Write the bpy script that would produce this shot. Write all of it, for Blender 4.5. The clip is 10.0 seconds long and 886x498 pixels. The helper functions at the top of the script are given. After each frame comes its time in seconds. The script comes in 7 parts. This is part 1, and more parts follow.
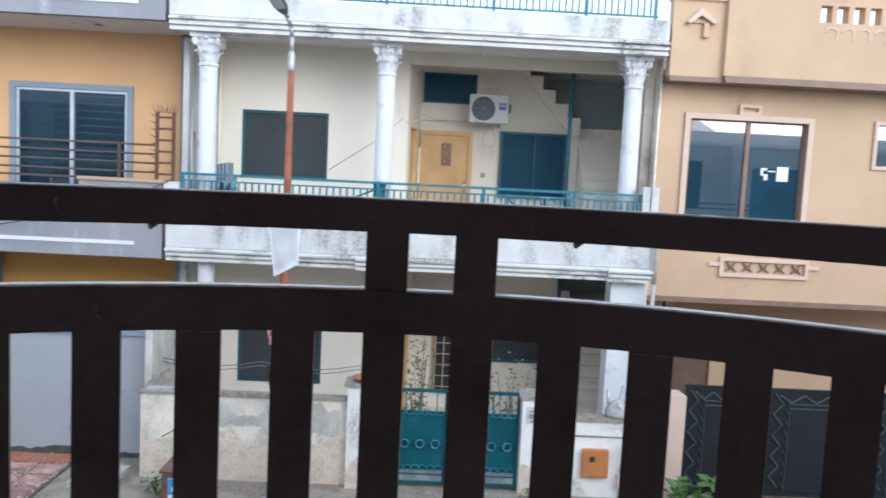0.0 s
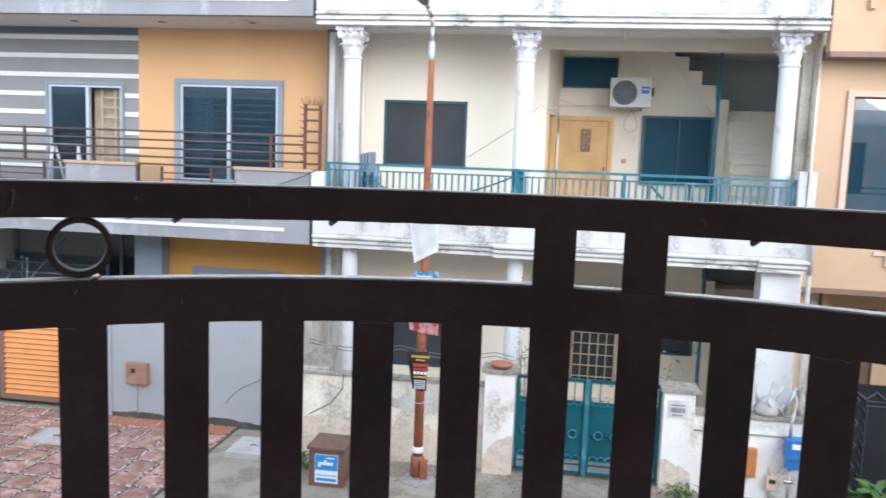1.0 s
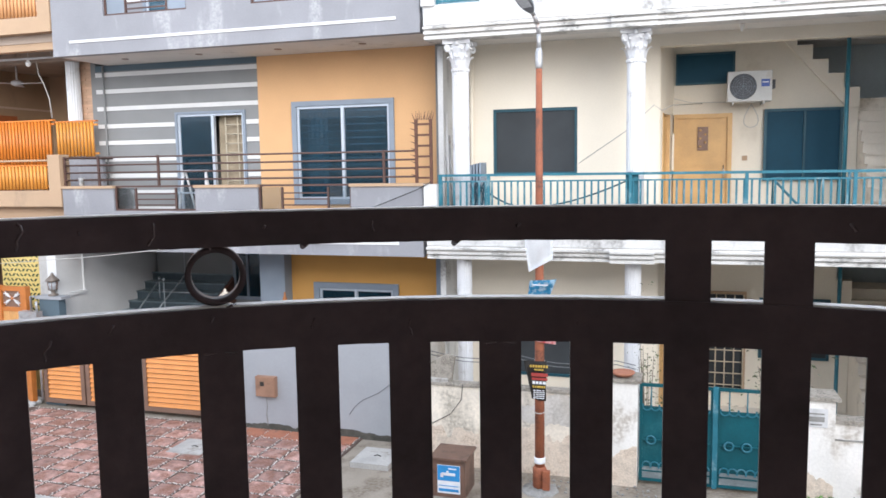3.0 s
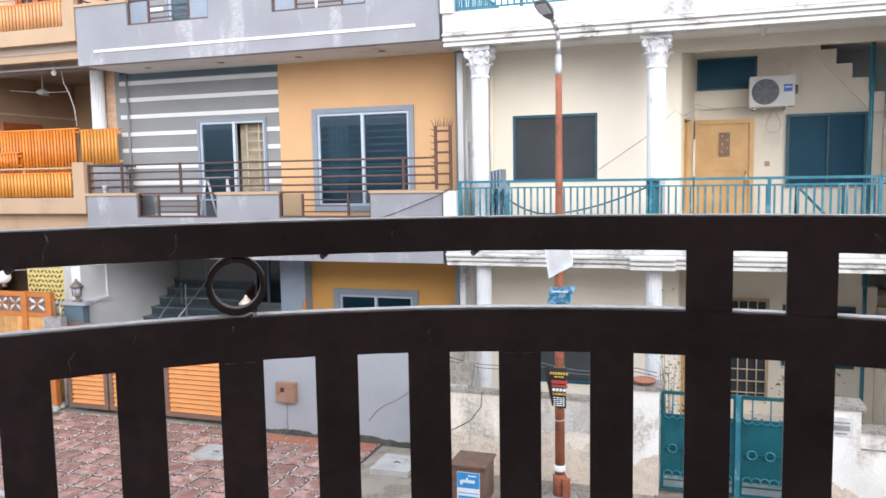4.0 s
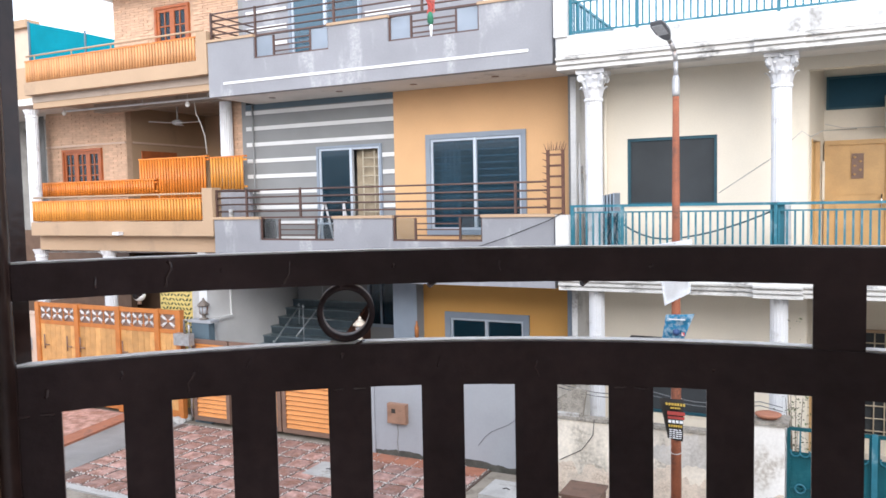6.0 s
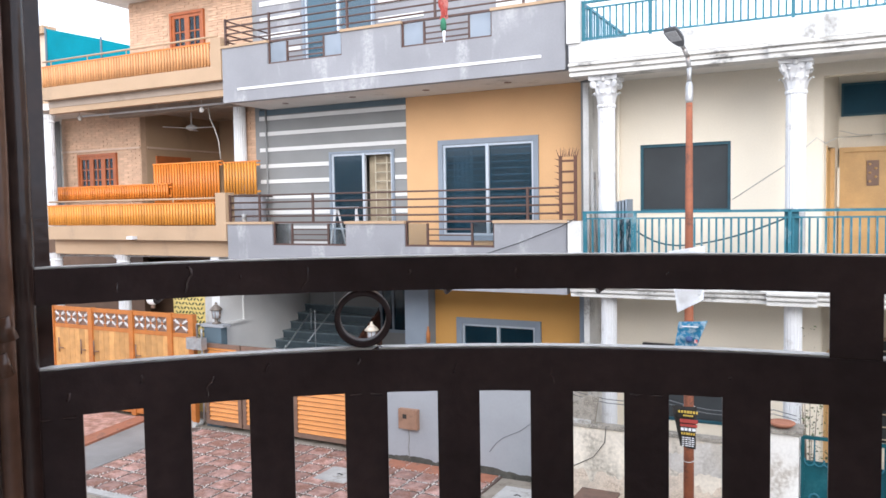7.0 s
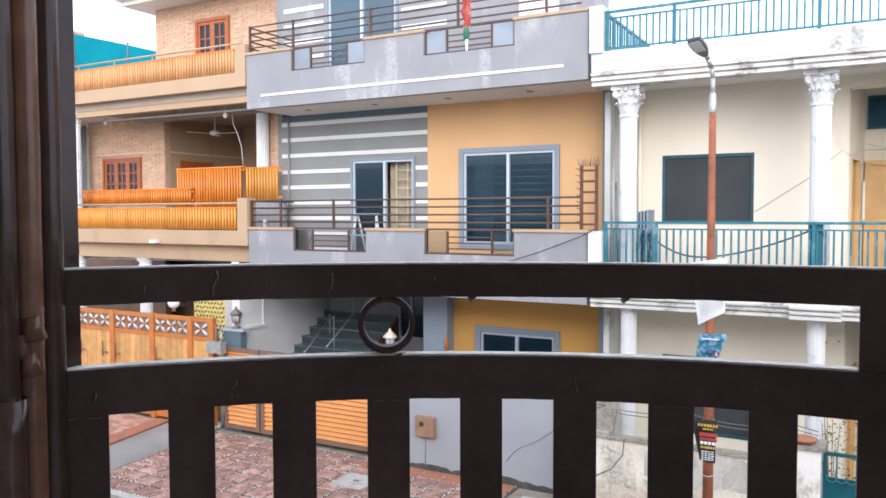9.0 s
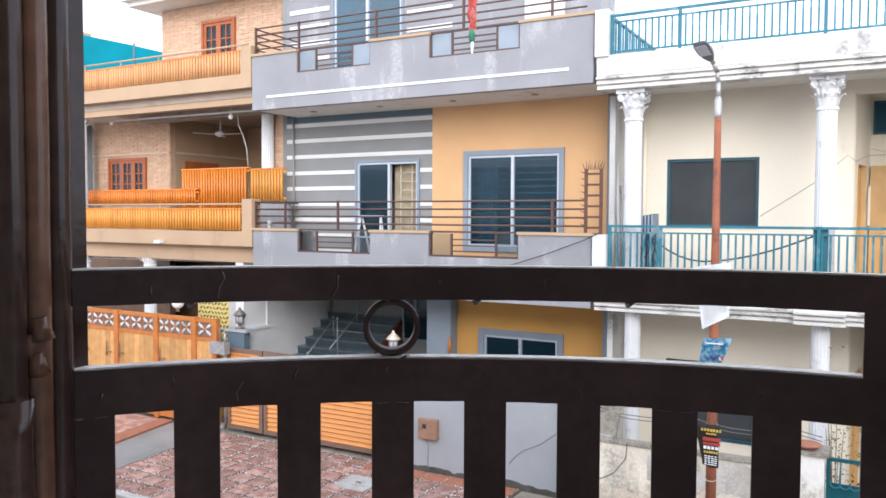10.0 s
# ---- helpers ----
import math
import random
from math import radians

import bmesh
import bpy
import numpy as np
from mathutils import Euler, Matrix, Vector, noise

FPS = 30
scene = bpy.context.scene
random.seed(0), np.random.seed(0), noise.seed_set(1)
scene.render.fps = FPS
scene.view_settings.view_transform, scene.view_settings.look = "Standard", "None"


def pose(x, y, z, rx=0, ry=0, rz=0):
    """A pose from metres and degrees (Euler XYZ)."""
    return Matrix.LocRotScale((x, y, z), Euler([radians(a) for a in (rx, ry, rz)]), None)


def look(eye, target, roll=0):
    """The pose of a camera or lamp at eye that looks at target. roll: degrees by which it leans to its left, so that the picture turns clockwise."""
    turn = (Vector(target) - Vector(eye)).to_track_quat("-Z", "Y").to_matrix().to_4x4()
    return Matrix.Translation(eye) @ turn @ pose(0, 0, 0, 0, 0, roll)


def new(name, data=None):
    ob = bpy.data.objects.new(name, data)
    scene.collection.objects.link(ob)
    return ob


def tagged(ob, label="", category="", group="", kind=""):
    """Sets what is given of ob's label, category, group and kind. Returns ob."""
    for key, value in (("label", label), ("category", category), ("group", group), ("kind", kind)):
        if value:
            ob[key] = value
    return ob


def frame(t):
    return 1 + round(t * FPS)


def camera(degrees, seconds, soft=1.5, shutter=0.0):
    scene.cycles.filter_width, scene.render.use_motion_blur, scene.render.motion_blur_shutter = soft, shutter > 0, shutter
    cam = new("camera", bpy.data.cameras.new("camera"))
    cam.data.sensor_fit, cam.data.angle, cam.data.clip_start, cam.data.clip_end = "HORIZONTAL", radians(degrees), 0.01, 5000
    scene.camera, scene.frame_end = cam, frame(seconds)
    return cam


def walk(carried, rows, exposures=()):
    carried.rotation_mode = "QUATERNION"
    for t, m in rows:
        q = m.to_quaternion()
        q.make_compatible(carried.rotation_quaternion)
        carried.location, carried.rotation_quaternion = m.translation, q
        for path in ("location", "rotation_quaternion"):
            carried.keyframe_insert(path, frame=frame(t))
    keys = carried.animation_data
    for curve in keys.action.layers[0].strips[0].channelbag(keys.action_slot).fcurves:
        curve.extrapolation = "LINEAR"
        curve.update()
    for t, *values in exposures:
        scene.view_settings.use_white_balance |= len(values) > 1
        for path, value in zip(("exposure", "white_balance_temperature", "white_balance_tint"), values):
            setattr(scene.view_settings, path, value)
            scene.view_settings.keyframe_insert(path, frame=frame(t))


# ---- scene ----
cam = camera(59.40, 10.0, soft=1.6, shutter=0.4)
# seconds, place, yaw, pitch, roll
PATH = [
    (0, 0.0364, -0.0018, 4.7325, -1.273, -5.233, -2.846),
    (0.5, 0.0204, -0.0064, 4.7365, 3.558, -6.185, -2.605),
    (1, 0.0073, -0.0131, 4.7411, 8.721, -6.636, -2.137),
    (1.5, 0.0023, -0.0179, 4.7428, 11.942, -6.732, -1.935),
    (2, -0.0005, -0.0175, 4.7432, 13.617, -6.462, -1.799),
    (2.5, -0.0036, -0.0157, 4.7468, 15.331, -6.302, -0.294),
    (3, -0.0051, -0.0023, 4.7476, 16.776, -6.041, 0.867),
    (4.5, -0.0042, -0.0022, 4.7540, 20.139, -5.126, 0.987),
    (5, -0.0019, -0.0011, 4.7563, 23.415, -4.485, 1.283),
    (5.5, -0.0004, 0.0085, 4.7533, 25.376, -3.967, 1.268),
    (6, -0.0035, 0.0046, 4.7554, 26.433, -3.643, 1.142),
    (7.5, -0.0058, -0.0037, 4.7570, 27.657, -3.022, 0.806),
    (8, -0.0074, -0.0049, 4.7568, 28.137, -2.835, 0.580),
    (8.5, -0.0091, -0.0033, 4.7559, 28.450, -2.744, 0.276),
    (9, -0.0097, -0.0041, 4.7561, 28.776, -2.617, 0.149),
    (9.5, -0.0087, -0.0064, 4.7574, 28.983, -2.533, -0.106),
    (10, -0.0095, -0.0071, 4.7572, 29.085, -2.448, -0.253),
]
walk(cam, [(t, pose(x, y, z, 90 + p, r, w)) for t, x, y, z, w, p, r in PATH],
     exposures=[(0, 0.71, 5720, 7), (0.4, 0.90, 5800, 7), (0.9, 1.01, 5980, 9), (1.5, 1.05, 6100, 10), (4.5, 1.04, 6320, 12), (10, 1.03, 6330, 12)])

# ---- light: a bright overcast sky ----
SUN_EL, SUN_AZ = 21.0, 149.0
world = bpy.data.worlds.new("sky")
scene.world = world
world.use_nodes = True
wn, wl = world.node_tree.nodes, world.node_tree.links
wn.clear()
sky = wn.new("ShaderNodeTexSky")
sky.sky_type, sky.sun_disc = "NISHITA", False
sky.sun_elevation, sky.sun_rotation = radians(SUN_EL), radians(SUN_AZ)
sky.air_density, sky.dust_density = 1.0, 3.0
cloud = wn.new("ShaderNodeMix")
cloud.data_type = "RGBA"
cloud.inputs[0].default_value = 0.8
cloud.inputs[7].default_value = (11.2, 12.2, 13.9, 1)
bg, wout = wn.new("ShaderNodeBackground"), wn.new("ShaderNodeOutputWorld")
bg.inputs[1].default_value = 0.10
wl.new(sky.outputs[0], cloud.inputs[6])
wl.new(cloud.outputs[2], bg.inputs[0])
wl.new(bg.outputs[0], wout.inputs[0])
sun_data = bpy.data.lights.new("sun", "SUN")
sun_data.energy, sun_data.angle, sun_data.color = 1.4, radians(40), (1.0, 0.98, 0.95)
sun = new("sun", sun_data)
sun.matrix_world = look((6, -15, 8.8), (-3, 0, 2))


# ---- materials ----
def mat(name, col, rough=0.7, var=0.12, scale=2.0, fine=40.0, bump=0.1, metal=0.0, stain=None, amount=0.5,
        sscale=1.5, stretch=1.0, rnd=0.0, spec=0.5, island=False):
    """A painted, weathered surface: broad and fine variation, relief, and stains where stain gives their colour."""
    m = bpy.data.materials.new(name)
    m.use_nodes = True
    n, l = m.node_tree.nodes, m.node_tree.links
    b = n["Principled BSDF"]
    b.inputs["Roughness"].default_value, b.inputs["Metallic"].default_value = rough, metal
    b.inputs["Specular IOR Level"].default_value = spec
    tc = n.new("ShaderNodeNewGeometry")

    def noise_at(s, detail=4.0, vec=None):
        t = n.new("ShaderNodeTexNoise")
        t.inputs["Scale"].default_value, t.inputs["Detail"].default_value = s, detail
        l.new(vec or tc.outputs["Position"], t.inputs["Vector"])
        return t.outputs["Fac"]

    def ranged(src, a, b0, c, d):
        r = n.new("ShaderNodeMapRange")
        for i, v in enumerate((a, b0, c, d)):
            r.inputs[i + 1].default_value = v
        l.new(src, r.inputs[0])
        return r.outputs[0]

    def times(a, b0):
        r = n.new("ShaderNodeMath")
        r.operation = "MULTIPLY"
        l.new(a, r.inputs[0])
        l.new(b0, r.inputs[1])
        return r.outputs[0]

    broad, grain = noise_at(scale), noise_at(fine, 6.0)
    value = times(ranged(broad, 0.3, 0.7, 1 - var, 1 + var), ranged(grain, 0.3, 0.7, 1 - var * 0.6, 1 + var * 0.6))
    if rnd or island:
        src = n.new("ShaderNodeNewGeometry").outputs["Random Per Island"] if island else n.new("ShaderNodeObjectInfo").outputs["Random"]
        value = times(value, ranged(src, 0, 1, 1 - (rnd or 0.2), 1 + (rnd or 0.2)))
    mul = n.new("ShaderNodeMix")
    mul.data_type, mul.blend_type = "RGBA", "MULTIPLY"
    mul.inputs[0].default_value = 1.0
    mul.inputs[6].default_value = (*col, 1)
    comb = n.new("ShaderNodeCombineColor")
    for i in range(3):
        l.new(value, comb.inputs[i])
    l.new(comb.outputs[0], mul.inputs[7])
    colour = mul.outputs[2]
    if stain:
        mp = n.new("ShaderNodeMapping")
        mp.inputs["Scale"].default_value = (1, 1, stretch)
        l.new(tc.outputs["Position"], mp.inputs[0])
        s = ranged(noise_at(sscale, 8.0, mp.outputs[0]), 0.62 - amount * 0.2, 0.73 - amount * 0.2, 0, 1)
        s = times(s, ranged(noise_at(sscale * 9, 6.0), 0.35, 0.65, 0.2, 0.9))
        mx = n.new("ShaderNodeMix")
        mx.data_type = "RGBA"
        mx.inputs[7].default_value = (*stain, 1)
        l.new(s, mx.inputs[0])
        l.new(colour, mx.inputs[6])
        colour = mx.outputs[2]
    l.new(colour, b.inputs["Base Color"])
    l.new(ranged(grain, 0.3, 0.7, max(rough - 0.08, 0.02), min(rough + 0.08, 1)), b.inputs["Roughness"])
    if bump:
        bp = n.new("ShaderNodeBump")
        bp.inputs["Strength"].default_value, bp.inputs["Distance"].default_value = bump, 0.01
        l.new(grain, bp.inputs["Height"])
        l.new(bp.outputs[0], b.inputs["Normal"])
    return m


def glass_mat(name, tint, rough=0.02, ior=1.5, sky_tint=None, cover=0.5):
    """Window glass: clear with a gloss by the angle; an optional glossy coat paints bluish sky reflection over part of
    it.
    """
    m = bpy.data.materials.new(name)
    m.use_nodes = True
    n, l = m.node_tree.nodes, m.node_tree.links
    coat = n["Principled BSDF"]
    clear, gloss, mix, fr = (n.new("ShaderNode" + k) for k in ("BsdfTransparent", "BsdfGlossy", "MixShader", "Fresnel"))
    clear.inputs[0].default_value = (*tint, 1)
    gloss.inputs["Roughness"].default_value = rough
    fr.inputs[0].default_value = ior
    l.new(fr.outputs[0], mix.inputs[0])
    l.new(clear.outputs[0], mix.inputs[1])
    l.new(gloss.outputs[0], mix.inputs[2])
    if sky_tint:
        coat.inputs["Base Color"].default_value = (*sky_tint, 1)
        coat.inputs["Roughness"].default_value = 0.12
        tc, no, both, amount = n.new("ShaderNodeTexCoord"), n.new("ShaderNodeTexNoise"), n.new("ShaderNodeMixShader"), n.new("ShaderNodeMapRange")
        no.inputs["Scale"].default_value = 1.1
        for k, v in enumerate((0.3, 0.7, cover - 0.15, cover + 0.15)):
            amount.inputs[k + 1].default_value = v
        l.new(tc.outputs["Object"], no.inputs["Vector"])
        l.new(no.outputs["Fac"], amount.inputs[0])
        l.new(amount.outputs[0], both.inputs[0])
        l.new(mix.outputs[0], both.inputs[1])
        l.new(coat.outputs[0], both.inputs[2])
        l.new(both.outputs[0], n["Material Output"].inputs[0])
    else:
        n.remove(coat)
        l.new(mix.outputs[0], n["Material Output"].inputs[0])
    return m


MOULD = (0.10, 0.095, 0.085)
white_paint = mat("white_paint", (0.62, 0.615, 0.61), 0.75, 0.05, 1.3, 30, 0.15, stain=MOULD, amount=0.28, sscale=1.1, stretch=0.5)
white_worn = mat("white_worn_plaster", (0.56, 0.555, 0.54), 0.85, 0.1, 1.6, 25, 0.35, stain=(0.26, 0.25, 0.235), amount=0.42, sscale=2.2, stretch=0.35)
whitewash = mat("whitewashed_plaster", (0.76, 0.735, 0.69), 0.9, 0.08, 1.8, 25, 0.4, stain=(0.42, 0.37, 0.31), amount=0.4, sscale=2.4, stretch=0.6)
old_wall = mat("old_plaster", (0.70, 0.635, 0.535), 0.9, 0.16, 1.6, 22, 0.5, stain=(0.34, 0.305, 0.25), amount=0.6, sscale=2.4, stretch=0.45)
damp_plaster = mat("damp_gray_plaster", (0.47, 0.435, 0.385), 0.95, 0.22, 3, 30, 0.4, stain=(0.60, 0.575, 0.54), amount=0.7, sscale=2.6, stretch=0.4)
cement = mat("bare_cement", (0.30, 0.29, 0.27), 0.95, 0.2, 3, 40, 0.5, stain=(0.10, 0.10, 0.09), amount=0.6)
old_cement = mat("weathered_cement_cap", (0.36, 0.325, 0.275), 0.95, 0.35, 7, 45, 0.7, stain=(0.09, 0.08, 0.065), amount=0.85, sscale=7)
bare_plaster = mat("peeled_plaster", (0.66, 0.56, 0.455), 0.95, 0.2, 5, 40, 0.7, stain=(0.43, 0.34, 0.26), amount=0.55, sscale=5)
cream = mat("cream_paint", (0.73, 0.665, 0.555), 0.8, 0.04, 0.9, 35, 0.1, stain=(0.52, 0.46, 0.37), amount=-0.05, sscale=0.8, stretch=0.5)
white_column = mat("white_gloss_paint", (0.64, 0.645, 0.655), 0.5, 0.05, 3, 40, 0.1, stain=(0.4, 0.38, 0.36), amount=0.2, sscale=4)
soffit = mat("soffit_paint", (0.70, 0.67, 0.63), 0.85, 0.06, 1.5, 30, 0.1, stain=(0.45, 0.42, 0.38), amount=0.08)
teal = mat("teal_enamel", (0.02, 0.145, 0.195), 0.45, 0.15, 5, 60, 0.1, stain=(0.20, 0.30, 0.33), amount=0.3, sscale=5)
teal_gate = mat("teal_sheet", (0.004, 0.075, 0.094), 0.5, 0.18, 2.5, 50, 0.12, stain=(0.02, 0.12, 0.14), amount=0.3, sscale=3, stretch=0.5, spec=0.3)
teal_dark = mat("dark_teal_paint", (0.015, 0.075, 0.105), 0.5, 0.15, 4, 40, 0.1)
screen = mat("window_mesh_screen", (0.036, 0.042, 0.047), 0.8, 0.16, 1.5, 180, 0.2)
# the fourth colour of each pane is sky reflection painted into the coat
dark_glass = glass_mat("tinted_glass", (0.36, 0.56, 0.68), 0.03, 1.48, (0.012, 0.045, 0.068), 0.34)
blue_glass = glass_mat("reflective_glass", (0.2, 0.32, 0.40), 0.02, 2.2, (0.05, 0.125, 0.175), 0.52)
mirror_glass = glass_mat("mirror_sky_tint_glass", (0.12, 0.2, 0.26), 0.015, 3.6, (0.03, 0.10, 0.16), 0.34)
frosted_glass = glass_mat("frosted_blue_glass", (0.62, 0.68, 0.74), 0.08, 1.6, (0.36, 0.41, 0.47), 0.55)
frosted = mat("frosted_panel", (0.42, 0.45, 0.48), 0.3, 0.08, 2, 40, 0.05)
white_glass = mat("white_lamp_glass", (0.8, 0.8, 0.78), 0.2, 0.02)
pine = mat("varnished_pine", (0.60, 0.30, 0.085), 0.45, 0.12, 4, 50, 0.1, rnd=0.12)
door_wood = mat("honey_door_wood", (0.54, 0.33, 0.135), 0.45, 0.1, 3, 60, 0.08)
amber = mat("amber_slats", (0.60, 0.25, 0.042), 0.45, 0.05, 4, 60, 0.1, rnd=0.12)
amber_pale = mat("pale_amber_slats", (0.57, 0.285, 0.12), 0.55, 0.05, 4, 60, 0.1, rnd=0.12)
amber_red = mat("reddish_amber_slats", (0.62, 0.19, 0.025), 0.45, 0.08, 4, 60, 0.1, rnd=0.12)
window_wood = mat("red_brown_wood", (0.36, 0.10, 0.03), 0.45, 0.14, 5, 60, 0.1)
gate_board = mat("gate_boards", (0.54, 0.285, 0.10), 0.5, 0.14, 5, 60, 0.1, rnd=0.2)
gate_frame = mat("gate_frame_wood", (0.47, 0.16, 0.035), 0.45, 0.14, 5, 60, 0.1)
louvre = mat("orange_louvre", (0.68, 0.27, 0.07), 0.45, 0.08, 3, 60, 0.05)
louvre_frame = mat("brown_gate_frame", (0.20, 0.12, 0.085), 0.5, 0.12, 5, 60, 0.1)
tan = mat("tan_paint", (0.42, 0.29, 0.185), 0.8, 0.06, 1.2, 35, 0.12, stain=(0.28, 0.2, 0.14), amount=0.02, sscale=1.2, stretch=0.5)
ochre = mat("ochre_paint", (0.64, 0.382, 0.19), 0.8, 0.05, 1.0, 35, 0.1)
# the same ochre with the ground floor's shade put into its colour
shaded_ochre = mat("shaded_ochre_paint", (0.60, 0.315, 0.085), 0.8, 0.05, 1.0, 35, 0.1)
peach = mat("peach_texture_paint", (0.525, 0.36, 0.23), 0.9, 0.06, 1.2, 55, 0.4, stain=(0.43, 0.29, 0.185), amount=0.15, sscale=0.9, stretch=0.5)
peach_trim = mat("pale_peach_trim", (0.6, 0.45, 0.35), 0.8, 0.06, 2, 40, 0.15)
gray_paint = mat("blue_gray_paint", (0.25, 0.252, 0.268), 0.75, 0.08, 1.3, 30, 0.1, stain=(0.40, 0.40, 0.41), amount=0.42, sscale=2.6, stretch=0.3)
gray_wall = mat("gray_wall_paint", (0.33, 0.342, 0.36), 0.7, 0.05, 1.2, 30, 0.1, stain=(0.27, 0.28, 0.30), amount=0.15, sscale=1.0)
gray_dark = mat("dark_gray_paint", (0.23, 0.235, 0.235), 0.8, 0.06, 1.5, 35, 0.1)
gray_trim = mat("gray_trim_paint", (0.23, 0.27, 0.32), 0.7, 0.06, 3, 40, 0.1)
slate_wall = mat("blue_gray_stairwell", (0.46, 0.53, 0.56), 0.85, 0.08, 1.5, 35, 0.1)
slate_paint = mat("slate_paint", (0.10, 0.145, 0.175), 0.75, 0.08, 1.5, 35, 0.1)
white_stripe = mat("white_stripe_paint", (0.66, 0.66, 0.65), 0.7, 0.05, 2, 40, 0.1)
aluminium = mat("pale_aluminium", (0.55, 0.60, 0.66), 0.35, 0.05, 3, 60, 0.05, metal=0.4)
brown_iron = mat("brown_painted_iron", (0.085, 0.045, 0.035), 0.5, 0.15, 6, 70, 0.1)
rust_dark = mat("dark_rusty_iron", (0.10, 0.042, 0.026), 0.7, 0.25, 6, 60, 0.2)
kick = mat("scuffed_gray_sheet", (0.17, 0.20, 0.205), 0.6, 0.2, 5, 50, 0.2, stain=(0.36, 0.35, 0.33), amount=0.4, sscale=5)
moss = mat("damp_moss", (0.075, 0.072, 0.06), 0.95, 0.3, 6, 60, 0.4)
rust = mat("rusty_brown_paint", (0.27, 0.085, 0.040), 0.7, 0.22, 3, 45, 0.3, stain=(0.10, 0.04, 0.025), amount=0.5, sscale=4)
galvanised = mat("galvanised_steel", (0.42, 0.42, 0.42), 0.45, 0.2, 8, 60, 0.1, metal=0.5, stain=(0.25, 0.15, 0.1), amount=0.3, sscale=5)
lantern_metal = mat("weathered_lantern_metal", (0.17, 0.14, 0.115), 0.5, 0.2, 10, 60, 0.15, metal=0.3, stain=(0.32, 0.29, 0.26), amount=0.4, sscale=9)
lantern_pale = mat("pale_lantern_paint", (0.52, 0.45, 0.36), 0.5, 0.2, 10, 60, 0.15, stain=(0.22, 0.17, 0.12), amount=0.4, sscale=9)
soffit_tan = mat("tan_soffit_paint", (0.36, 0.29, 0.235), 0.85, 0.08, 1.5, 35, 0.1, stain=(0.22, 0.17, 0.13), amount=0.3)
# a door's brown; on the brick house's inner walls it stands for shade
door_and_shade_brown = mat("dark_brown_door_and_shade", (0.15, 0.09, 0.06), 0.6, 0.15, 4, 50, 0.1)
lamp_gray = mat("lamp_housing", (0.13, 0.135, 0.145), 0.5, 0.08, 4, 50, 0.05)
lamp_led = mat("lamp_lens", (0.42, 0.43, 0.44), 0.25, 0.05)
black_rail = mat("blackish_brown_enamel", (0.045, 0.029, 0.0285), 0.38, 0.25, 9, 70, 0.12, spec=0.14)
rail_line_pale = mat("pale_rail_line", (0.75, 0.72, 0.68), 0.95, 0.2, 20, 120, 0.3)
post_brown = mat("dark_brown_lacquer", (0.038, 0.021, 0.017), 0.14, 0.3, 10, 40, 0.05, stain=(0.075, 0.043, 0.033), amount=0.35, sscale=8, stretch=0.3, spec=0.3)
run_gloss = mat("thick_glossy_paint", (0.06, 0.038, 0.036), 0.15, 0.2, 20, 80, 0.1)
# lighter copy of the lacquer: bright gloss streaks painted as tube colour
post_highlight = mat("highlight_brown_lacquer", (0.12, 0.058, 0.036), 0.18, 0.3, 10, 40, 0.05, stain=(0.03, 0.017, 0.013), amount=0.5, sscale=7, stretch=0.25, spec=0.35)
clear_glass = glass_mat("clear_glass", (0.80, 0.84, 0.86), 0.06, 1.6)
cornice_mat = mat("mouldy_white_plaster", (0.61, 0.60, 0.575), 0.85, 0.1, 2, 30, 0.3, stain=(0.17, 0.165, 0.155), amount=0.5, sscale=2.0, stretch=3.0)
# plain walls added behind window glass, gray to make the rooms dark
interior = mat("darkened_room_wall", (0.32, 0.31, 0.29), 0.9, 0.08, 1, 30, 0.05)
home_paint = mat("plain_wall_paint", (0.72, 0.69, 0.65), 0.85, 0.06, 1, 30, 0.1)
curtain = mat("pale_curtain", (0.36, 0.37, 0.40), 0.9, 0.12, 4, 80, 0.1)
grille_cream = mat("cream_grille_paint", (0.58, 0.50, 0.38), 0.6, 0.1, 5, 60, 0.1)
grille_tan = mat("tan_grille_paint", (0.46, 0.40, 0.30), 0.6, 0.1, 5, 60, 0.1)
curtain_tan = mat("tan_curtain", (0.40, 0.33, 0.235), 0.9, 0.15, 5, 80, 0.1)
# stair granite in two tones: shade put into the risers, light into the treads
granite_shaded = mat("shaded_riser_granite", (0.05, 0.072, 0.085), 0.35, 0.2, 8, 90, 0.05)
stair_brown = mat("red_brown_stair_paint", (0.10, 0.035, 0.02), 0.4, 0.15, 4, 50, 0.1)
granite_lit = mat("lit_tread_granite", (0.13, 0.17, 0.19), 0.3, 0.2, 8, 90, 0.05)
pale_steel = mat("brushed_pale_steel", (0.36, 0.39, 0.41), 0.4, 0.1, metal=0.3)
steel = mat("stainless_steel", (0.6, 0.6, 0.6), 0.22, 0.05, metal=1.0)
stone_tile = mat("pink_paver", (0.37, 0.222, 0.185), 0.6, 0.36, 7, 30, 0.5, stain=(0.20, 0.08, 0.045), amount=0.8, sscale=4.5, rnd=0.28)
joint = mat("dark_joint", (0.11, 0.075, 0.06), 0.85, 0.3, 6, 60, 0.4)
pebble = mat("joint_pebbles", (0.50, 0.46, 0.42), 0.7, 0.15, 8, 60, 0.1, rnd=0.35, island=True)
concrete = mat("street_concrete", (0.29, 0.25, 0.20), 0.85, 0.16, 0.8, 30, 0.35, stain=(0.15, 0.118, 0.085), amount=0.85, sscale=2.0)
asphalt = mat("worn_asphalt", (0.25, 0.24, 0.23), 0.9, 0.2, 1, 60, 0.5, stain=(0.26, 0.25, 0.23), amount=0.5, sscale=1.2)
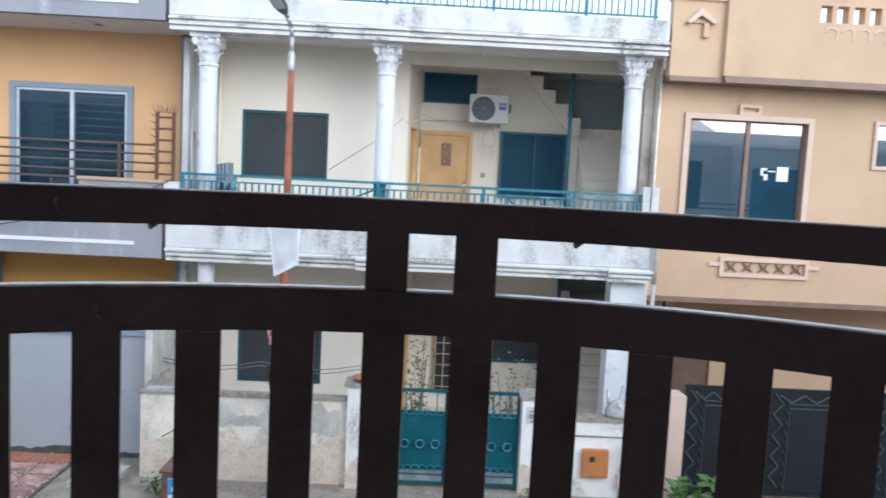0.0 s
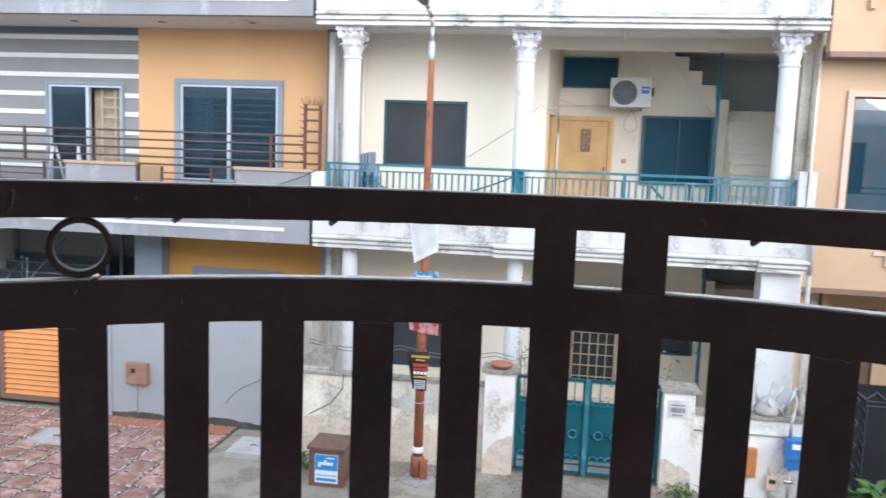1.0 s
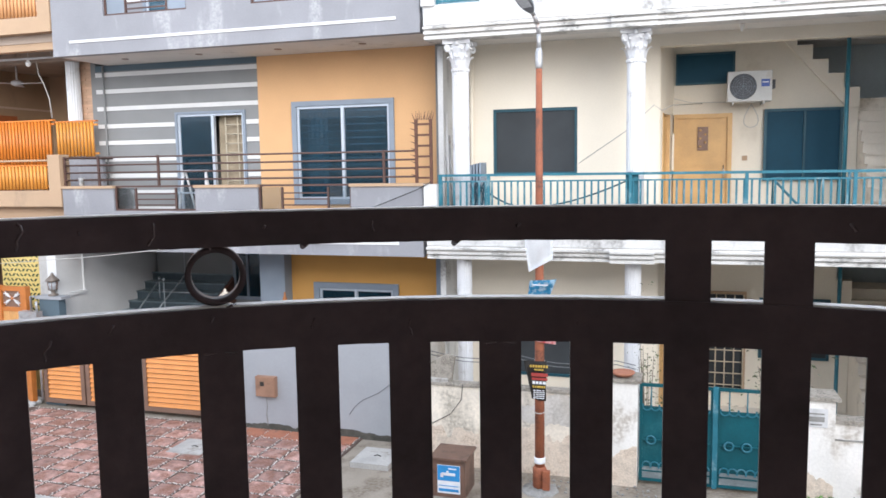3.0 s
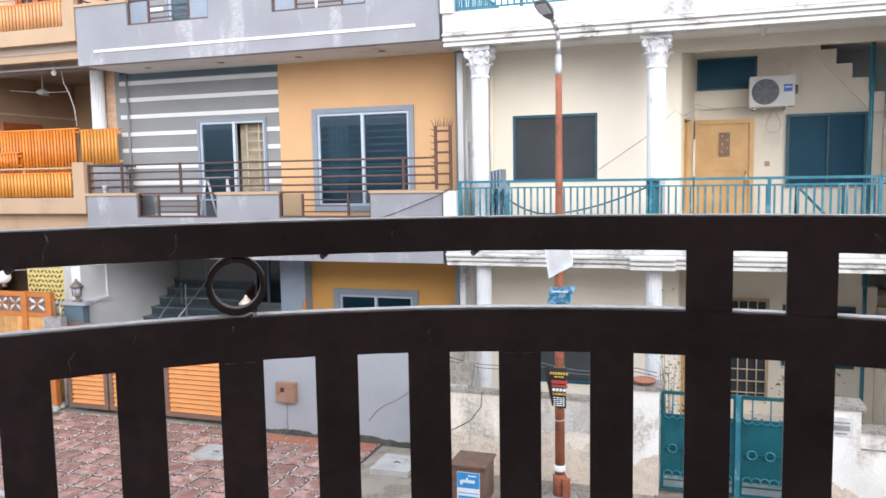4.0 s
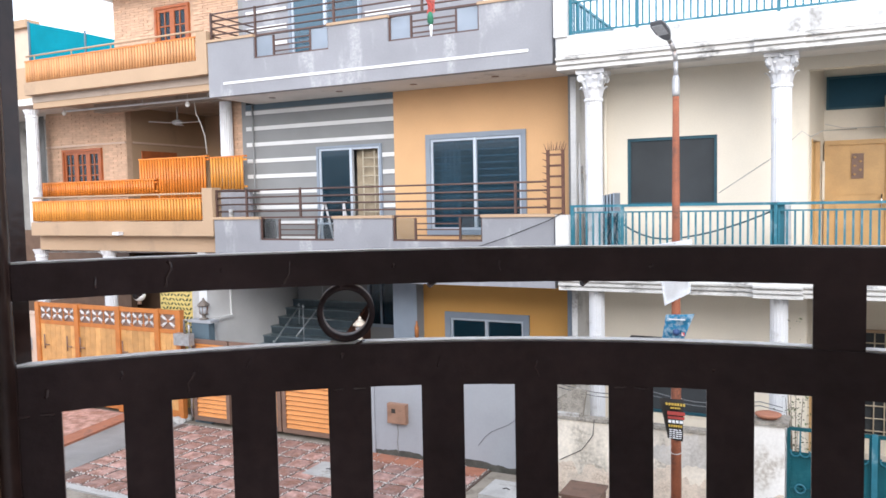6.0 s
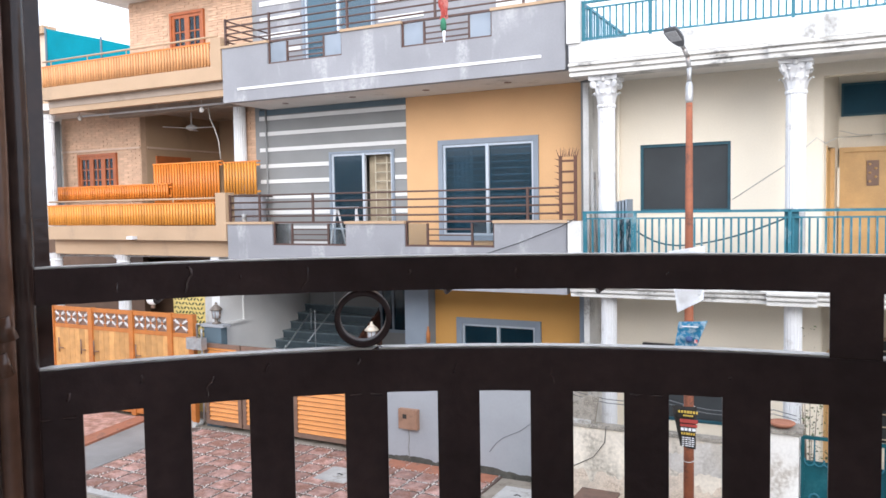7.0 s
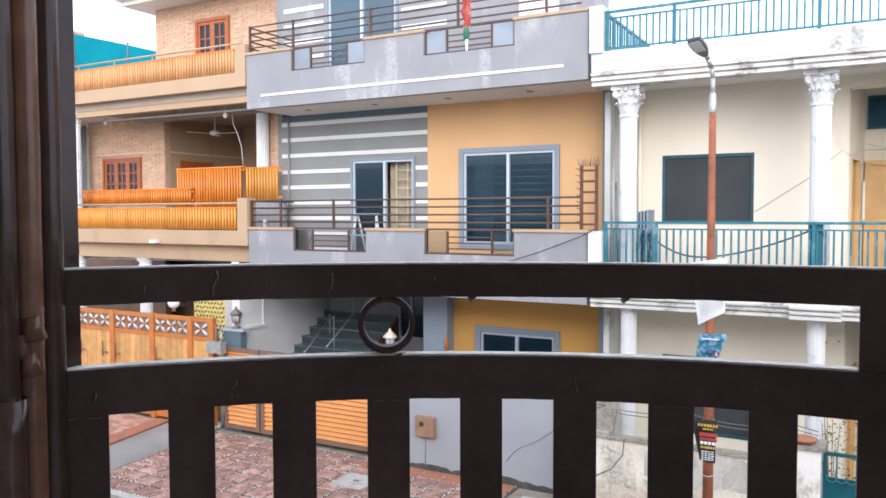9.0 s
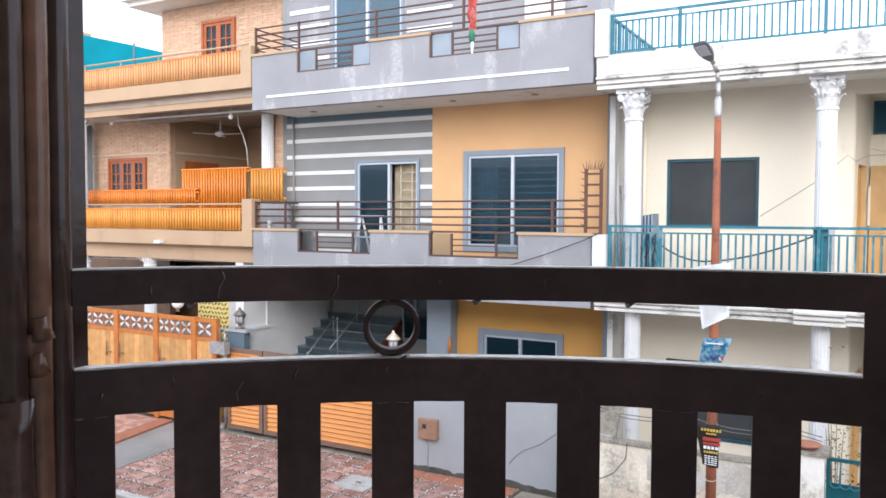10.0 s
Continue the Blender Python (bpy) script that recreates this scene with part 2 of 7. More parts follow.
red_brick_paving = mat("red_pavement", (0.36, 0.14, 0.08), 0.8, 0.25, 3, 40, 0.4, stain=(0.16, 0.09, 0.07), amount=0.5, sscale=3)
slab_stone = mat("pale_cover_slab", (0.42, 0.405, 0.38), 0.85, 0.15, 3, 40, 0.3, stain=(0.22, 0.2, 0.17), amount=0.4, sscale=3)
brick_mat = mat("buff_brick", (0.6, 0.4, 0.275), 0.85, 0.1, 6, 60, 0.3, rnd=0.09, island=True)
mortar = mat("mortar", (0.52, 0.36, 0.25), 0.95, 0.12, 6, 60, 0.3)
leaf = mat("leaves", (0.07, 0.14, 0.03), 0.55, 0.3, 6, 50, 0.1, rnd=0.4, island=True)
leaf_dull = mat("dull_leaves", (0.085, 0.105, 0.04), 0.6, 0.3, 6, 50, 0.1, rnd=0.45, island=True)
leaf_dry = mat("dry_leaves", (0.20, 0.16, 0.07), 0.7, 0.3, 6, 50, 0.1, rnd=0.4, island=True)
twig = mat("twig_bark", (0.16, 0.12, 0.09), 0.9, 0.2, 8, 60, 0.3)
terracotta = mat("terracotta", (0.36, 0.15, 0.09), 0.8, 0.15, 6, 50, 0.2)
ac_white = mat("ac_enamel", (0.5, 0.5, 0.485), 0.45, 0.06, 3, 50, 0.03, stain=(0.42, 0.38, 0.32), amount=0.25, sscale=3)
ac_dark = mat("ac_grille_dark", (0.06, 0.062, 0.068), 0.5, 0.1)
ac_blue = mat("blue_badge", (0.04, 0.09, 0.35), 0.4, 0.05)
cable = mat("black_cable", (0.02, 0.02, 0.02), 0.6, 0.1)
pale_cable = mat("pale_cable", (0.45, 0.43, 0.40), 0.6, 0.1)
blue_plastic = mat("blue_plastic", (0.03, 0.15, 0.42), 0.4, 0.12, 6, 60, 0.1)
orange_box = mat("orange_brown_enamel", (0.46, 0.17, 0.05), 0.55, 0.12, 5, 60, 0.1, stain=(0.2, 0.1, 0.06), amount=0.3, sscale=6)
box_tan = mat("tan_brown_enamel", (0.30, 0.17, 0.11), 0.55, 0.12, 5, 60, 0.1, stain=(0.16, 0.09, 0.06), amount=0.3, sscale=6)
pane_teal = mat("blue_green_pane", (0.014, 0.062, 0.10), 0.5, 0.08, 1.2, 12, 0.0, spec=0.15)
cabinet_brown = mat("brown_steel_cabinet", (0.15, 0.085, 0.06), 0.55, 0.18, 4, 50, 0.15, stain=(0.06, 0.04, 0.03), amount=0.5, sscale=5)
poster_blue = mat("poster_blue", (0.03, 0.25, 0.55), 0.5, 0.1, 6, 60, 0.02)
banner_blue = mat("printed_blue_banner", (0.025, 0.24, 0.42), 0.5, 0.15, 6, 60, 0.02, stain=(0.6, 0.7, 0.74), amount=0.75, sscale=16)
banner_red = mat("printed_red_banner", (0.55, 0.06, 0.06), 0.5, 0.15, 6, 60, 0.02, stain=(0.78, 0.68, 0.64), amount=1.0, sscale=11)
poster_white = mat("poster_white", (0.75, 0.76, 0.78), 0.6, 0.06, 6, 60, 0.02)
poster_red = mat("poster_red", (0.36, 0.05, 0.04), 0.6, 0.2, 8, 60, 0.02)
poster_black = mat("poster_black", (0.03, 0.025, 0.02), 0.6, 0.1)
poster_yellow = mat("poster_yellow", (0.52, 0.35, 0.06), 0.6, 0.1)
poster_navy = mat("poster_navy", (0.03, 0.07, 0.18), 0.6, 0.1)
cloth_white = mat("white_plastic_sheet", (0.80, 0.81, 0.82), 0.6, 0.06, 4, 40, 0.1)
cloth_red = mat("red_cloth", (0.58, 0.12, 0.10), 0.85, 0.2, 8, 80, 0.1, stain=(0.66, 0.36, 0.32), amount=0.5, sscale=7)
cloth_green = mat("green_cloth", (0.03, 0.16, 0.09), 0.85, 0.2, 8, 80, 0.1)
tarp = mat("turquoise_tarpaulin", (0.001, 0.18, 0.235), 0.8, 0.12, 1.2, 30, 0.1, spec=0.1)
mosaic = mat("yellow_glazed_tile", (0.72, 0.56, 0.20), 0.4, 0.1, 3, 60, 0.1)
mosaic_leaf = mat("dark_green_print", (0.05, 0.07, 0.03), 0.5, 0.15, 6, 60, 0.05)
step_cream = mat("cream_step_paint", (0.84, 0.77, 0.66), 0.8, 0.06, 2, 40, 0.1, stain=(0.5, 0.44, 0.35), amount=0.2, sscale=2)
bounce_floor = mat("pale_bounce_floor", (0.76, 0.72, 0.65), 0.6, 0.08, 2, 40, 0.15, stain=(0.5, 0.45, 0.38), amount=0.25)
gate_black = mat("charcoal_gate_paint", (0.012, 0.015, 0.018), 0.5, 0.15, 4, 60, 0.1, spec=0.3)
gate_gray = mat("gate_ornament_paint", (0.035, 0.042, 0.048), 0.45, 0.15, 4, 60, 0.1)


# ---- mesh helpers ----
def box(bm, x0, x1, y0, y1, z0, z1):
    v = [bm.verts.new((x, y, z)) for z in (z0, z1) for x, y in ((x0, y0), (x1, y0), (x1, y1), (x0, y1))]
    for f in ((3, 2, 1, 0), (4, 5, 6, 7), (0, 1, 5, 4), (1, 2, 6, 5), (2, 3, 7, 6), (3, 0, 4, 7)):
        bm.faces.new([v[i] for i in f])
    return bm


def boxes(*many, bevel=0.0):
    """Boxes as one mesh; faces that two of them share are left out, so that cells of a wall make one body."""
    bm = bmesh.new()
    verts, faces = {}, {}
    for x0, x1, y0, y1, z0, z1 in many:
        k = [(round(x, 4), round(y, 4), round(z, 4)) for z in (z0, z1) for x, y in ((x0, y0), (x1, y0), (x1, y1), (x0, y1))]
        for f in ((3, 2, 1, 0), (4, 5, 6, 7), (0, 1, 5, 4), (1, 2, 6, 5), (2, 3, 7, 6), (3, 0, 4, 7)):
            c = [k[i] for i in f]
            key = frozenset(c)
            if key in faces:
                del faces[key]
            else:
                faces[key] = c
    for c in faces.values():
        for p in c:
            if p not in verts:
                verts[p] = bm.verts.new(p)
        bm.faces.new([verts[p] for p in c])
    if bevel:
        sharp = [e for e in bm.edges if len(e.link_faces) == 2 and e.calc_face_angle(0) > 0.5]
        bmesh.ops.bevel(bm, geom=sharp, offset=bevel, segments=1, affect="EDGES", clamp_overlap=True)
    return bm


def tube(bm, p, q, r, seg=8, r2=None):
    """A closed rod from p to q."""
    p, q = Vector(p), Vector(q)
    d = (q - p).normalized()
    a = d.orthogonal().normalized()
    b = d.cross(a)
    rings = []
    for c, s in ((p, r), (q, r if r2 is None else r2)):
        rings.append([bm.verts.new(c + s * (math.cos(2 * math.pi * i / seg) * a + math.sin(2 * math.pi * i / seg) * b)) for i in range(seg)])
    for i in range(seg):
        f = bm.faces.new((rings[0][i], rings[0][(i + 1) % seg], rings[1][(i + 1) % seg], rings[1][i]))
        f.smooth = seg > 6
    bm.faces.new(rings[0][::-1])
    bm.faces.new(rings[1])
    return bm


def tubes(*runs, r=0.01, seg=6):
    """Bent rods: each run of points is one closed tube."""
    bm = bmesh.new()
    for run in runs:
        pts = [Vector(p) for p in run]
        rings = []
        for i, p in enumerate(pts):
            d = (pts[min(i + 1, len(pts) - 1)] - pts[max(i - 1, 0)]).normalized()
            a = d.cross(Vector((0.31, 0.83, 0.47))).normalized()
            b = d.cross(a)
            rings.append([bm.verts.new(p + r * (math.cos(2 * math.pi * k / seg) * a + math.sin(2 * math.pi * k / seg) * b)) for k in range(seg)])
        for lo, hi in zip(rings, rings[1:]):
            for k in range(seg):
                bm.faces.new((lo[k], lo[(k + 1) % seg], hi[(k + 1) % seg], hi[k])).smooth = True
        bm.faces.new(rings[0][::-1])
        bm.faces.new(rings[-1])
    return bm


def lathe(bm, x, y, profile, seg=20, flutes=0, depth=0.0):
    """A turned shape round an upright axis: profile of (radius, height)."""
    rings = []
    for r, z in profile:
        ring = []
        for i in range(seg):
            a = 2 * math.pi * i / seg
            k = r * (1 - depth * (0.5 + 0.5 * math.cos(flutes * a))) if flutes else r
            ring.append(bm.verts.new((x + k * math.cos(a), y + k * math.sin(a), z)))
        rings.append(ring)
    for lo, hi in zip(rings, rings[1:]):
        for i in range(seg):
            bm.faces.new((lo[i], lo[(i + 1) % seg], hi[(i + 1) % seg], hi[i])).smooth = not flutes
    bm.faces.new(rings[0][::-1])
    bm.faces.new(rings[-1])
    return bm


def prism(bm, poly, y0, y1):
    """A polygon in x and z, counter-clockwise as seen from the street, pushed from y0 to y1."""
    a = [bm.verts.new((x, y0, z)) for x, z in poly]
    b = [bm.verts.new((x, y1, z)) for x, z in poly]
    n = len(poly)
    bm.faces.new(a)
    bm.faces.new(b[::-1])
    for i in range(n):
        bm.faces.new((a[(i + 1) % n], a[i], b[i], b[(i + 1) % n]))
    return bm


def plan_prism(bm, poly, z0, z1):
    """A polygon in x and y, raised from z0 to z1."""
    lo = [bm.verts.new((x, y, z0)) for x, y in poly]
    hi = [bm.verts.new((x, y, z1)) for x, y in poly]
    n = len(poly)
    bm.faces.new(lo[::-1])
    bm.faces.new(hi)
    for i in range(n):
        bm.faces.new((lo[i], lo[(i + 1) % n], hi[(i + 1) % n], hi[i]))
    return bm


def sweep(bm, profile, x0, x1):
    """A moulding along x: profile of (y, z)."""
    a = [bm.verts.new((x0, y, z)) for y, z in profile]
    b = [bm.verts.new((x1, y, z)) for y, z in profile]
    n = len(profile)
    bm.faces.new(a)
    bm.faces.new(b[::-1])
    for i in range(n):
        bm.faces.new((a[(i + 1) % n], a[i], b[i], b[(i + 1) % n]))
    return bm


def wall_cells(x0, x1, y0, y1, z0, z1, holes=()):
    """The boxes of a wall in x and z with openings (x0, x1, z0, z1) through it."""
    xs = sorted({x0, x1, *(v for h in holes for v in h[:2] if x0 < v < x1)})
    zs = sorted({z0, z1, *(v for h in holes for v in h[2:] if z0 < v < z1)})
    out = []
    for a, b in zip(xs, xs[1:]):
        for c, d in zip(zs, zs[1:]):
            if not any(h[0] <= (a + b) / 2 <= h[1] and h[2] <= (c + d) / 2 <= h[3] for h in holes):
                out.append((a, b, y0, y1, c, d))
    return out


ORIGIN = {}


def thing(name, label, category, at=(0, 0, 0), group="", kind=""):
    ob = new(name)
    ob.empty_display_size = 0.1
    ob.location = at
    ORIGIN[ob.name] = Vector(at)
    return tagged(ob, label, category, group, kind)


def mesh_of(name, bm, material, shift=None):
    if shift is not None:
        bmesh.ops.translate(bm, verts=bm.verts[:], vec=-shift)
    bmesh.ops.recalc_face_normals(bm, faces=bm.faces[:])
    me = bpy.data.meshes.new(name)
    bm.to_mesh(me)
    bm.free()
    me.materials.append(material)
    return me


def part(name, bm, material, parent, label="", kind=""):
    """One mesh, given in world metres, under a thing or a part."""
    o = ORIGIN[parent.name]
    ob = new(name, mesh_of(name, bm, material, o))
    ob.parent = parent
    ORIGIN[ob.name] = o
    return tagged(ob, label, "", "", kind)


def piece(name, me, parent, at, turn=0.0, axis="Z"):
    """One of many alike pieces on shared mesh data, at a place in the world."""
    ob = new(name, me)
    ob.parent = parent
    ob.location = Vector(at) - ORIGIN[parent.name]
    if turn:
        ob.rotation_euler = (0, 0, turn) if axis == "Z" else (0, turn, 0)
    return ob


def single(name, bm, material, label, category="", kind="", group=""):
    """A thing or a piece of the setting that is one mesh."""
    return tagged(new(name, mesh_of(name, bm, material)), label, category, group, kind)


def frame_boxes(x0, x1, y0, y1, z0, z1, w):
    return wall_cells(x0, x1, y0, y1, z0, z1, [(x0 + w, x1 - w, z0 + w, z1 - w)])


def ragged(x0, x1, z0, z1, y, seed, depth=0.006, both=False):
    """A thin layer with a torn upper edge (and lower, with both), lying on a wall face at y."""
    n = max(10, int((x1 - x0) / 0.02))

    def edge(s, x):
        return 0.5 + 0.9 * noise.noise((s, x * 1.7, 0.3)) + 0.35 * noise.noise((s, x * 6.0, 1.1)) + 0.16 * noise.noise((s, x * 21.0, 2.7))

    xs = [x0 + (x1 - x0) * i / n for i in range(n + 1)]
    top = [(x, z1 - (z1 - z0) * 0.6 * min(max(edge(seed * 3.1, x), 0.0), 1.0)) for x in xs]
    low = [(x, z0 + ((z1 - z0) * 0.3 * min(max(edge(seed * 7.7, x), 0.0), 1.0) if both else 0)) for x in xs]
    return prism(bmesh.new(), low + top[::-1], y - depth, y)


def foliage(bm, centre, size, count, leaf_len, seed):
    """Many small pointed leaves, scattered unevenly."""
    rng = random.Random(seed)
    for _ in range(count):
        c = Vector(centre) + Vector((rng.gauss(0, 0.4) * size[0], rng.gauss(0, 0.4) * size[1], rng.gauss(0, 0.4) * size[2]))
        m = Euler((rng.uniform(-0.9, 0.9), rng.uniform(-0.9, 0.9), rng.uniform(0, 6.3))).to_matrix()
        k = leaf_len * rng.uniform(0.6, 1.2)
        v = [bm.verts.new(c + m @ Vector(p) * k) for p in ((0, -0.5, 0), (0.22, 0, 0.06), (0, 0.5, -0.05), (-0.22, 0, 0.06))]
        bm.faces.new(v)
    return bm


# ---- setting: ground and an unseen balcony shell added round the camera ----
bm = bmesh.new()
box(bm, -400, 400, -300, 500, -0.3, 0.0)
single("ground", bm, concrete, "gray stained concrete street surface with dirt", "street", "structure")
# unseen road, its asphalt lightened to bounce more light at the houses
bm = bmesh.new()
box(bm, -60, 40, -0.4, 6.2, 0.004, 0.02)
single("road", bm, asphalt, "worn gray asphalt road between the houses", "road", "structure")

# unseen shell that keeps sky light off the railing's inner face
single("floor", boxes((-4, 4, -2.6, 1.0, 3.45, 3.6)), home_paint, "unseen plain floor added to the viewer's balcony", "floor", "structure")
single("ceiling", boxes((-4, 4, -2.6, 1.05, 6.55, 6.75)), home_paint, "unseen plain slab added over the viewer's balcony to block sky light", "ceiling", "structure")
single("wall_south", boxes((-30, 24, -2.9, -2.6, 0, 6.9)), home_paint, "unseen plain wall added behind the viewer's balcony to block light", "wall", "structure")
single("wall_west", boxes((-4.2, -4.0, -2.6, 0.2, 0, 6.75)), home_paint, "unseen plain side wall added to the viewer's balcony", "wall", "structure")
single("wall_east", boxes((4.0, 4.2, -2.6, 0.2, 0, 6.75)), home_paint, "unseen plain side wall added to the viewer's balcony", "wall", "structure")
single("wall_below", boxes((-4.2, 4.2, 0.0, 0.2, 0, 3.45)), home_paint, "unseen plain wall added under the viewer's balcony", "wall", "structure")

# ---- the bowed black railing in front of the camera ----
RC, RR, RD = Vector((0.0112, -0.0404, 0)), 0.75, 0.021
railing = thing("balcony_railing", "bowed blackish-brown iron railing with flat pickets and a ring", "railing", (RC.x, RC.y + RR, 3.6))


def arc_point(deg, r, z):
    a = radians(deg)
    return (RC.x - r * math.sin(a), RC.y + r * math.cos(a), z)


def arc_bar(a0, a1, r0, r1, z0, z1, steps, rough=0.0, seed=1):
    """A flat bar bent along the bow, with slightly uneven welded edges."""
    rng = random.Random(seed)
    b = bmesh.new()
    rows = []
    for i in range(steps + 1):
        a = a0 + (a1 - a0) * i / steps
        j = [rng.uniform(-rough, rough) for _ in range(4)]
        rows.append([b.verts.new(arc_point(a, r, z + k)) for (r, z), k in zip(((r0, z0), (r1, z0), (r1, z1), (r0, z1)), j)])
    for p, q in zip(rows, rows[1:]):
        for i in range(4):
            b.faces.new((p[i], p[(i + 1) % 4], q[(i + 1) % 4], q[i]))
    b.faces.new(rows[0][::-1])
    b.faces.new(rows[-1])
    bmesh.ops.bevel(b, geom=[e for e in b.edges if len(e.link_faces) == 2 and e.calc_face_angle(0) > 1.0], offset=0.0025, segments=2, affect="EDGES", clamp_overlap=True)
    return b


top_rail = part("top_rail", arc_bar(54, -60, RR, RR + RD, 4.6800, 4.7100, 190, 0.00018, 2), black_rail, railing)
low_rail = part("lower_rail", arc_bar(54, -60, RR, RR + RD, 4.5860, 4.6255, 190, 0.00018, 3), black_rail, railing)
# thin pale strip along the top of each rail
part("dust_line", arc_bar(54, -60, RR + 0.004, RR + RD - 0.003, 4.7094, 4.7112, 190, 0.0001, 4), rail_line_pale, railing, "thin pale line along the rail top")
part("dust_line", arc_bar(54, -60, RR + 0.004, RR + RD - 0.003, 4.6250, 4.6268, 190, 0.0001, 5), rail_line_pale, railing, "thin pale line along the rail top")
PICKETS = [52.6, 46.0, 39.22, 32.7, 26.2, 19.68, 13.26, 6.88, -11.87, -18.06, -24.3, -30.6, -36.9, -43.2, -49.5]
for k, a in enumerate(PICKETS):
    part("picket", arc_bar(a + 1.48, a - 1.48, RR + 0.001, RR + 0.020, 3.62, 4.5866, 4, 0.0, k), black_rail, railing)
    weld = bmesh.new()
    for s in (-1, 1):
        tube(weld, arc_point(a + s * 1.1, RR - 0.0005, 4.5845), arc_point(a + s * 0.3, RR - 0.0008, 4.585), 0.0016, 6, 0.001)
    if k % 3 == 0:
        part("weld_bead", weld, run_gloss, railing)
    else:
        weld.free()
for a in (0.52, -5.72):
    part("post", arc_bar(a + 1.48, a - 1.48, RR + 0.001, RR + 0.020, 3.62, 4.6806, 4, 0.0, 1), black_rail, railing)
ring_c = Vector(arc_point(32.8, RR + 0.012, 4.6540))
side = (Vector(arc_point(33.8, RR + 0.012, 4.654)) - Vector(arc_point(31.8, RR + 0.012, 4.654))).normalized()
fore = Vector((0, 0, 1)).cross(side).normalized()
bm = bmesh.new()
loops = []
for i in range(40):
    a = 2 * math.pi * i / 40
    out = side * math.cos(a) + Vector((0, 0, 1)) * math.sin(a)
    loops.append([bm.verts.new(ring_c + out * r + fore * d) for r, d in ((0.0262, -0.011), (0.0262, 0.011), (0.0212, 0.011), (0.0212, -0.011))])
for i in range(40):
    for j in range(4):
        bm.faces.new((loops[i][j], loops[i][(j + 1) % 4], loops[(i + 1) % 40][(j + 1) % 4], loops[(i + 1) % 40][j])).smooth = True
part("ring", bm, black_rail, railing)
bm = bmesh.new()
for k, (a, z) in enumerate(((27.0, 4.6798), (-12.5, 4.6795), (16.5, 4.6797), (33.2, 4.681), (32.1, 4.626), (46.5, 4.68))):
    tube(bm, arc_point(a, RR + 0.002, z - 0.0022), arc_point(a - 0.5, RR + 0.008, z + 0.001), 0.0028, 7, 0.0018)
part("weld_drips", bm, run_gloss, railing, "", "stuff")
rng = random.Random(11)
TOP, LOW = (4.682, 4.708), (4.588, 4.624)
for a, (z0, z1), lo, n in ((48.8, TOP, 0.2, 2), (44.6, TOP, 0.1, 6), (41.0, TOP, 0.5, 1), (36.9, TOP, 0.05, 6), (29.5, TOP, 0.5, 1), (22.0, TOP, 0.3, 2), (12.0, TOP, 0.4, 1), (-9.5, TOP, 0.3, 2),
                           (52.0, LOW, 0.3, 2), (47.6, LOW, 0.55, 2), (43.4, LOW, 0.1, 5), (39.6, LOW, 0.6, 2), (33.2, LOW, 0.7, 2), (26.5, LOW, 0.4, 2), (19.5, LOW, 0.15, 4), (8.0, LOW, 0.4, 1), (-14.0, LOW, 0.3, 2)):
    zz, aa = z0 + lo * (z1 - z0), a
    run = [arc_point(aa, RR + 0.0004, zz)]
    for k in range(n):
        zz, aa = min(zz + rng.uniform(0.002, 0.0055), z1), aa + rng.uniform(-0.22, 0.22)
        run.append(arc_point(aa, RR + 0.0004, zz))
    part("paint_run", tubes(run, r=rng.uniform(0.0009, 0.0016), seg=7), run_gloss, railing)

# the moulded end post with its upright half-round tubes
end_post = thing("railing_post", "dark brown lacquered moulded post at the railing's end", "post", arc_point(57, 0.73, 3.6))


def upright(deg, r, rad, z0, z1, seed):
    rng = random.Random(seed)
    b = bmesh.new()
    x, y, _ = arc_point(deg, r, 0)
    prof = []
    z = z0
    while z < z1:
        prof.append((rad * rng.uniform(0.955, 1.04), z))
        z += rng.uniform(0.02, 0.06)
    prof.append((rad, z1))
    return lathe(b, x, y, prof, 16)


part("tube", upright(54.4, 0.748, 0.0125, 3.62, 6.5, 1), post_brown, end_post)
part("tube", upright(55.5, 0.728, 0.0115, 3.62, 6.5, 2), post_highlight, end_post)
part("tube", upright(57.0, 0.722, 0.0145, 3.62, 6.5, 3), post_brown, end_post)
part("tube", upright(59.6, 0.715, 0.020, 3.62, 6.5, 4), post_highlight, end_post)
part("tube", upright(62.9, 0.715, 0.024, 3.62, 6.5, 5), post_brown, end_post)
part("sleeve", upright(56.9, 0.714, 0.0165, 3.62, 4.615, 6), post_brown, end_post)
for b in ((55.0, 0.762), (56.2, 0.747), (58.1, 0.748), (60.5, 0.75), (63.4, 0.75)):
    x, y, _ = arc_point(*b, 0)
    part("backing_strip", boxes((x - 0.012, x + 0.012, y - 0.012, y + 0.03, 3.62, 6.5)), post_brown, end_post)
for a, z, r in ((55.2, 4.668, 0.010), (55.8, 4.655, 0.008), (55.4, 4.640, 0.009), (54.8, 4.52, 0.006), (55.6, 4.50, 0.006)):
    bm = bmesh.new()
    tube(bm, arc_point(a, 0.722, z - 0.009), arc_point(a + 0.15, 0.719, z + 0.009), r, 9, r * 0.6)
    part("weld_bead", bm, post_highlight, end_post)

# ---- white house with columns ----
WX0, WX1 = -4.06, 3.78
white = thing("white_house", "white and cream two-storey house with fluted columns and balconies", "house", (0, 14, 0))


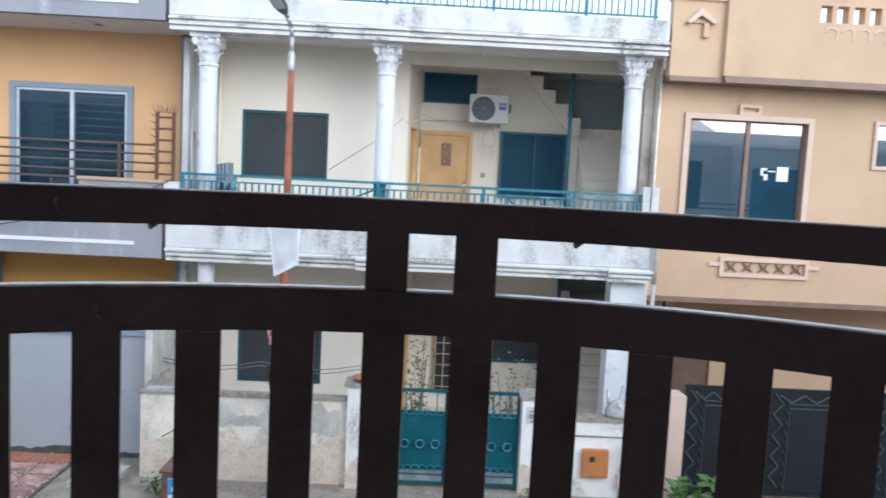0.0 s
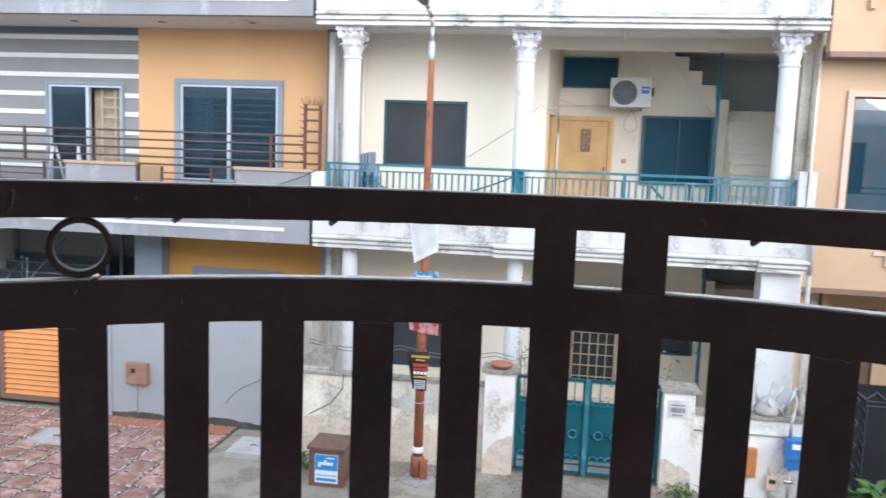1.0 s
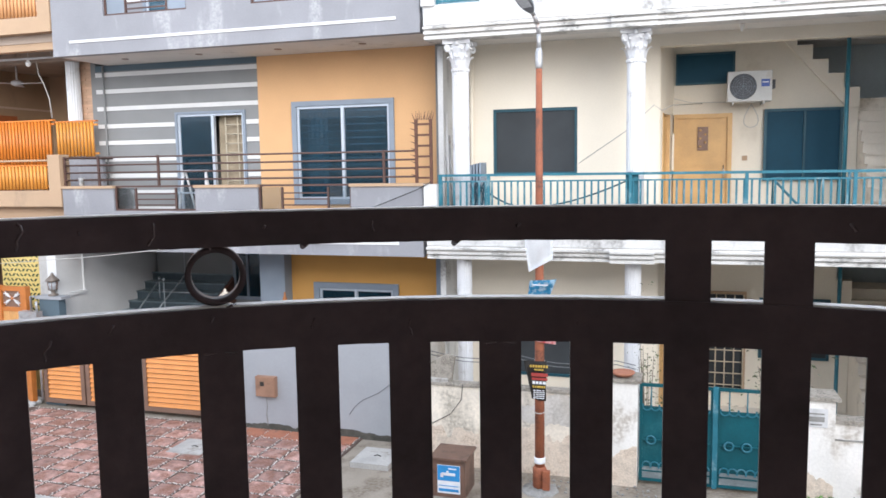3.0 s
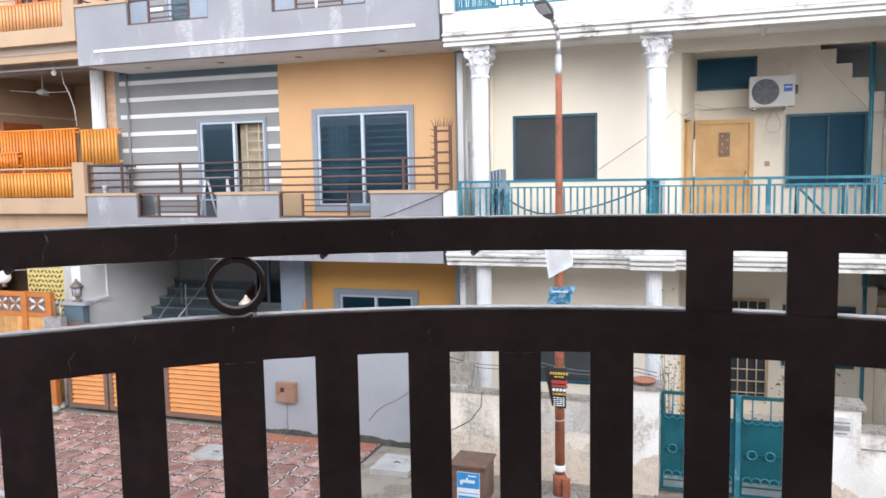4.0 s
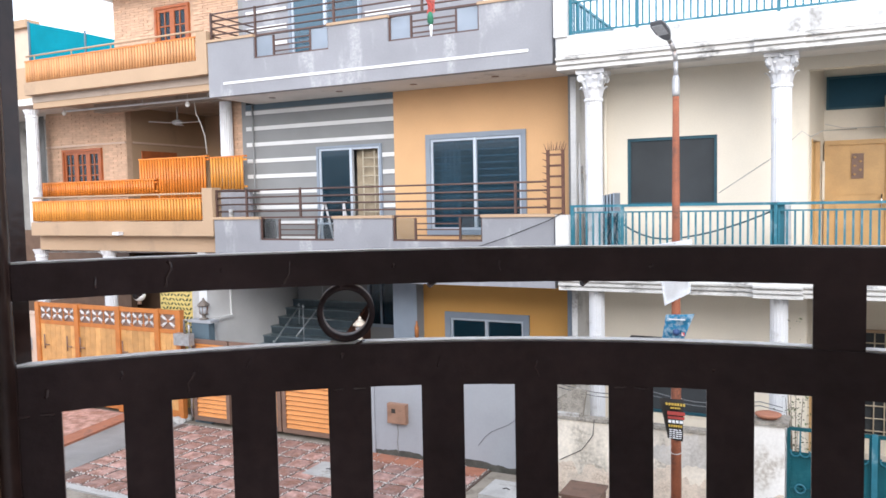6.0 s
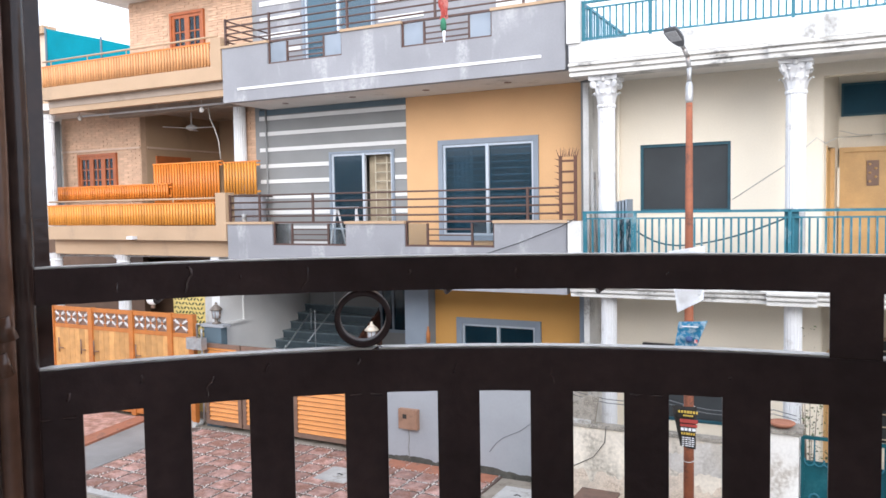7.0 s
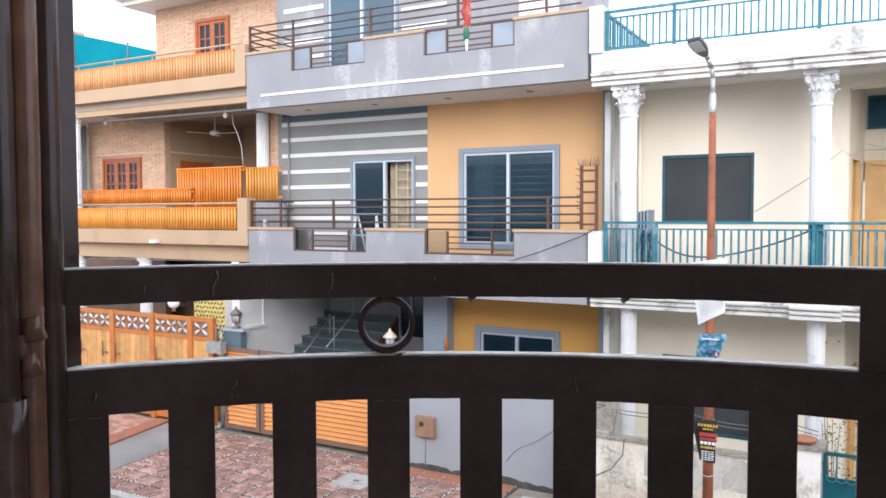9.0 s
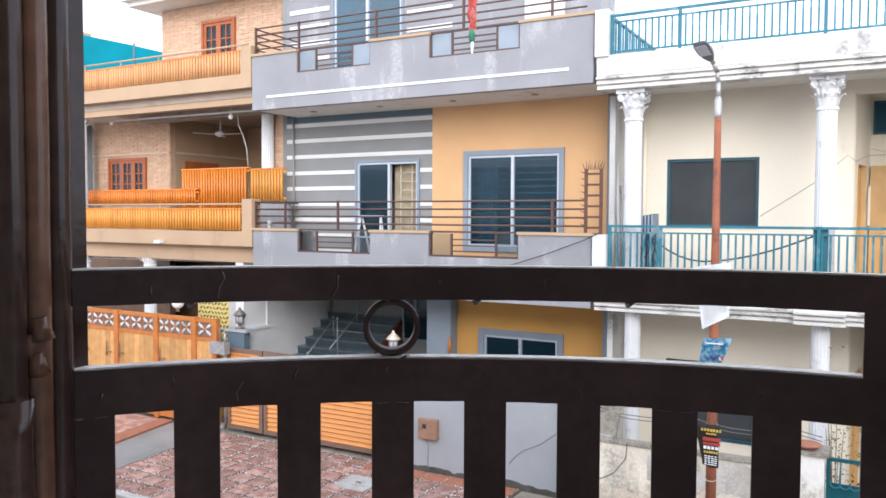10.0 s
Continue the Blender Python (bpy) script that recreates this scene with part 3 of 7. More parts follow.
def storey(z, top):
    """Cream walls, stair and openings of one floor, z the floor and top the soffit."""
    win = (-3.26, -1.73, z + 1.08, z + 2.27) if z > 2 else (-3.24, -1.72, z + 0.84, z + 2.05)
    part("wall", boxes(*wall_cells(-3.5, -0.33, 14.0, 14.2, z, top, [win])), cream, white)
    part("wall", boxes((-3.96, -3.5, 14.004, 14.2, z, top)), cream, white)
    part("recess_beam", boxes((-0.33, 4.24, 14.0, 14.22, z + 3.23 if z > 2 else z + 3.0, top)), cream, white)
    w = part("window", boxes(*frame_boxes(win[0], win[1], 14.03, 14.11, win[2], win[3], 0.05)), teal_dark, white, "dark teal window frame with a mesh screen")
    part("mesh_screen", boxes((win[0] + 0.05, win[1] - 0.05, 14.06, 14.08, win[2] + 0.05, win[3] - 0.05)), screen, w)
    part("sill", boxes((win[0] - 0.02, win[1] + 0.02, 13.985, 14.03, win[2] - 0.03, win[2])), cream, w)
    door = (-0.06, 0.90, z, z + 2.14)
    def strip(y0, y1, d0=0.0, d1=0.2):
        f = lambda y: -0.345 + (y - 14.0) * 0.14
        return [(f(y0) - d1, y0), (f(y0) - d0, y0), (f(y1) - d0, y1), (f(y1) - d1, y1)]

    part("wall", plan_prism(bmesh.new(), strip(14.2, 14.42), z, top), cream, white)
    part("wall", plan_prism(bmesh.new(), strip(15.22, 15.62), z, top), cream, white)
    part("wall", plan_prism(bmesh.new(), strip(14.42, 15.22), z + 2.14, top), cream, white)
    d = part("side_door", plan_prism(bmesh.new(), strip(14.47, 15.17, 0.05, 0.1), z, z + 2.09), door_wood, white, "honey-coloured side door")
    part("door_frame", plan_prism(bmesh.new(), strip(14.42, 14.48, -0.012, 0.12), z, z + 2.14), door_wood, d)
    part("door_frame", plan_prism(bmesh.new(), strip(15.16, 15.22, -0.012, 0.12), z, z + 2.14), door_wood, d)
    # the wall under the upper stair flight, with the stepped top edge
    n, rise, run = 7, 0.26, 0.262
    zt = z + 2.29
    poly = [(-0.33, z), (3.06, z), (3.06, zt)]
    x, h = 3.06, zt
    for _ in range(n):
        h = min(h + rise, top)
        poly.append((x, h))
        x -= run
        poly.append((x, h))
        if h >= top:
            break
    poly.append((-0.33, h)) if h >= top - 0.02 else poly.extend([(x, top), (-0.33, top)])
    part("stair_wall", prism(bmesh.new(), poly, 15.62, 15.75), cream, white)
    band = [(1.78, top), (2.86, z + 2.2), (3.06, z + 2.2)] + [p for p in poly[2:] if p[0] > 1.8 and p[1] <= top]
    part("stair_string", prism(bmesh.new(), band, 15.55, 15.62), cream, white)
    part("stairwell_wall", boxes((-0.33, 4.26, 16.75, 16.9, z, top)), slate_wall, white)
    for i in range(12):
        part("step", boxes((3.07, 4.24, 14.0 + i * 0.17, 16.74, z + i * 0.197, z + (i + 1) * 0.197 - 0.002), bevel=0.008), step_cream, white)
        part("step_nosing", boxes((3.07, 4.24, 13.955 + i * 0.17, 14.02 + i * 0.17, z + (i + 1) * 0.197 - 0.035, z + (i + 1) * 0.197 + 0.002), bevel=0.008), step_cream, white)
    part("handrail_post", tubes(((2.68, 14.6, z), (2.68, 14.6, top)), r=0.034, seg=10), teal, white)
    return win, door


def round_column(x, z0, z1, fancy):
    y = 12.78
    b = bmesh.new()
    if fancy:
        lathe(b, x, y, [(0.17, z0), (0.17, z0 + 0.1), (0.145, z0 + 0.14), (0.142, z1 - 0.52), (0.16, z1 - 0.50), (0.16, z1 - 0.47), (0.14, z1 - 0.45)], 40, 20, 0.05)
    else:
        lathe(b, x, y, [(0.13, z0), (0.13, z1)], 40, 20, 0.05)
    col = part("column", b, white_column, white)
    if not fancy:
        return
    b = bmesh.new()
    lathe(b, x, y, [(0.135, z1 - 0.47), (0.14, z1 - 0.3), (0.17, z1 - 0.14), (0.2, z1 - 0.075)], 20)
    # abacus with hollowed sides
    edge = []
    for q in range(4):
        for i in range(6):
            u = -1 + 2 * i / 6
            r = 0.235 - 0.045 * (1 - u * u)
            a = q * math.pi / 2
            px, py = r if abs(u) < 1 else 0.235, 0.235 * u
            edge.append((x + px * math.cos(a) - py * math.sin(a), y + px * math.sin(a) + py * math.cos(a)))
    plan_prism(b, edge, z1 - 0.07, z1)
    # two rows of leaves that curl outwards, and a scroll at each corner
    for zb, r0, n, turn, h, wd in ((z1 - 0.47, 0.145, 8, 0.0, 0.2, 0.058), (z1 - 0.38, 0.15, 8, 0.5, 0.24, 0.06)):
        for i in range(n):
            a = 2 * math.pi * (i + turn) / n
            out, side = Vector((math.cos(a), math.sin(a), 0)), Vector((-math.sin(a), math.cos(a), 0))
            rows = []
            for f, o, w in ((0, 0.0, 0.7), (0.35, 0.012, 1.0), (0.7, 0.03, 0.95), (0.92, 0.062, 0.75), (1.0, 0.09, 0.5), (0.9, 0.105, 0.3)):
                c = Vector((x, y, zb + f * h)) + out * (r0 + o)
                rows.append([b.verts.new(c - side * wd * w - out * 0.018), b.verts.new(c), b.verts.new(c + side * wd * w - out * 0.018)])
            for lo, hi in zip(rows, rows[1:]):
                for k in (0, 1):
                    b.faces.new((lo[k], lo[k + 1], hi[k + 1], hi[k]))
    for q in range(4):
        a = math.pi / 4 + q * math.pi / 2
        out = Vector((math.cos(a), math.sin(a), 0))
        spiral = []
        for i in range(17):
            w = 0.055 * (1 - i / 20)
            g = i * 0.62
            spiral.append(Vector((x, y, z1 - 0.135)) + out * (0.235 + w * math.sin(g)) + Vector((0, 0, w * math.cos(g))))
        for p, q2 in zip(spiral, spiral[1:]):
            tube(b, p, q2, 0.026, 6)
        tube(b, Vector((x, y, z1 - 0.3)) + out * 0.15, spiral[0], 0.02, 6, 0.028)
    for q in range(4):
        a = q * math.pi / 2
        c = Vector((x + 0.2 * math.cos(a), y + 0.2 * math.sin(a), z1 - 0.06))
        tube(b, c - Vector((0, 0, 0.035)), c + Vector((0, 0, 0.035)), 0.035, 7)
    part("capital", b, white_column, col, "carved leafy capital")


def cornice(bm, z, x0, x1, y):
    """Stepped moulding under a balcony edge."""
    sweep(bm, [(y, z), (y - 0.035, z + 0.004), (y - 0.04, z + 0.055), (y - 0.005, z + 0.06), (y - 0.005, z + 0.078), (y - 0.07, z + 0.085), (y - 0.075, z + 0.13), (y - 0.035, z + 0.136), (y - 0.035, z + 0.156), (y - 0.11, z + 0.163), (y - 0.115, z + 0.195), (y - 0.02, z + 0.225), (y - 0.02, z + 0.23), (y + 0.3, z + 0.23), (y + 0.3, z)], x0, x1)


for z, top in ((0.02, 3.3), (3.5, 6.93)):
    storey(z, top)
for z0, par in ((3.2, 3.84), (6.83, 7.38)):
    b = boxes((WX0, WX1, 12.46, 13.6, z0 + 0.1, z0 + 0.33), (WX0, 4.36, 13.6, 17.0, z0 + 0.1, z0 + 0.33))
    part("floor_slab", b, soffit, white)
    b = bmesh.new()
    cornice(b, z0, WX0, -1.02, 12.5)
    cornice(b, z0 - 0.012, -1.02, -0.34, 12.41)
    cornice(b, z0, -0.34, 3.05, 12.5)
    cornice(b, z0 - 0.012, 3.05, WX1 - 0.004, 12.44)
    part("cornice", b, cornice_mat, white, "white moulded cornice with dark mould")
    part("parapet", boxes((WX0, WX1, 12.44, 12.62, z0 + 0.23, par), bevel=0.012), white_worn, white, "white parapet with flaking paint")
    part("beam", boxes((WX0, WX1, 12.62, 12.95, z0 + 0.02, z0 + 0.1)), soffit, white)
for x in (-3.53, -0.665, 3.36):
    round_column(x, 3.5, 6.83, True)
for x in (-3.5, -0.68):
    round_column(x, 0.02, 3.2, False)
part("pillar", boxes((3.17, 3.74, 12.6, 13.0, 0.02, 3.2), bevel=0.01), white_column, white)
part("side_wall", boxes((3.62, 3.77, 13.02, 13.7, 0.0, 6.94), (4.26, 4.36, 13.6, 20.0, 0.0, 6.94), (3.77, 4.26, 13.6, 13.7, 0.0, 6.94), (3.77, 3.797, 12.7, 13.0, 0.0, 7.3)), old_wall, white, "weathered party wall with peeling plaster")
part("side_wall", boxes((-4.06, -3.96, 13.2, 20.0, 0.0, 6.83)), white_worn, white, "weathered party wall with peeling plaster")
part("back_wall", boxes((-3.96, 3.62, 19.8, 20.0, 0.0, 6.83)), cream, white)
part("roof_slab", boxes((-3.96, 3.62, 17.0, 19.8, 6.83, 7.1)), soffit, white)
part("end_block", boxes((-4.09, -3.86, 12.4, 12.64, 3.8, 4.46), bevel=0.015), white_worn, white)
part("end_block", boxes((-4.09, -3.86, 12.4, 12.64, 7.36, 8.12), bevel=0.015), white_worn, white)
part("end_block", boxes((3.54, 3.66, 12.42, 12.6, 3.8, 4.75), (3.68, 3.80, 12.42, 12.6, 3.8, 4.75), bevel=0.012), white_worn, white)

# doors, upper window and far window of the recess
door = part("door", boxes((-0.02, 0.86, 15.56, 15.6, 3.5, 5.58), bevel=0.006), door_wood, white, "honey-coloured wooden entrance door")
part("door_frame", boxes((-0.1, -0.02, 15.52, 15.62, 3.5, 5.66), (0.86, 0.94, 15.52, 15.62, 3.5, 5.66), (-0.02, 0.86, 15.52, 15.62, 5.58, 5.66), bevel=0.008), door_wood, door)
part("door_panel", boxes((0.08, 0.36, 15.54, 15.56, 3.7, 4.55), (0.48, 0.76, 15.54, 15.56, 3.7, 4.55), (0.08, 0.76, 15.54, 15.56, 4.7, 4.8), bevel=0.008), door_wood, door)
part("carved_inset", boxes((0.33, 0.52, 15.535, 15.56, 4.98, 5.42), bevel=0.01), louvre_frame, door, "dark carved oval inset")
bm = bmesh.new()
for i in range(5):
    lathe(bm, 0.38 + 0.09 * (i % 2), 15.53, [(0.0, 5.03 + i * 0.075), (0.03, 5.055 + i * 0.075), (0.0, 5.08 + i * 0.075)], 8)
part("carving", bm, door_wood, door, "", "stuff")
part("handle", tubes(((0.80, 15.5, 4.45), (0.80, 15.5, 4.7)), r=0.012), steel, door)
for z in (3.5, 0.02):
    v = part("transom_window", boxes(*frame_boxes(-0.08, 0.97, 15.57, 15.63, z + 2.71, z + 3.29, 0.035)), teal_dark, white) if z > 2 else None
    if v:
        part("pane", boxes((-0.045, 0.935, 15.595, 15.607, z + 2.745, z + 3.255)), pane_teal, v)
w = part("far_window", boxes(*frame_boxes(1.49, 2.81, 15.53, 15.63, 4.4, 5.71, 0.05), (2.16, 2.2, 15.54, 15.62, 4.45, 5.66)), teal_dark, white, "dark teal window with mesh screens")
part("mesh_screen", boxes((1.54, 2.16, 15.575, 15.607, 4.45, 5.66)), pane_teal, w)
part("mesh_screen", boxes((2.2, 2.76, 15.57, 15.607, 4.45, 5.66)), pane_teal, w)
w = part("far_window", boxes(*frame_boxes(1.5, 2.72, 15.55, 15.63, 1.05, 2.2, 0.05)), teal_dark, white, "dark teal ground-floor window")
part("mesh_screen", boxes((1.55, 2.67, 15.585, 15.607, 1.1, 2.15)), screen, w)
w = part("grille_window", boxes(*frame_boxes(0.35, 1.27, 15.54, 15.63, 0.36, 2.3, 0.045)), tan, white, "tan-framed window with a square iron grille")
part("pane", boxes((0.41, 1.21, 15.6, 15.61, 0.42, 2.24)), screen, w)
part("grille", tubes(*[((0.4, 15.52, 0.5 + i * 0.225), (1.22, 15.52, 0.5 + i * 0.225)) for i in range(8)], *[((0.4 + i * 0.165, 15.52, 0.4), (0.4 + i * 0.165, 15.52, 2.25)) for i in range(6)], r=0.012, seg=5), grille_cream, w)


# added floor, made pale to throw light up on the ground-floor walls
single("yard_floor", boxes((-3.96, 3.78, 11.75, 16.75, 0.004, 0.05)), bounce_floor, "pale yard floor added behind the boundary wall to bounce light", "floor", "structure")


# ---- teal railings ----
def teal_railing(x0, x1, z0, z1, y, step, label, posts):
    t = thing("balcony_railing", label, "railing", (x0, y, z0), "teal railings of the white house")
    part("top_rail", boxes((x0, x1, y - 0.025, y + 0.025, z1 - 0.04, z1), bevel=0.006), teal, t)
    part("upper_rail", boxes((x0, x1, y - 0.018, y + 0.018, z1 - 0.135, z1 - 0.11)), teal, t)
    part("bottom_rail", boxes((x0, x1, y - 0.018, y + 0.018, z0 + 0.03, z0 + 0.06)), teal, t)
    me = mesh_of("baluster", boxes((-0.0145, 0.0145, -0.012, 0.012, 0, z1 - z0 - 0.16)), teal)
    for i in range(int((x1 - x0) / step)):
        piece("baluster", me, t, (x0 + (i + 0.5) * step, y, z0 + 0.05))
    me = mesh_of("post", boxes((-0.025, 0.025, -0.025, 0.025, 0, z1 - z0)), teal)
    for x in posts:
        piece("post", me, t, (x, y, z0))
    return t


lower = teal_railing(-3.86, 3.54, 3.86, 4.62, 12.52, 0.108, "teal painted iron balcony railing with thin balusters", (-3.83, -3.0, -0.72, 0.98, 2.45, 3.5))
upper = teal_railing(-3.86, 3.6, 7.39, 8.04, 12.52, 0.104, "teal painted iron roof railing above the white parapet", (-3.83, -2.75, -0.7, 0.98, 2.45, 3.55))
side_rail = thing("balcony_railing", "teal painted iron side railing on the roof terrace", "railing", (-3.86, 13, 7.39), "teal railings of the white house")
part("top_rail", boxes((-3.885, -3.835, 12.55, 15.4, 8.0, 8.04)), teal, side_rail)
part("bottom_rail", boxes((-3.88, -3.84, 12.55, 15.4, 7.42, 7.45)), teal, side_rail)
me = mesh_of("baluster", boxes((-0.012, 0.012, -0.018, 0.018, 0, 0.58)), teal)
for i in range(20):
    piece("baluster", me, side_rail, (-3.86, 12.68 + i * 0.14, 7.43))
part("terrace_curb", boxes((-3.96, -3.76, 12.64, 17, 7.16, 7.4)), white_worn, white)

# ---- white house boundary wall and gate ----
bw = thing("boundary_wall", "low plastered boundary wall, stained and peeling", "wall", (-2.5, 11.5, 0), kind="structure")
part("wall", boxes((-4.08, -0.97, 11.5, 11.7, 0, 1.30), bevel=0.01), old_wall, bw)
part("coping", boxes((-4.1, -0.97, 11.48, 11.72, 1.30, 1.335), bevel=0.015), old_cement, bw)
part("top_debris", ragged(-4.08, -0.98, 1.325, 1.365, 11.56, 12.0, 0.06), old_cement, bw, "crumbled cement along the wall top")
part("return_wall", boxes((-4.1, -3.99, 11.72, 13.19, 0, 2.3), bevel=0.01), damp_plaster, bw)
part("bare_patch", ragged(-4.07, -3.2, 0.0, 0.85, 11.5, 2.0), bare_plaster, bw, "peeled plaster patch")
part("bare_patch", ragged(-3.2, -0.99, 0.0, 0.8, 11.5, 4.0), bare_plaster, bw, "peeled plaster patch")
part("whitewash_patch", ragged(-3.95, -2.95, 0.5, 1.22, 11.493, 5.0, 0.004, True), old_wall, bw, "remains of whitewash")
part("gray_patch", ragged(-2.9, -1.1, 0.75, 1.3, 11.499, 6.0, 0.001, True), damp_plaster, bw, "gray cement patch")
bw2 = thing("boundary_wall", "low white plastered boundary wall with chipped paint", "wall", (3, 11.4, 0), kind="structure")
part("wall", boxes((2.1, 3.86, 11.4, 11.6, 0, 1.18), bevel=0.012), whitewash, bw2)
part("coping", boxes((2.1, 3.88, 11.37, 11.63, 1.18, 1.235), bevel=0.02), old_cement, bw2)
part("skirting", boxes((2.1, 3.86, 11.385, 11.4, 0.94, 0.96)), cement, bw2)


def gate_pillar(x0, x1, top, label):
    p = thing("gate_pillar", label, "pillar", ((x0 + x1) / 2, 11.5, 0), "gate pillars")
    part("shaft", boxes((x0, x1, 11.36, 11.74, 0, top), bevel=0.02), whitewash, p)
    part("cap", boxes((x0 - 0.05, x1 + 0.05, 11.31, 11.79, top, top + 0.045), bevel=0.018), old_cement, p, "cracked gray cement cap")
    part("bare_patch", ragged(x0 + 0.004, x1 - 0.004, 0.0, 0.62, 11.36, x0), bare_plaster, p, "peeled plaster at the foot")
    return p


gp1 = gate_pillar(-0.97, -0.52, 1.58, "white plastered gate pillar with a cement cap and peeled foot")
gp2 = gate_pillar(1.66, 2.1, 1.5, "white plastered gate pillar with a number plate and peeled foot")
part("number_plate", boxes((1.72, 2.0, 11.345, 11.36, 1.12, 1.38), bevel=0.004), white_paint, gp2, "white plate with dark bars")
part("plate_marks", boxes((1.76, 1.96, 11.340, 11.345, 1.30, 1.32), (1.76, 1.96, 11.340, 11.345, 1.2, 1.27), (1.78, 1.93, 11.340, 11.345, 1.15, 1.17)), cement, gp2)
gate = thing("metal_gate", "two-leaf teal sheet-metal gate with ring ornaments", "gate", (0.55, 11.5, 0))
part("meeting_stile", boxes((0.525, 0.595, 11.465, 11.495, 0.05, 1.56), bevel=0.006), teal, gate)
for x0, x1 in ((-0.5, 0.54), (0.58, 1.64)):
    leaf_part = part("gate_leaf", boxes(*frame_boxes(x0, x1, 11.50, 11.54, 0.06, 1.54, 0.045)), teal_gate, gate)
    part("sheet", boxes((x0 + 0.045, x1 - 0.045, 11.515, 11.525, 0.28, 1.2)), teal_gate, leaf_part)
    part("kick_sheet", boxes((x0 + 0.045, x1 - 0.045, 11.512, 11.524, 0.10, 0.278)), kick, leaf_part, "scuffed gray kick plate")
    # scalloped edging above and below the sheet, upright bars over it
    n = 8
    wd = (x1 - x0 - 0.1) / n
    bm = bmesh.new()
    for i in range(n):
        xc = x0 + 0.05 + (i + 0.5) * wd
        for zc, s in ((1.2, 1), (0.3, -1)):
            for k in range(8):
                a0, a1 = math.pi * k / 8, math.pi * (k + 1) / 8
                tube(bm, (xc + wd / 2 * math.cos(a0), 11.5, zc - s * 0.06 * math.sin(a0)), (xc + wd / 2 * math.cos(a1), 11.5, zc - s * 0.06 * math.sin(a1)), 0.011, 5)
            tube(bm, (xc - wd / 2, 11.498, zc + s * 0.03), (xc - wd / 2, 11.498, zc - s * 0.01), 0.016, 6, 0.01)
    part("scrollwork", bm, teal, leaf_part, "", "stuff")
    for i in range(1, n, 2):
        part("bar", tube(bmesh.new(), (x0 + 0.05 + i * wd, 11.52, 1.2), (x0 + 0.05 + i * wd, 11.52, 1.5), 0.01, 6), teal, leaf_part)
    part("rail", boxes((x0 + 0.045, x1 - 0.045, 11.488, 11.512, 0.685, 0.705)), teal_gate, leaf_part)
    part("rail", boxes((x0 + 0.045, x1 - 0.045, 11.503, 11.526, 0.205, 0.225)), teal_gate, leaf_part)
    for i in range(4):
        bm = bmesh.new()
        x = x0 + 0.17 + i * (x1 - x0 - 0.34) / 3
        for k in range(16):
            a0, a1 = 2 * math.pi * k / 16, 2 * math.pi * (k + 1) / 16
            tube(bm, (x + 0.062 * math.cos(a0), 11.482, 0.695 + 0.062 * math.sin(a0)), (x + 0.062 * math.cos(a1), 11.482, 0.695 + 0.062 * math.sin(a1)), 0.014, 6)
        part("ring_ornament", bm, teal, leaf_part)

# ---- gray and ochre house ----
GX0, GX1 = -11.6, -4.14
gray = thing("gray_ochre_house", "gray and ochre two-storey house with white stripes and balconies", "house", (-8, 14, 0))
YW = (-7.31, -5.17, 4.05, 6.06)
DW = (-9.99, -8.35, 3.62, 5.95)
part("ochre_wall", boxes(*wall_cells(-8.06, -4.3, 14.0, 14.2, 3.5, 6.98, [YW])), ochre, gray)
part("slate_strip", boxes((-4.3, -4.08, 13.7, 14.2, 0, 3.25)), gray_trim, gray)
part("corner_strip", boxes((-4.3, -4.08, 13.85, 14.2, 3.5, 6.97)), gray_dark, gray)
part("striped_wall", boxes(*wall_cells(-11.92, -8.06, 14.0, 14.2, 3.5, 6.98, [DW])), gray_dark, gray)
part("upper_band", boxes((-11.92, -8.06, 13.985, 14.0, 6.86, 6.98)), slate_paint, gray)
for z in (6.79, 6.44, 6.08, 5.71, 5.36, 5.01, 4.66, 4.31, 3.96):
    for x0, x1 in ((-11.92, -8.06),) if z > 6 else ((-11.92, DW[0] - 0.01), (DW[1] + 0.01, -8.06)):
        part("white_stripe", boxes((x0, x1, 13.98, 14.0, z - 0.044, z + 0.044)), white_stripe, gray)
part("drainpipe", tubes(((-11.69, 13.94, 3.6), (-11.69, 13.94, 6.97)), r=0.022, seg=10), gray_dark, gray)


def sliding_window(x0, x1, z0, z1, y, surround, parent, mid=None, glass=None, open_right=False):
    """Aluminium sliding window in a painted surround."""
    w = part("window", boxes(*frame_boxes(x0, x1, y - 0.05, y + 0.02, z0, z1, surround), bevel=0.006), gray_trim, parent, "sliding window with pale aluminium frame in gray surround")
    a, b, c, d = x0 + surround, x1 - surround, z0 + surround, z1 - surround
    m = mid or (a + b) / 2
    part("sash_frame", boxes(*frame_boxes(a, b, y - 0.01, y + 0.06, c, d, 0.045), (m - 0.03, m + 0.03, y - 0.02, y + 0.06, c, d), bevel=0.004), aluminium, w)
    p = part("pane", boxes((a + 0.045, m - 0.03, y + 0.02, y + 0.026, c + 0.045, d - 0.045)), glass or dark_glass, w)
    p.visible_shadow = False
    if open_right:
        return w, (a, b, c, d)
    p = part("pane", boxes((m + 0.03, b - 0.045, y + 0.035, y + 0.041, c + 0.045, d - 0.045)), glass or dark_glass, w)
    p.visible_shadow = False
    return w, (a, b, c, d)


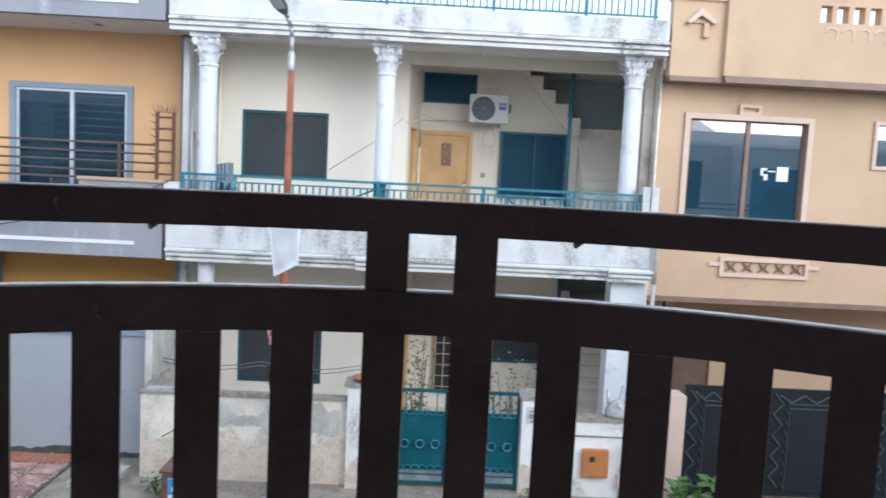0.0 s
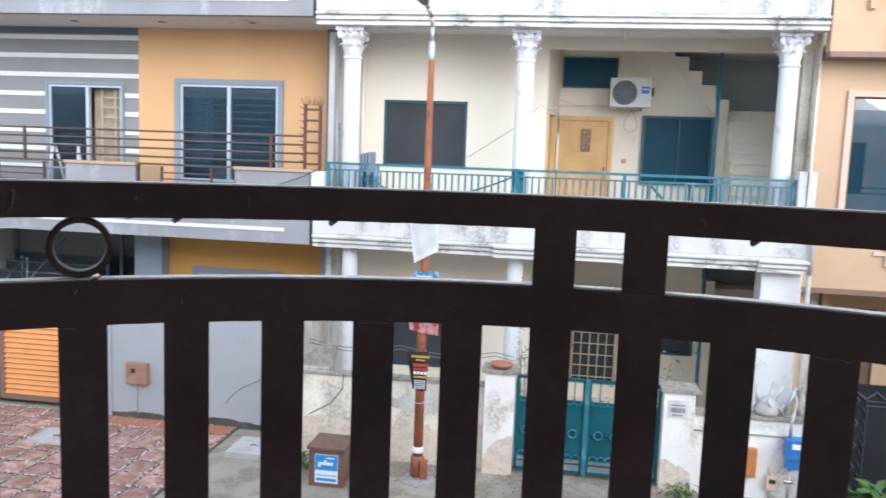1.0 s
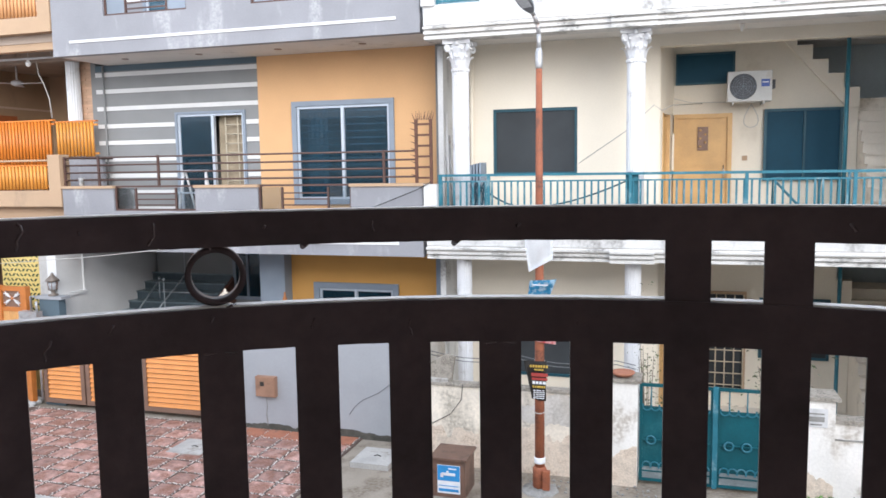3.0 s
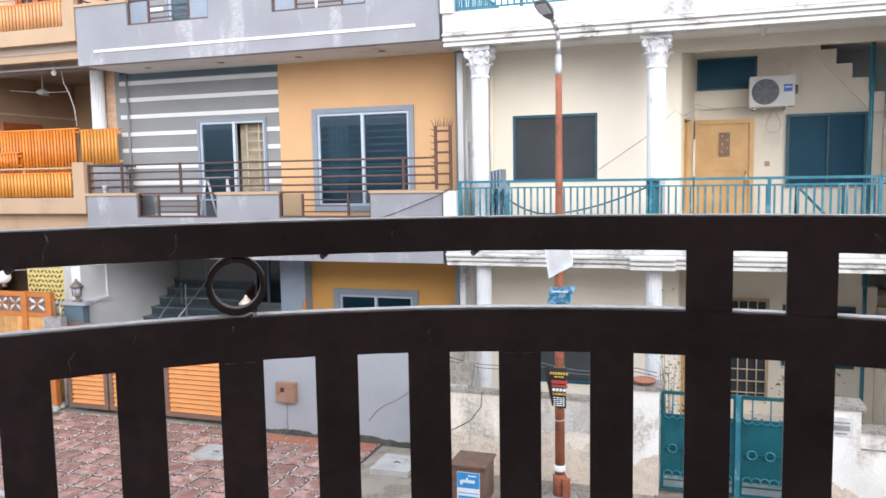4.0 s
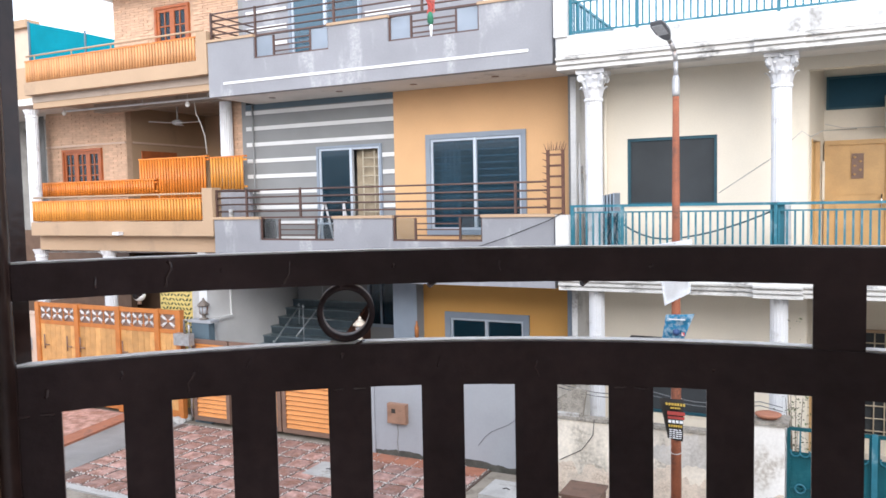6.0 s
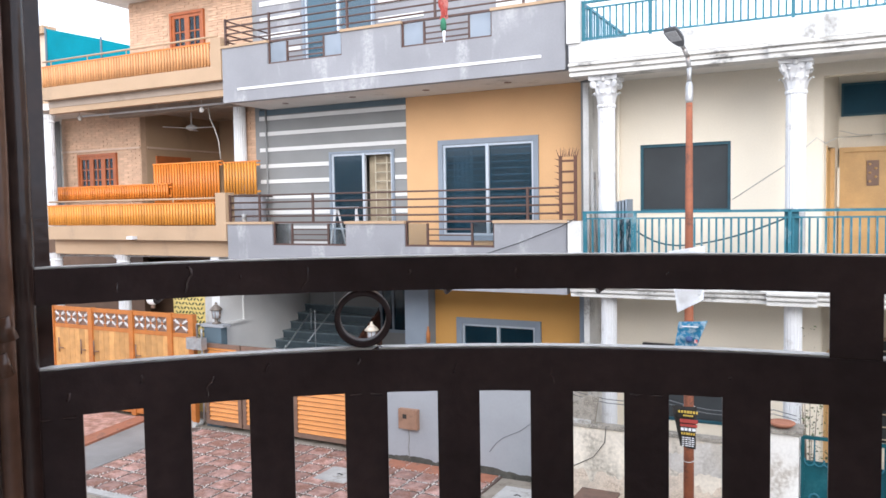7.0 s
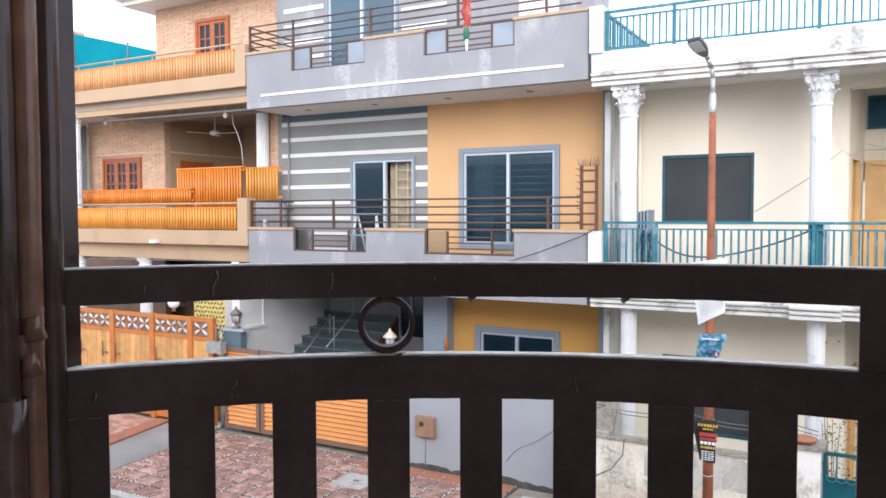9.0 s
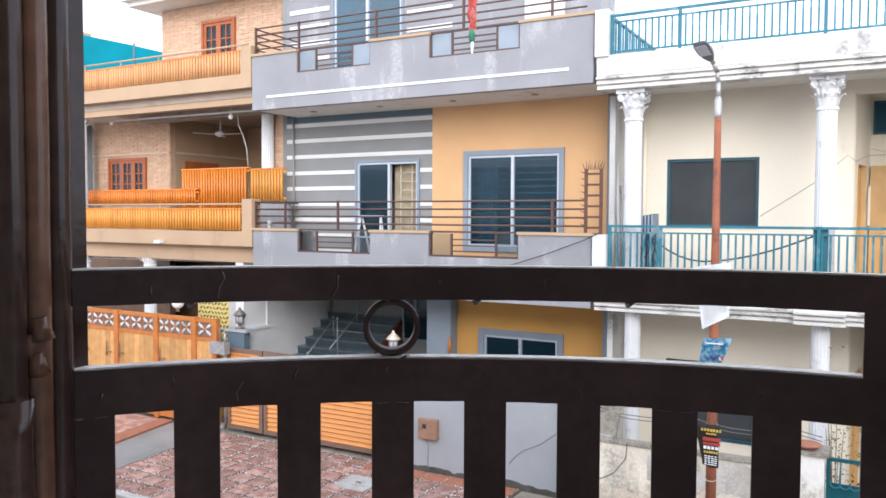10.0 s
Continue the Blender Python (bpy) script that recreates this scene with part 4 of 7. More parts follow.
w, (a, b, c, d) = sliding_window(*YW, 14.0, 0.1, gray)
part("inner_grille", tubes(*[((a, 14.1, c + 0.15 + i * 0.13), (b, 14.1, c + 0.15 + i * 0.13)) for i in range(14)], r=0.014, seg=5), aluminium, w)
bm = bmesh.new()
prev = None
for i in range(15):
    x, y = a + 0.02 + i * 0.03, 14.42 + 0.04 * math.sin(i * 1.9)
    cur = (bm.verts.new((x, y, c)), bm.verts.new((x, y, d)))
    if prev:
        bm.faces.new((prev[0], cur[0], cur[1], prev[1])).smooth = True
    prev = cur
part("curtain", bm, curtain, w)
w, (a, b, c, d) = sliding_window(*DW, 14.0, 0.05, gray, -9.12, None, True)
part("inner_curtain", boxes((-9.14, -8.4, 14.26, 14.28, 3.62, 5.9)), curtain_tan, w, "tan curtain behind the grille")
part("inner_grille", tubes(*[((-8.92, 14.12, c + 0.1 + i * 0.19), (b, 14.12, c + 0.1 + i * 0.19)) for i in range(11)], *[((-8.9 + i * 0.28, 14.12, c), (-8.9 + i * 0.28, 14.12, d)) for i in range(2)], r=0.016, seg=5), grille_tan, w)
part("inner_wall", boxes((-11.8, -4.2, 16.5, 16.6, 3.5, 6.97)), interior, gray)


def notched_parapet(z0, top, notch):
    """A balcony front with two lowered openings."""
    N1, N2 = (-10.4, -8.59), (-7.28, -5.46)
    part("parapet", boxes(*wall_cells(GX0, GX1, 12.5, 12.66, z0, top, [(a, b, notch, top) for a, b in (N1, N2)])), gray_paint, gray, "blue-gray painted parapet with pale streaks")
    for a, b in ((GX0, N1[0]), (N1[1], N2[0]), (N2[1], GX1)):
        part("coping", boxes((a - 0.02, b + 0.02, 12.47, 12.7, top, top + 0.05), bevel=0.01), tan, gray)
    for a, b in (N1, N2):
        f = part("infill_frame", boxes(*frame_boxes(a, b, 12.54, 12.6, notch, top + 0.05, 0.035), (a + 0.44, a + 0.475, 12.55, 12.59, notch, top), (b - 0.475, b - 0.44, 12.55, 12.59, notch, top)), brown_iron, gray)
        part("panel", boxes((a + 0.035, a + 0.44, 12.565, 12.575, notch + 0.035, top)), frosted_glass if z0 > 5 else clear_glass, f, "glass infill panel")
        part("panel", boxes((b - 0.44, b - 0.035, 12.565, 12.575, notch + 0.035, top)), frosted_glass if z0 > 5 else clear_glass, f, "glass infill panel")
        for i in range(3):
            zz = notch + (i + 1) * (top - notch) / 4
            part("bar", boxes((a + 0.475, b - 0.475, 12.56, 12.585, zz - 0.012, zz + 0.012)), brown_iron, f)


notched_parapet(3.22, 4.43, 4.0)
notched_parapet(6.97, 8.09, 7.66)
part("floor_slab", boxes((GX0, GX1, 12.66, 20, 3.25, 3.5)), soffit, gray)
part("floor_slab", boxes((GX0, GX1, 12.66, 20, 6.98, 7.2)), soffit, gray)
for x in (-10.6, -8.9, -7.2, -5.5):
    part("downlight", lathe(bmesh.new(), x, 13.3, [(0.05, 6.975), (0.07, 6.972), (0.07, 6.982)], 12), louvre_frame, gray)
part("fascia_line", boxes((-11.2, -4.56, 12.485, 12.5, 7.2, 7.25)), white_stripe, gray)
part("fascia_line", boxes((-11.2, -4.58, 12.485, 12.5, 3.42, 3.48)), white_stripe, gray)
part("side_wall", boxes((-4.14, -4.08, 14.2, 20, 0, 6.97)), gray_dark, gray)
part("side_wall", boxes((-12.05, -11.92, 14.0, 20, 3.25, 10.6)), gray_dark, gray)
part("back_wall", boxes((-12, -4.1, 19.9, 20, 0, 6.97), (-12, -6.4, 19.9, 20, 6.97, 10.6)), gray_dark, gray)
part("side_wall", boxes((-6.5, -6.4, 14.2, 19.9, 7.2, 10.6)), gray_dark, gray)
part("roof_slab", boxes((-12, -4.3, 13.6, 14.2, 10.6, 10.8), (-12, -6.4, 14.2, 20, 10.6, 10.8)), soffit, gray)


part("partition", boxes((-12.8, -11.62, 13.68, 13.78, 3.5, 5.07)), gray_paint, gray, "gray partition wall between the balconies")


def pipe_railing(z0, label, posts):
    t = thing("balcony_railing", label, "railing", (-8, 12.58, z0), "brown pipe railings of the gray house")
    for i in range(4):
        z = z0 + 0.13 + i * 0.145
        part("pipe", tubes(((GX0 + 0.02, 12.58, z), (-4.28, 12.58, z)), r=0.017, seg=8), brown_iron, t)
        part("side_pipe", tubes(((GX0 + 0.02, 12.58, z), (GX0 + 0.02, 13.95, z)), r=0.017, seg=8), brown_iron, t)
    for x in posts:
        part("post", boxes((x - 0.02, x + 0.02, 12.56, 12.6, z0, z0 + 0.59)), brown_iron, t)
    return t


r1 = pipe_railing(4.46, "brown painted pipe railing on the gray balcony", (-11.58, -10.78, -9.42, -4.86))
pipe_railing(8.12, "brown painted pipe railing on the upper gray balcony", (-11.56, -10.4, -8.5, -6.6, -4.9))
lad = thing("spiked_barrier", "rusty brown iron ladder-like barrier with spikes on top", "barrier", (-4.1, 12.58, 4.45))
for x in (-4.265, -4.005):
    part("stile", boxes((x - 0.024, x + 0.024, 12.56, 12.6, 4.42, 5.55)), rust_dark, lad)
for i in range(6):
    part("rung", boxes((-4.235, -4.035, 12.562, 12.598, 4.55 + i * 0.18, 4.585 + i * 0.18)), rust_dark, lad)
bm = bmesh.new()
for i in range(11):
    tube(bm, (-4.29 + i * 0.031, 12.58, 5.54), (-4.33 + i * 0.038 + 0.02 * (i % 2), 12.55 + 0.05 * (i % 3), 5.66 + 0.03 * (i % 2)), 0.009, 5, 0.002)
for i in range(9):
    tube(bm, (-4.28, 12.58, 4.6 + i * 0.11), (-4.36, 12.55, 4.63 + i * 0.11), 0.013, 5, 0.002)
part("spikes", bm, rust_dark, lad, "", "stuff")

# upper floor of the gray house
UW = (-10.62, -8.75, 7.3, 9.75)
part("upper_wall", boxes(*wall_cells(-11.92, -4.3, 14.0, 14.2, 7.2, 10.6, [UW])), gray_paint, gray)
for i in range(9):
    z = 7.55 + i * 0.36
    for x0, x1 in ((-11.82, -10.7), (-8.67, -7.6)):
        part("white_stripe", boxes((x0, x1, 13.98, 14.0, z - 0.05, z + 0.05)), white_stripe, gray)
w, _ = sliding_window(*UW, 14.0, 0.06, gray, None, blue_glass)
part("white_panel", boxes((-6.0, -5.2, 13.96, 14.0, 8.2, 10.4)), white_stripe, gray)
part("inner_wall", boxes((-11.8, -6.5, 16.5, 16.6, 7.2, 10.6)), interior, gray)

# ground floor of the gray house
GW = (-6.95, -5.15, 1.0, 2.5)
part("ochre_wall", boxes(*wall_cells(-7.45, -4.3, 14.0, 14.2, 0, 3.25, [GW])), shaded_ochre, gray)
sliding_window(*GW, 14.0, 0.12, gray)
part("pier", boxes((-8.0, -7.45, 13.7, 14.1, 0, 3.25), bevel=0.01), gray_trim, gray)
part("entrance_wall", boxes(*wall_cells(-12.0, -8.0, 15.8, 16.0, 0, 3.25, [(-9.9, -9.1, 1.75, 3.05)])), gray_dark, gray)
w = part("window", boxes(*frame_boxes(-9.9, -9.1, 15.74, 15.82, 1.75, 3.05, 0.07), (-9.55, -9.5, 15.75, 15.8, 1.82, 2.98)), gray_trim, gray)
part("pane", boxes((-9.83, -9.17, 15.78, 15.786, 1.82, 2.98)), dark_glass, w)
part("party_wall", boxes((-12.35, -12.12, 12.75, 20, 0, 3.9)), white_stripe, gray, "pale gray plastered party wall")
STAIR_Y, STAIR_Z = 12.81, 0.53
for i in range(14):
    y, z = STAIR_Y + i * 0.295, STAIR_Z + i * 0.18
    part("stair_step", boxes((-12.12, -9.95, y, y + 0.32, z - 0.5, z - 0.03)), granite_shaded, gray)
    part("tread", boxes((-12.12, -9.93, y - 0.03, y + 0.31, z - 0.03, z), bevel=0.008), granite_lit, gray)
side = [(-9.95, STAIR_Y - 0.1, 0.0), (-9.95, 16.4, 0.0), (-9.95, 16.4, 2.62), (-9.95, STAIR_Y - 0.1, 0.52)]
bm = bmesh.new()
near, away = [bm.verts.new((x + 0.08, y, z)) for x, y, z in side], [bm.verts.new(p) for p in side]
bm.faces.new(near)
bm.faces.new(away[::-1])
for i in range(4):
    bm.faces.new((near[(i + 1) % 4], near[i], away[i], away[(i + 1) % 4]))
part("stair_side", bm, stair_brown, gray, "red-brown painted side of the stair")
part("wall_trim", boxes((-12.12, -12.09, 13.47, 13.52, 2.26, 3.9), (-12.12, -12.06, 12.86, 13.52, 2.2, 2.26), bevel=0.006), white_stripe, gray)
hr = thing("stair_handrail", "stainless steel stair handrail", "handrail", (-11.35, 14.0, 1.3))
part("rail", tubes(((-11.34, 13.7, 1.36), (-11.35, 14.0, 1.56), (-11.37, 15.0, 2.26)), r=0.015, seg=8), pale_steel, hr)
part("rail", tubes(((-10.8, 14.1, 1.72), (-10.84, 15.0, 2.22), (-10.86, 15.8, 2.7)), r=0.012, seg=8), pale_steel, hr)
part("rail", tubes(((-11.3, 15.0, 2.0), (-10.4, 15.0, 1.99)), r=0.012, seg=6), pale_steel, hr)
for x, y, z0, z1 in ((-10.8, 14.4, 1.5, 2.37), (-11.1, 15.6, 2.05, 2.95), (-11.35, 14.0, 1.25, 1.58), (-11.37, 15.0, 1.85, 2.3)):
    part("baluster", tubes(((x, y, z0), (x, y, z1)), r=0.012, seg=8), pale_steel, hr)
    part("cap", lathe(bmesh.new(), x, y, [(0.012, z1 - 0.02), (0.026, z1), (0.026, z1 + 0.02), (0.01, z1 + 0.04)], 10), pale_steel, hr)

# gray gate wall, gate and lanterns
gw = thing("gate_wall", "smooth gray painted gate wall with a damp foot", "wall", (-6, 12.3, 0), kind="structure")
part("wall", boxes((-8.3, -4.12, 12.25, 12.45, 0, 2.0), bevel=0.012), gray_wall, gw)
part("pier", boxes((-8.32, -7.6, 12.22, 12.52, 0, 2.1), bevel=0.015), gray_wall, gw)
part("coping", boxes((-7.6, -4.12, 12.21, 12.49, 2.0, 2.05), bevel=0.01), gray_trim, gw)
part("damp_foot", ragged(-8.3, -4.14, 0.0, 0.16, 12.25, 9.0, 0.008), moss, gw, "dark damp line at the wall foot")
gp = thing("gate_pier", "gray painted gate pier with pale coping", "pillar", (-11.95, 12.5, 0))
part("shaft", boxes((-12.42, -11.93, 12.56, 12.74, 0, 2.2), bevel=0.015), slate_paint, gp)
part("coping", boxes((-12.5, -11.84, 12.53, 12.78, 2.2, 2.26), bevel=0.012), gray_wall, gp)
og = thing("louvred_gate", "orange louvred metal gate with brown frames", "gate", (-10.3, 12.45, 0))
slat_bm = boxes((-0.5, 0.5, -0.008, 0.008, -0.042, 0.042), bevel=0.004)
bmesh.ops.rotate(slat_bm, verts=slat_bm.verts[:], cent=(0, 0, 0), matrix=Matrix.Rotation(radians(-22), 3, "X"))
me = mesh_of("slat", slat_bm, louvre)
for x0, x1 in ((-12.33, -11.33), (-11.29, -9.98), (-9.94, -8.36)):
    lf = part("gate_leaf", boxes(*frame_boxes(x0, x1, 12.45, 12.51, 0.09, 1.86, 0.09), bevel=0.006), louvre_frame, og)
    for i in range(17):
        ob = piece("slat", me, lf, ((x0 + x1) / 2, 12.48, 0.225 + i * 0.096))
        ob.scale = (x1 - x0 - 0.18, 1, 1)


def lantern(x, y, z, group, metal, label):
    t = thing("gate_lantern", label, "lantern", (x, y, z), group)
    b = lathe(bmesh.new(), x, y, [(0.10, z), (0.10, z + 0.03), (0.04, z + 0.05), (0.04, z + 0.1), (0.10, z + 0.13)], 12)
    part("foot", b, metal, t)
    part("glass", lathe(bmesh.new(), x, y, [(0.075, z + 0.13), (0.095, z + 0.3)], 6), frosted, t)
    b = lathe(bmesh.new(), x, y, [(0.14, z + 0.3), (0.13, z + 0.33), (0.05, z + 0.41), (0.03, z + 0.42), (0.03, z + 0.45), (0.005, z + 0.48)], 12)
    part("cap", b, metal, t)
    b = bmesh.new()
    for i in range(6):
        a = math.pi / 3 * i
        tube(b, (x + 0.08 * math.cos(a), y + 0.08 * math.sin(a), z + 0.13), (x + 0.1 * math.cos(a), y + 0.1 * math.sin(a), z + 0.3), 0.008, 5)
    part("bars", b, louvre_frame, t)


lantern(-12.14, 12.65, 2.26, "gate lanterns", lantern_metal, "old brass-brown post lantern with glass sides")
lantern(-7.97, 12.38, 2.1, "gate lanterns", lantern_pale, "pale weathered cream post lantern with glass sides")

# ---- amber-slatted brick house ----
OX0, OX1 = -17.45, -11.62
brick_house = thing("brick_house", "buff brick house with amber slatted balconies and tan bands", "house", (-15, 14, 0))
part("balcony_band", boxes((OX0, -11.9, 12.5, 12.7, 4.08, 4.40), bevel=0.012), tan, brick_house)
part("end_pillar", boxes((-11.9, OX1, 12.48, 12.75, 4.08, 5.1), bevel=0.012), tan, brick_house)
part("lower_fascia", boxes((OX0, OX1, 12.72, 12.9, 3.72, 4.10)), tan, brick_house)
part("balcony_slab", boxes((OX0, OX1, 12.7, 19, 4.1, 4.3)), soffit_tan, brick_house)
part("balcony_band", boxes((OX0, -11.9, 12.5, 12.7, 7.46, 7.76), bevel=0.012), tan, brick_house)
part("end_pillar", boxes((-11.9, OX1, 12.48, 12.75, 7.46, 8.34), bevel=0.012), tan, brick_house)
part("lower_fascia", boxes((OX0, OX1, 12.72, 12.9, 7.16, 7.46)), tan, brick_house)
part("balcony_slab", boxes((OX0, OX1, 12.7, 19, 7.3, 7.46)), soffit_tan, brick_house)
part("ceiling_beam", boxes((-16.4, OX1, 13.6, 13.9, 7.08, 7.3)), soffit_tan, brick_house)


def slat_row(x0, x1, y, z0, z1, material, label, step=0.088):
    t = thing("slatted_panel", label, "railing panel", (x0, y, z0), "amber slatted balcony panels")
    for zr in (z0 + 0.04, z1 - 0.08):
        part("rail", boxes((x0, x1, y + 0.02, y + 0.05, zr, zr + 0.04)), material, t)
    part("cap", boxes((x0, x1, y - 0.025, y + 0.055, z1, z1 + 0.03)), amber_red, t)
    rod = bmesh.new()
    tube(rod, (0, 0, 0), (0, 0, z1 - z0), 0.0305, 8)
    me = mesh_of("slat", rod, material)
    for i in range(int((x1 - x0) / step)):
        piece("slat", me, t, (x0 + (i + 0.5) * step, y, z0))
    return t


slat_row(OX0, -11.92, 12.56, 4.42, 4.88, amber, "glossy amber rounded slats along the balcony front")
slat_row(OX0, -11.92, 12.56, 7.78, 8.25, amber_pale, "sun-faded amber rounded slats on the upper balcony")
slat_row(-18.8, -14.25, 13.48, 5.03, 5.36, amber_red, "reddish amber low slatted screen behind the balcony")
slat_row(-14.9, -12.72, 13.58, 4.9, 5.84, amber_red, "reddish amber tall slatted screen behind the balcony")
slat_row(-12.70, -11.66, 13.62, 5.08, 5.80, amber, "pale amber tall slatted screen beside the column")
for z, x1 in ((4.99, -11.9), (8.40, -11.8)):
    h = thing("handrail", "peach painted pipe handrail above the slats", "handrail", (OX0, 12.6, z), "pipe handrails")
    part("pipe", tubes(((OX0, 12.6, z), (x1, 12.6, z)), r=0.022, seg=8), tan, h)
    for i in range(5):
        part("bracket", tubes(((OX0 + 0.3 + i * 1.3, 12.6, z - 0.14), (OX0 + 0.3 + i * 1.3, 12.6, z)), r=0.014), tan, h)
for x, y, z0, z1 in ((-12.38, 13.85, 4.3, 7.3), (-17.7, 12.85, 4.3, 7.16), (-17.6, 12.85, 0, 3.72), (-15.2, 12.85, 0, 3.72)):
    c = part("column", lathe(bmesh.new(), x, y, [(0.15, z0), (0.14, z1 - 0.2), (0.16, z1 - 0.18), (0.14, z1 - 0.14), (0.2, z1)], 36, 18, 0.08), white_column, brick_house)

part("brick_backing", boxes(*wall_cells(-19.3, -16.25, 14.43, 14.6, 4.3, 7.3, [(-18.62, -17.17, 5.2, 6.26)])), mortar, brick_house)
part("brick_backing", boxes(*wall_cells(-16.5, -11.95, 14.43, 14.6, 7.46, 10.1, [(-15.0, -13.92, 8.35, 9.6)])), mortar, brick_house)
part("roof_slab", boxes((-24, -17.46, 12.9, 19, 7.3, 7.46)), soffit, brick_house)
part("side_wall", boxes((-24.2, -24, 12.9, 19, 0, 7.46)), cement, brick_house)
part("brick_backing", boxes((-12.35, -11.95, 14.03, 14.2, 4.3, 7.3)), mortar, brick_house)
part("recess_wall", boxes((-16.42, -16.25, 14.6, 17.5, 4.3, 7.3)), tan, brick_house)
part("recess_wall", boxes((-16.4, -11.9, 17.3, 17.5, 4.3, 7.3)), tan, brick_house)
part("recess_door", boxes((-16.25, -16.2, 14.9, 16.1, 4.3, 6.19), bevel=0.006), window_wood, brick_house)
part("recess_moulding", boxes((-16.25, -16.21, 14.62, 17.3, 6.37, 6.42)), peach_trim, brick_house)
part("side_wall", boxes((-16.6, -16.5, 14.6, 19, 7.46, 10.1)), mortar, brick_house)
part("plain_wall", boxes((-24, -17.2, 15.2, 15.4, 4.1, 7.3)), cement, brick_house)
# lower part coloured dark for the shade below the balcony slab
part("plain_wall", boxes((-24, -17.2, 15.2, 15.4, 0, 4.1)), door_and_shade_brown, brick_house)
part("back_wall", boxes((-24, -11.9, 18.9, 19, 0, 10.1)), tan, brick_house)
eave = part("eave", boxes((-16.95, -11.95, 13.7, 19, 10.08, 10.2), (-17.05, -11.95, 13.55, 19, 10.2, 10.45), bevel=0.02), soffit, brick_house)


def brick_face(x0, x1, y, z0, z1, holes, seed):
    rng = random.Random(seed)
    b = bmesh.new()
    row = 0
    z = z0
    while z < z1 - 0.05:
        x = x0 - (0.15 if row % 2 else 0.0)
        while x < x1:
            a, c = max(x, x0), min(x + 0.29, x1)
            if c - a > 0.04 and not any(h[0] - 0.02 < c and a < h[1] + 0.02 and h[2] - 0.02 < z + 0.05 and z < h[3] + 0.02 for h in holes):
                d = rng.uniform(0.012, 0.024)
                box(b, a, c, y - d, y + 0.002, z, z + 0.052)
            x += 0.302
        z += 0.061
        row += 1
    return b


part("bricks", brick_face(-19.3, -16.25, 14.43, 4.32, 7.28, [(-18.62, -17.17, 5.2, 6.26)], 1), brick_mat, brick_house, "buff facing bricks", "stuff")
part("bricks", brick_face(-16.5, -11.95, 14.43, 7.48, 10.08, [(-15.0, -13.92, 8.35, 9.6)], 2), brick_mat, brick_house, "buff facing bricks", "stuff")
part("bricks", brick_face(-12.35, -11.95, 14.03, 4.32, 7.28, [], 3), brick_mat, brick_house, "buff facing bricks", "stuff")
part("string_course", boxes((-19.3, -16.25, 14.38, 14.43, 6.36, 6.41)), peach_trim, brick_house)


def wooden_window(x0, x1, z0, z1, y, leaves):
    w = part("window", boxes(*frame_boxes(x0, x1, y - 0.06, y + 0.04, z0, z1, 0.07), bevel=0.006), window_wood, brick_house, "red-brown wooden window with small panes")
    wd = (x1 - x0 - 0.14) / leaves
    for i in range(leaves):
        a = x0 + 0.07 + i * wd
        cells = list(frame_boxes(a, a + wd, y - 0.03, y + 0.02, z0 + 0.07, z1 - 0.07, 0.075))
        cells.append((a + wd / 2 - 0.015, a + wd / 2 + 0.015, y - 0.02, y + 0.01, z0 + 0.14, z1 - 0.14))
        for k in (1, 2):
            zz = z0 + 0.14 + k * (z1 - z0 - 0.28) / 3
            cells.append((a + 0.075, a + wd - 0.075, y - 0.018, y + 0.008, zz - 0.014, zz + 0.014))
        part("sash", boxes(*cells), window_wood, w)
    part("pane", boxes((x0 + 0.1, x1 - 0.1, y + 0.0, y + 0.005, z0 + 0.1, z1 - 0.1)), dark_glass, w)


wooden_window(-18.65, -17.14, 5.17, 6.29, 14.42, 3)
wooden_window(-15.03, -13.9, 8.32, 9.63, 14.42, 2)

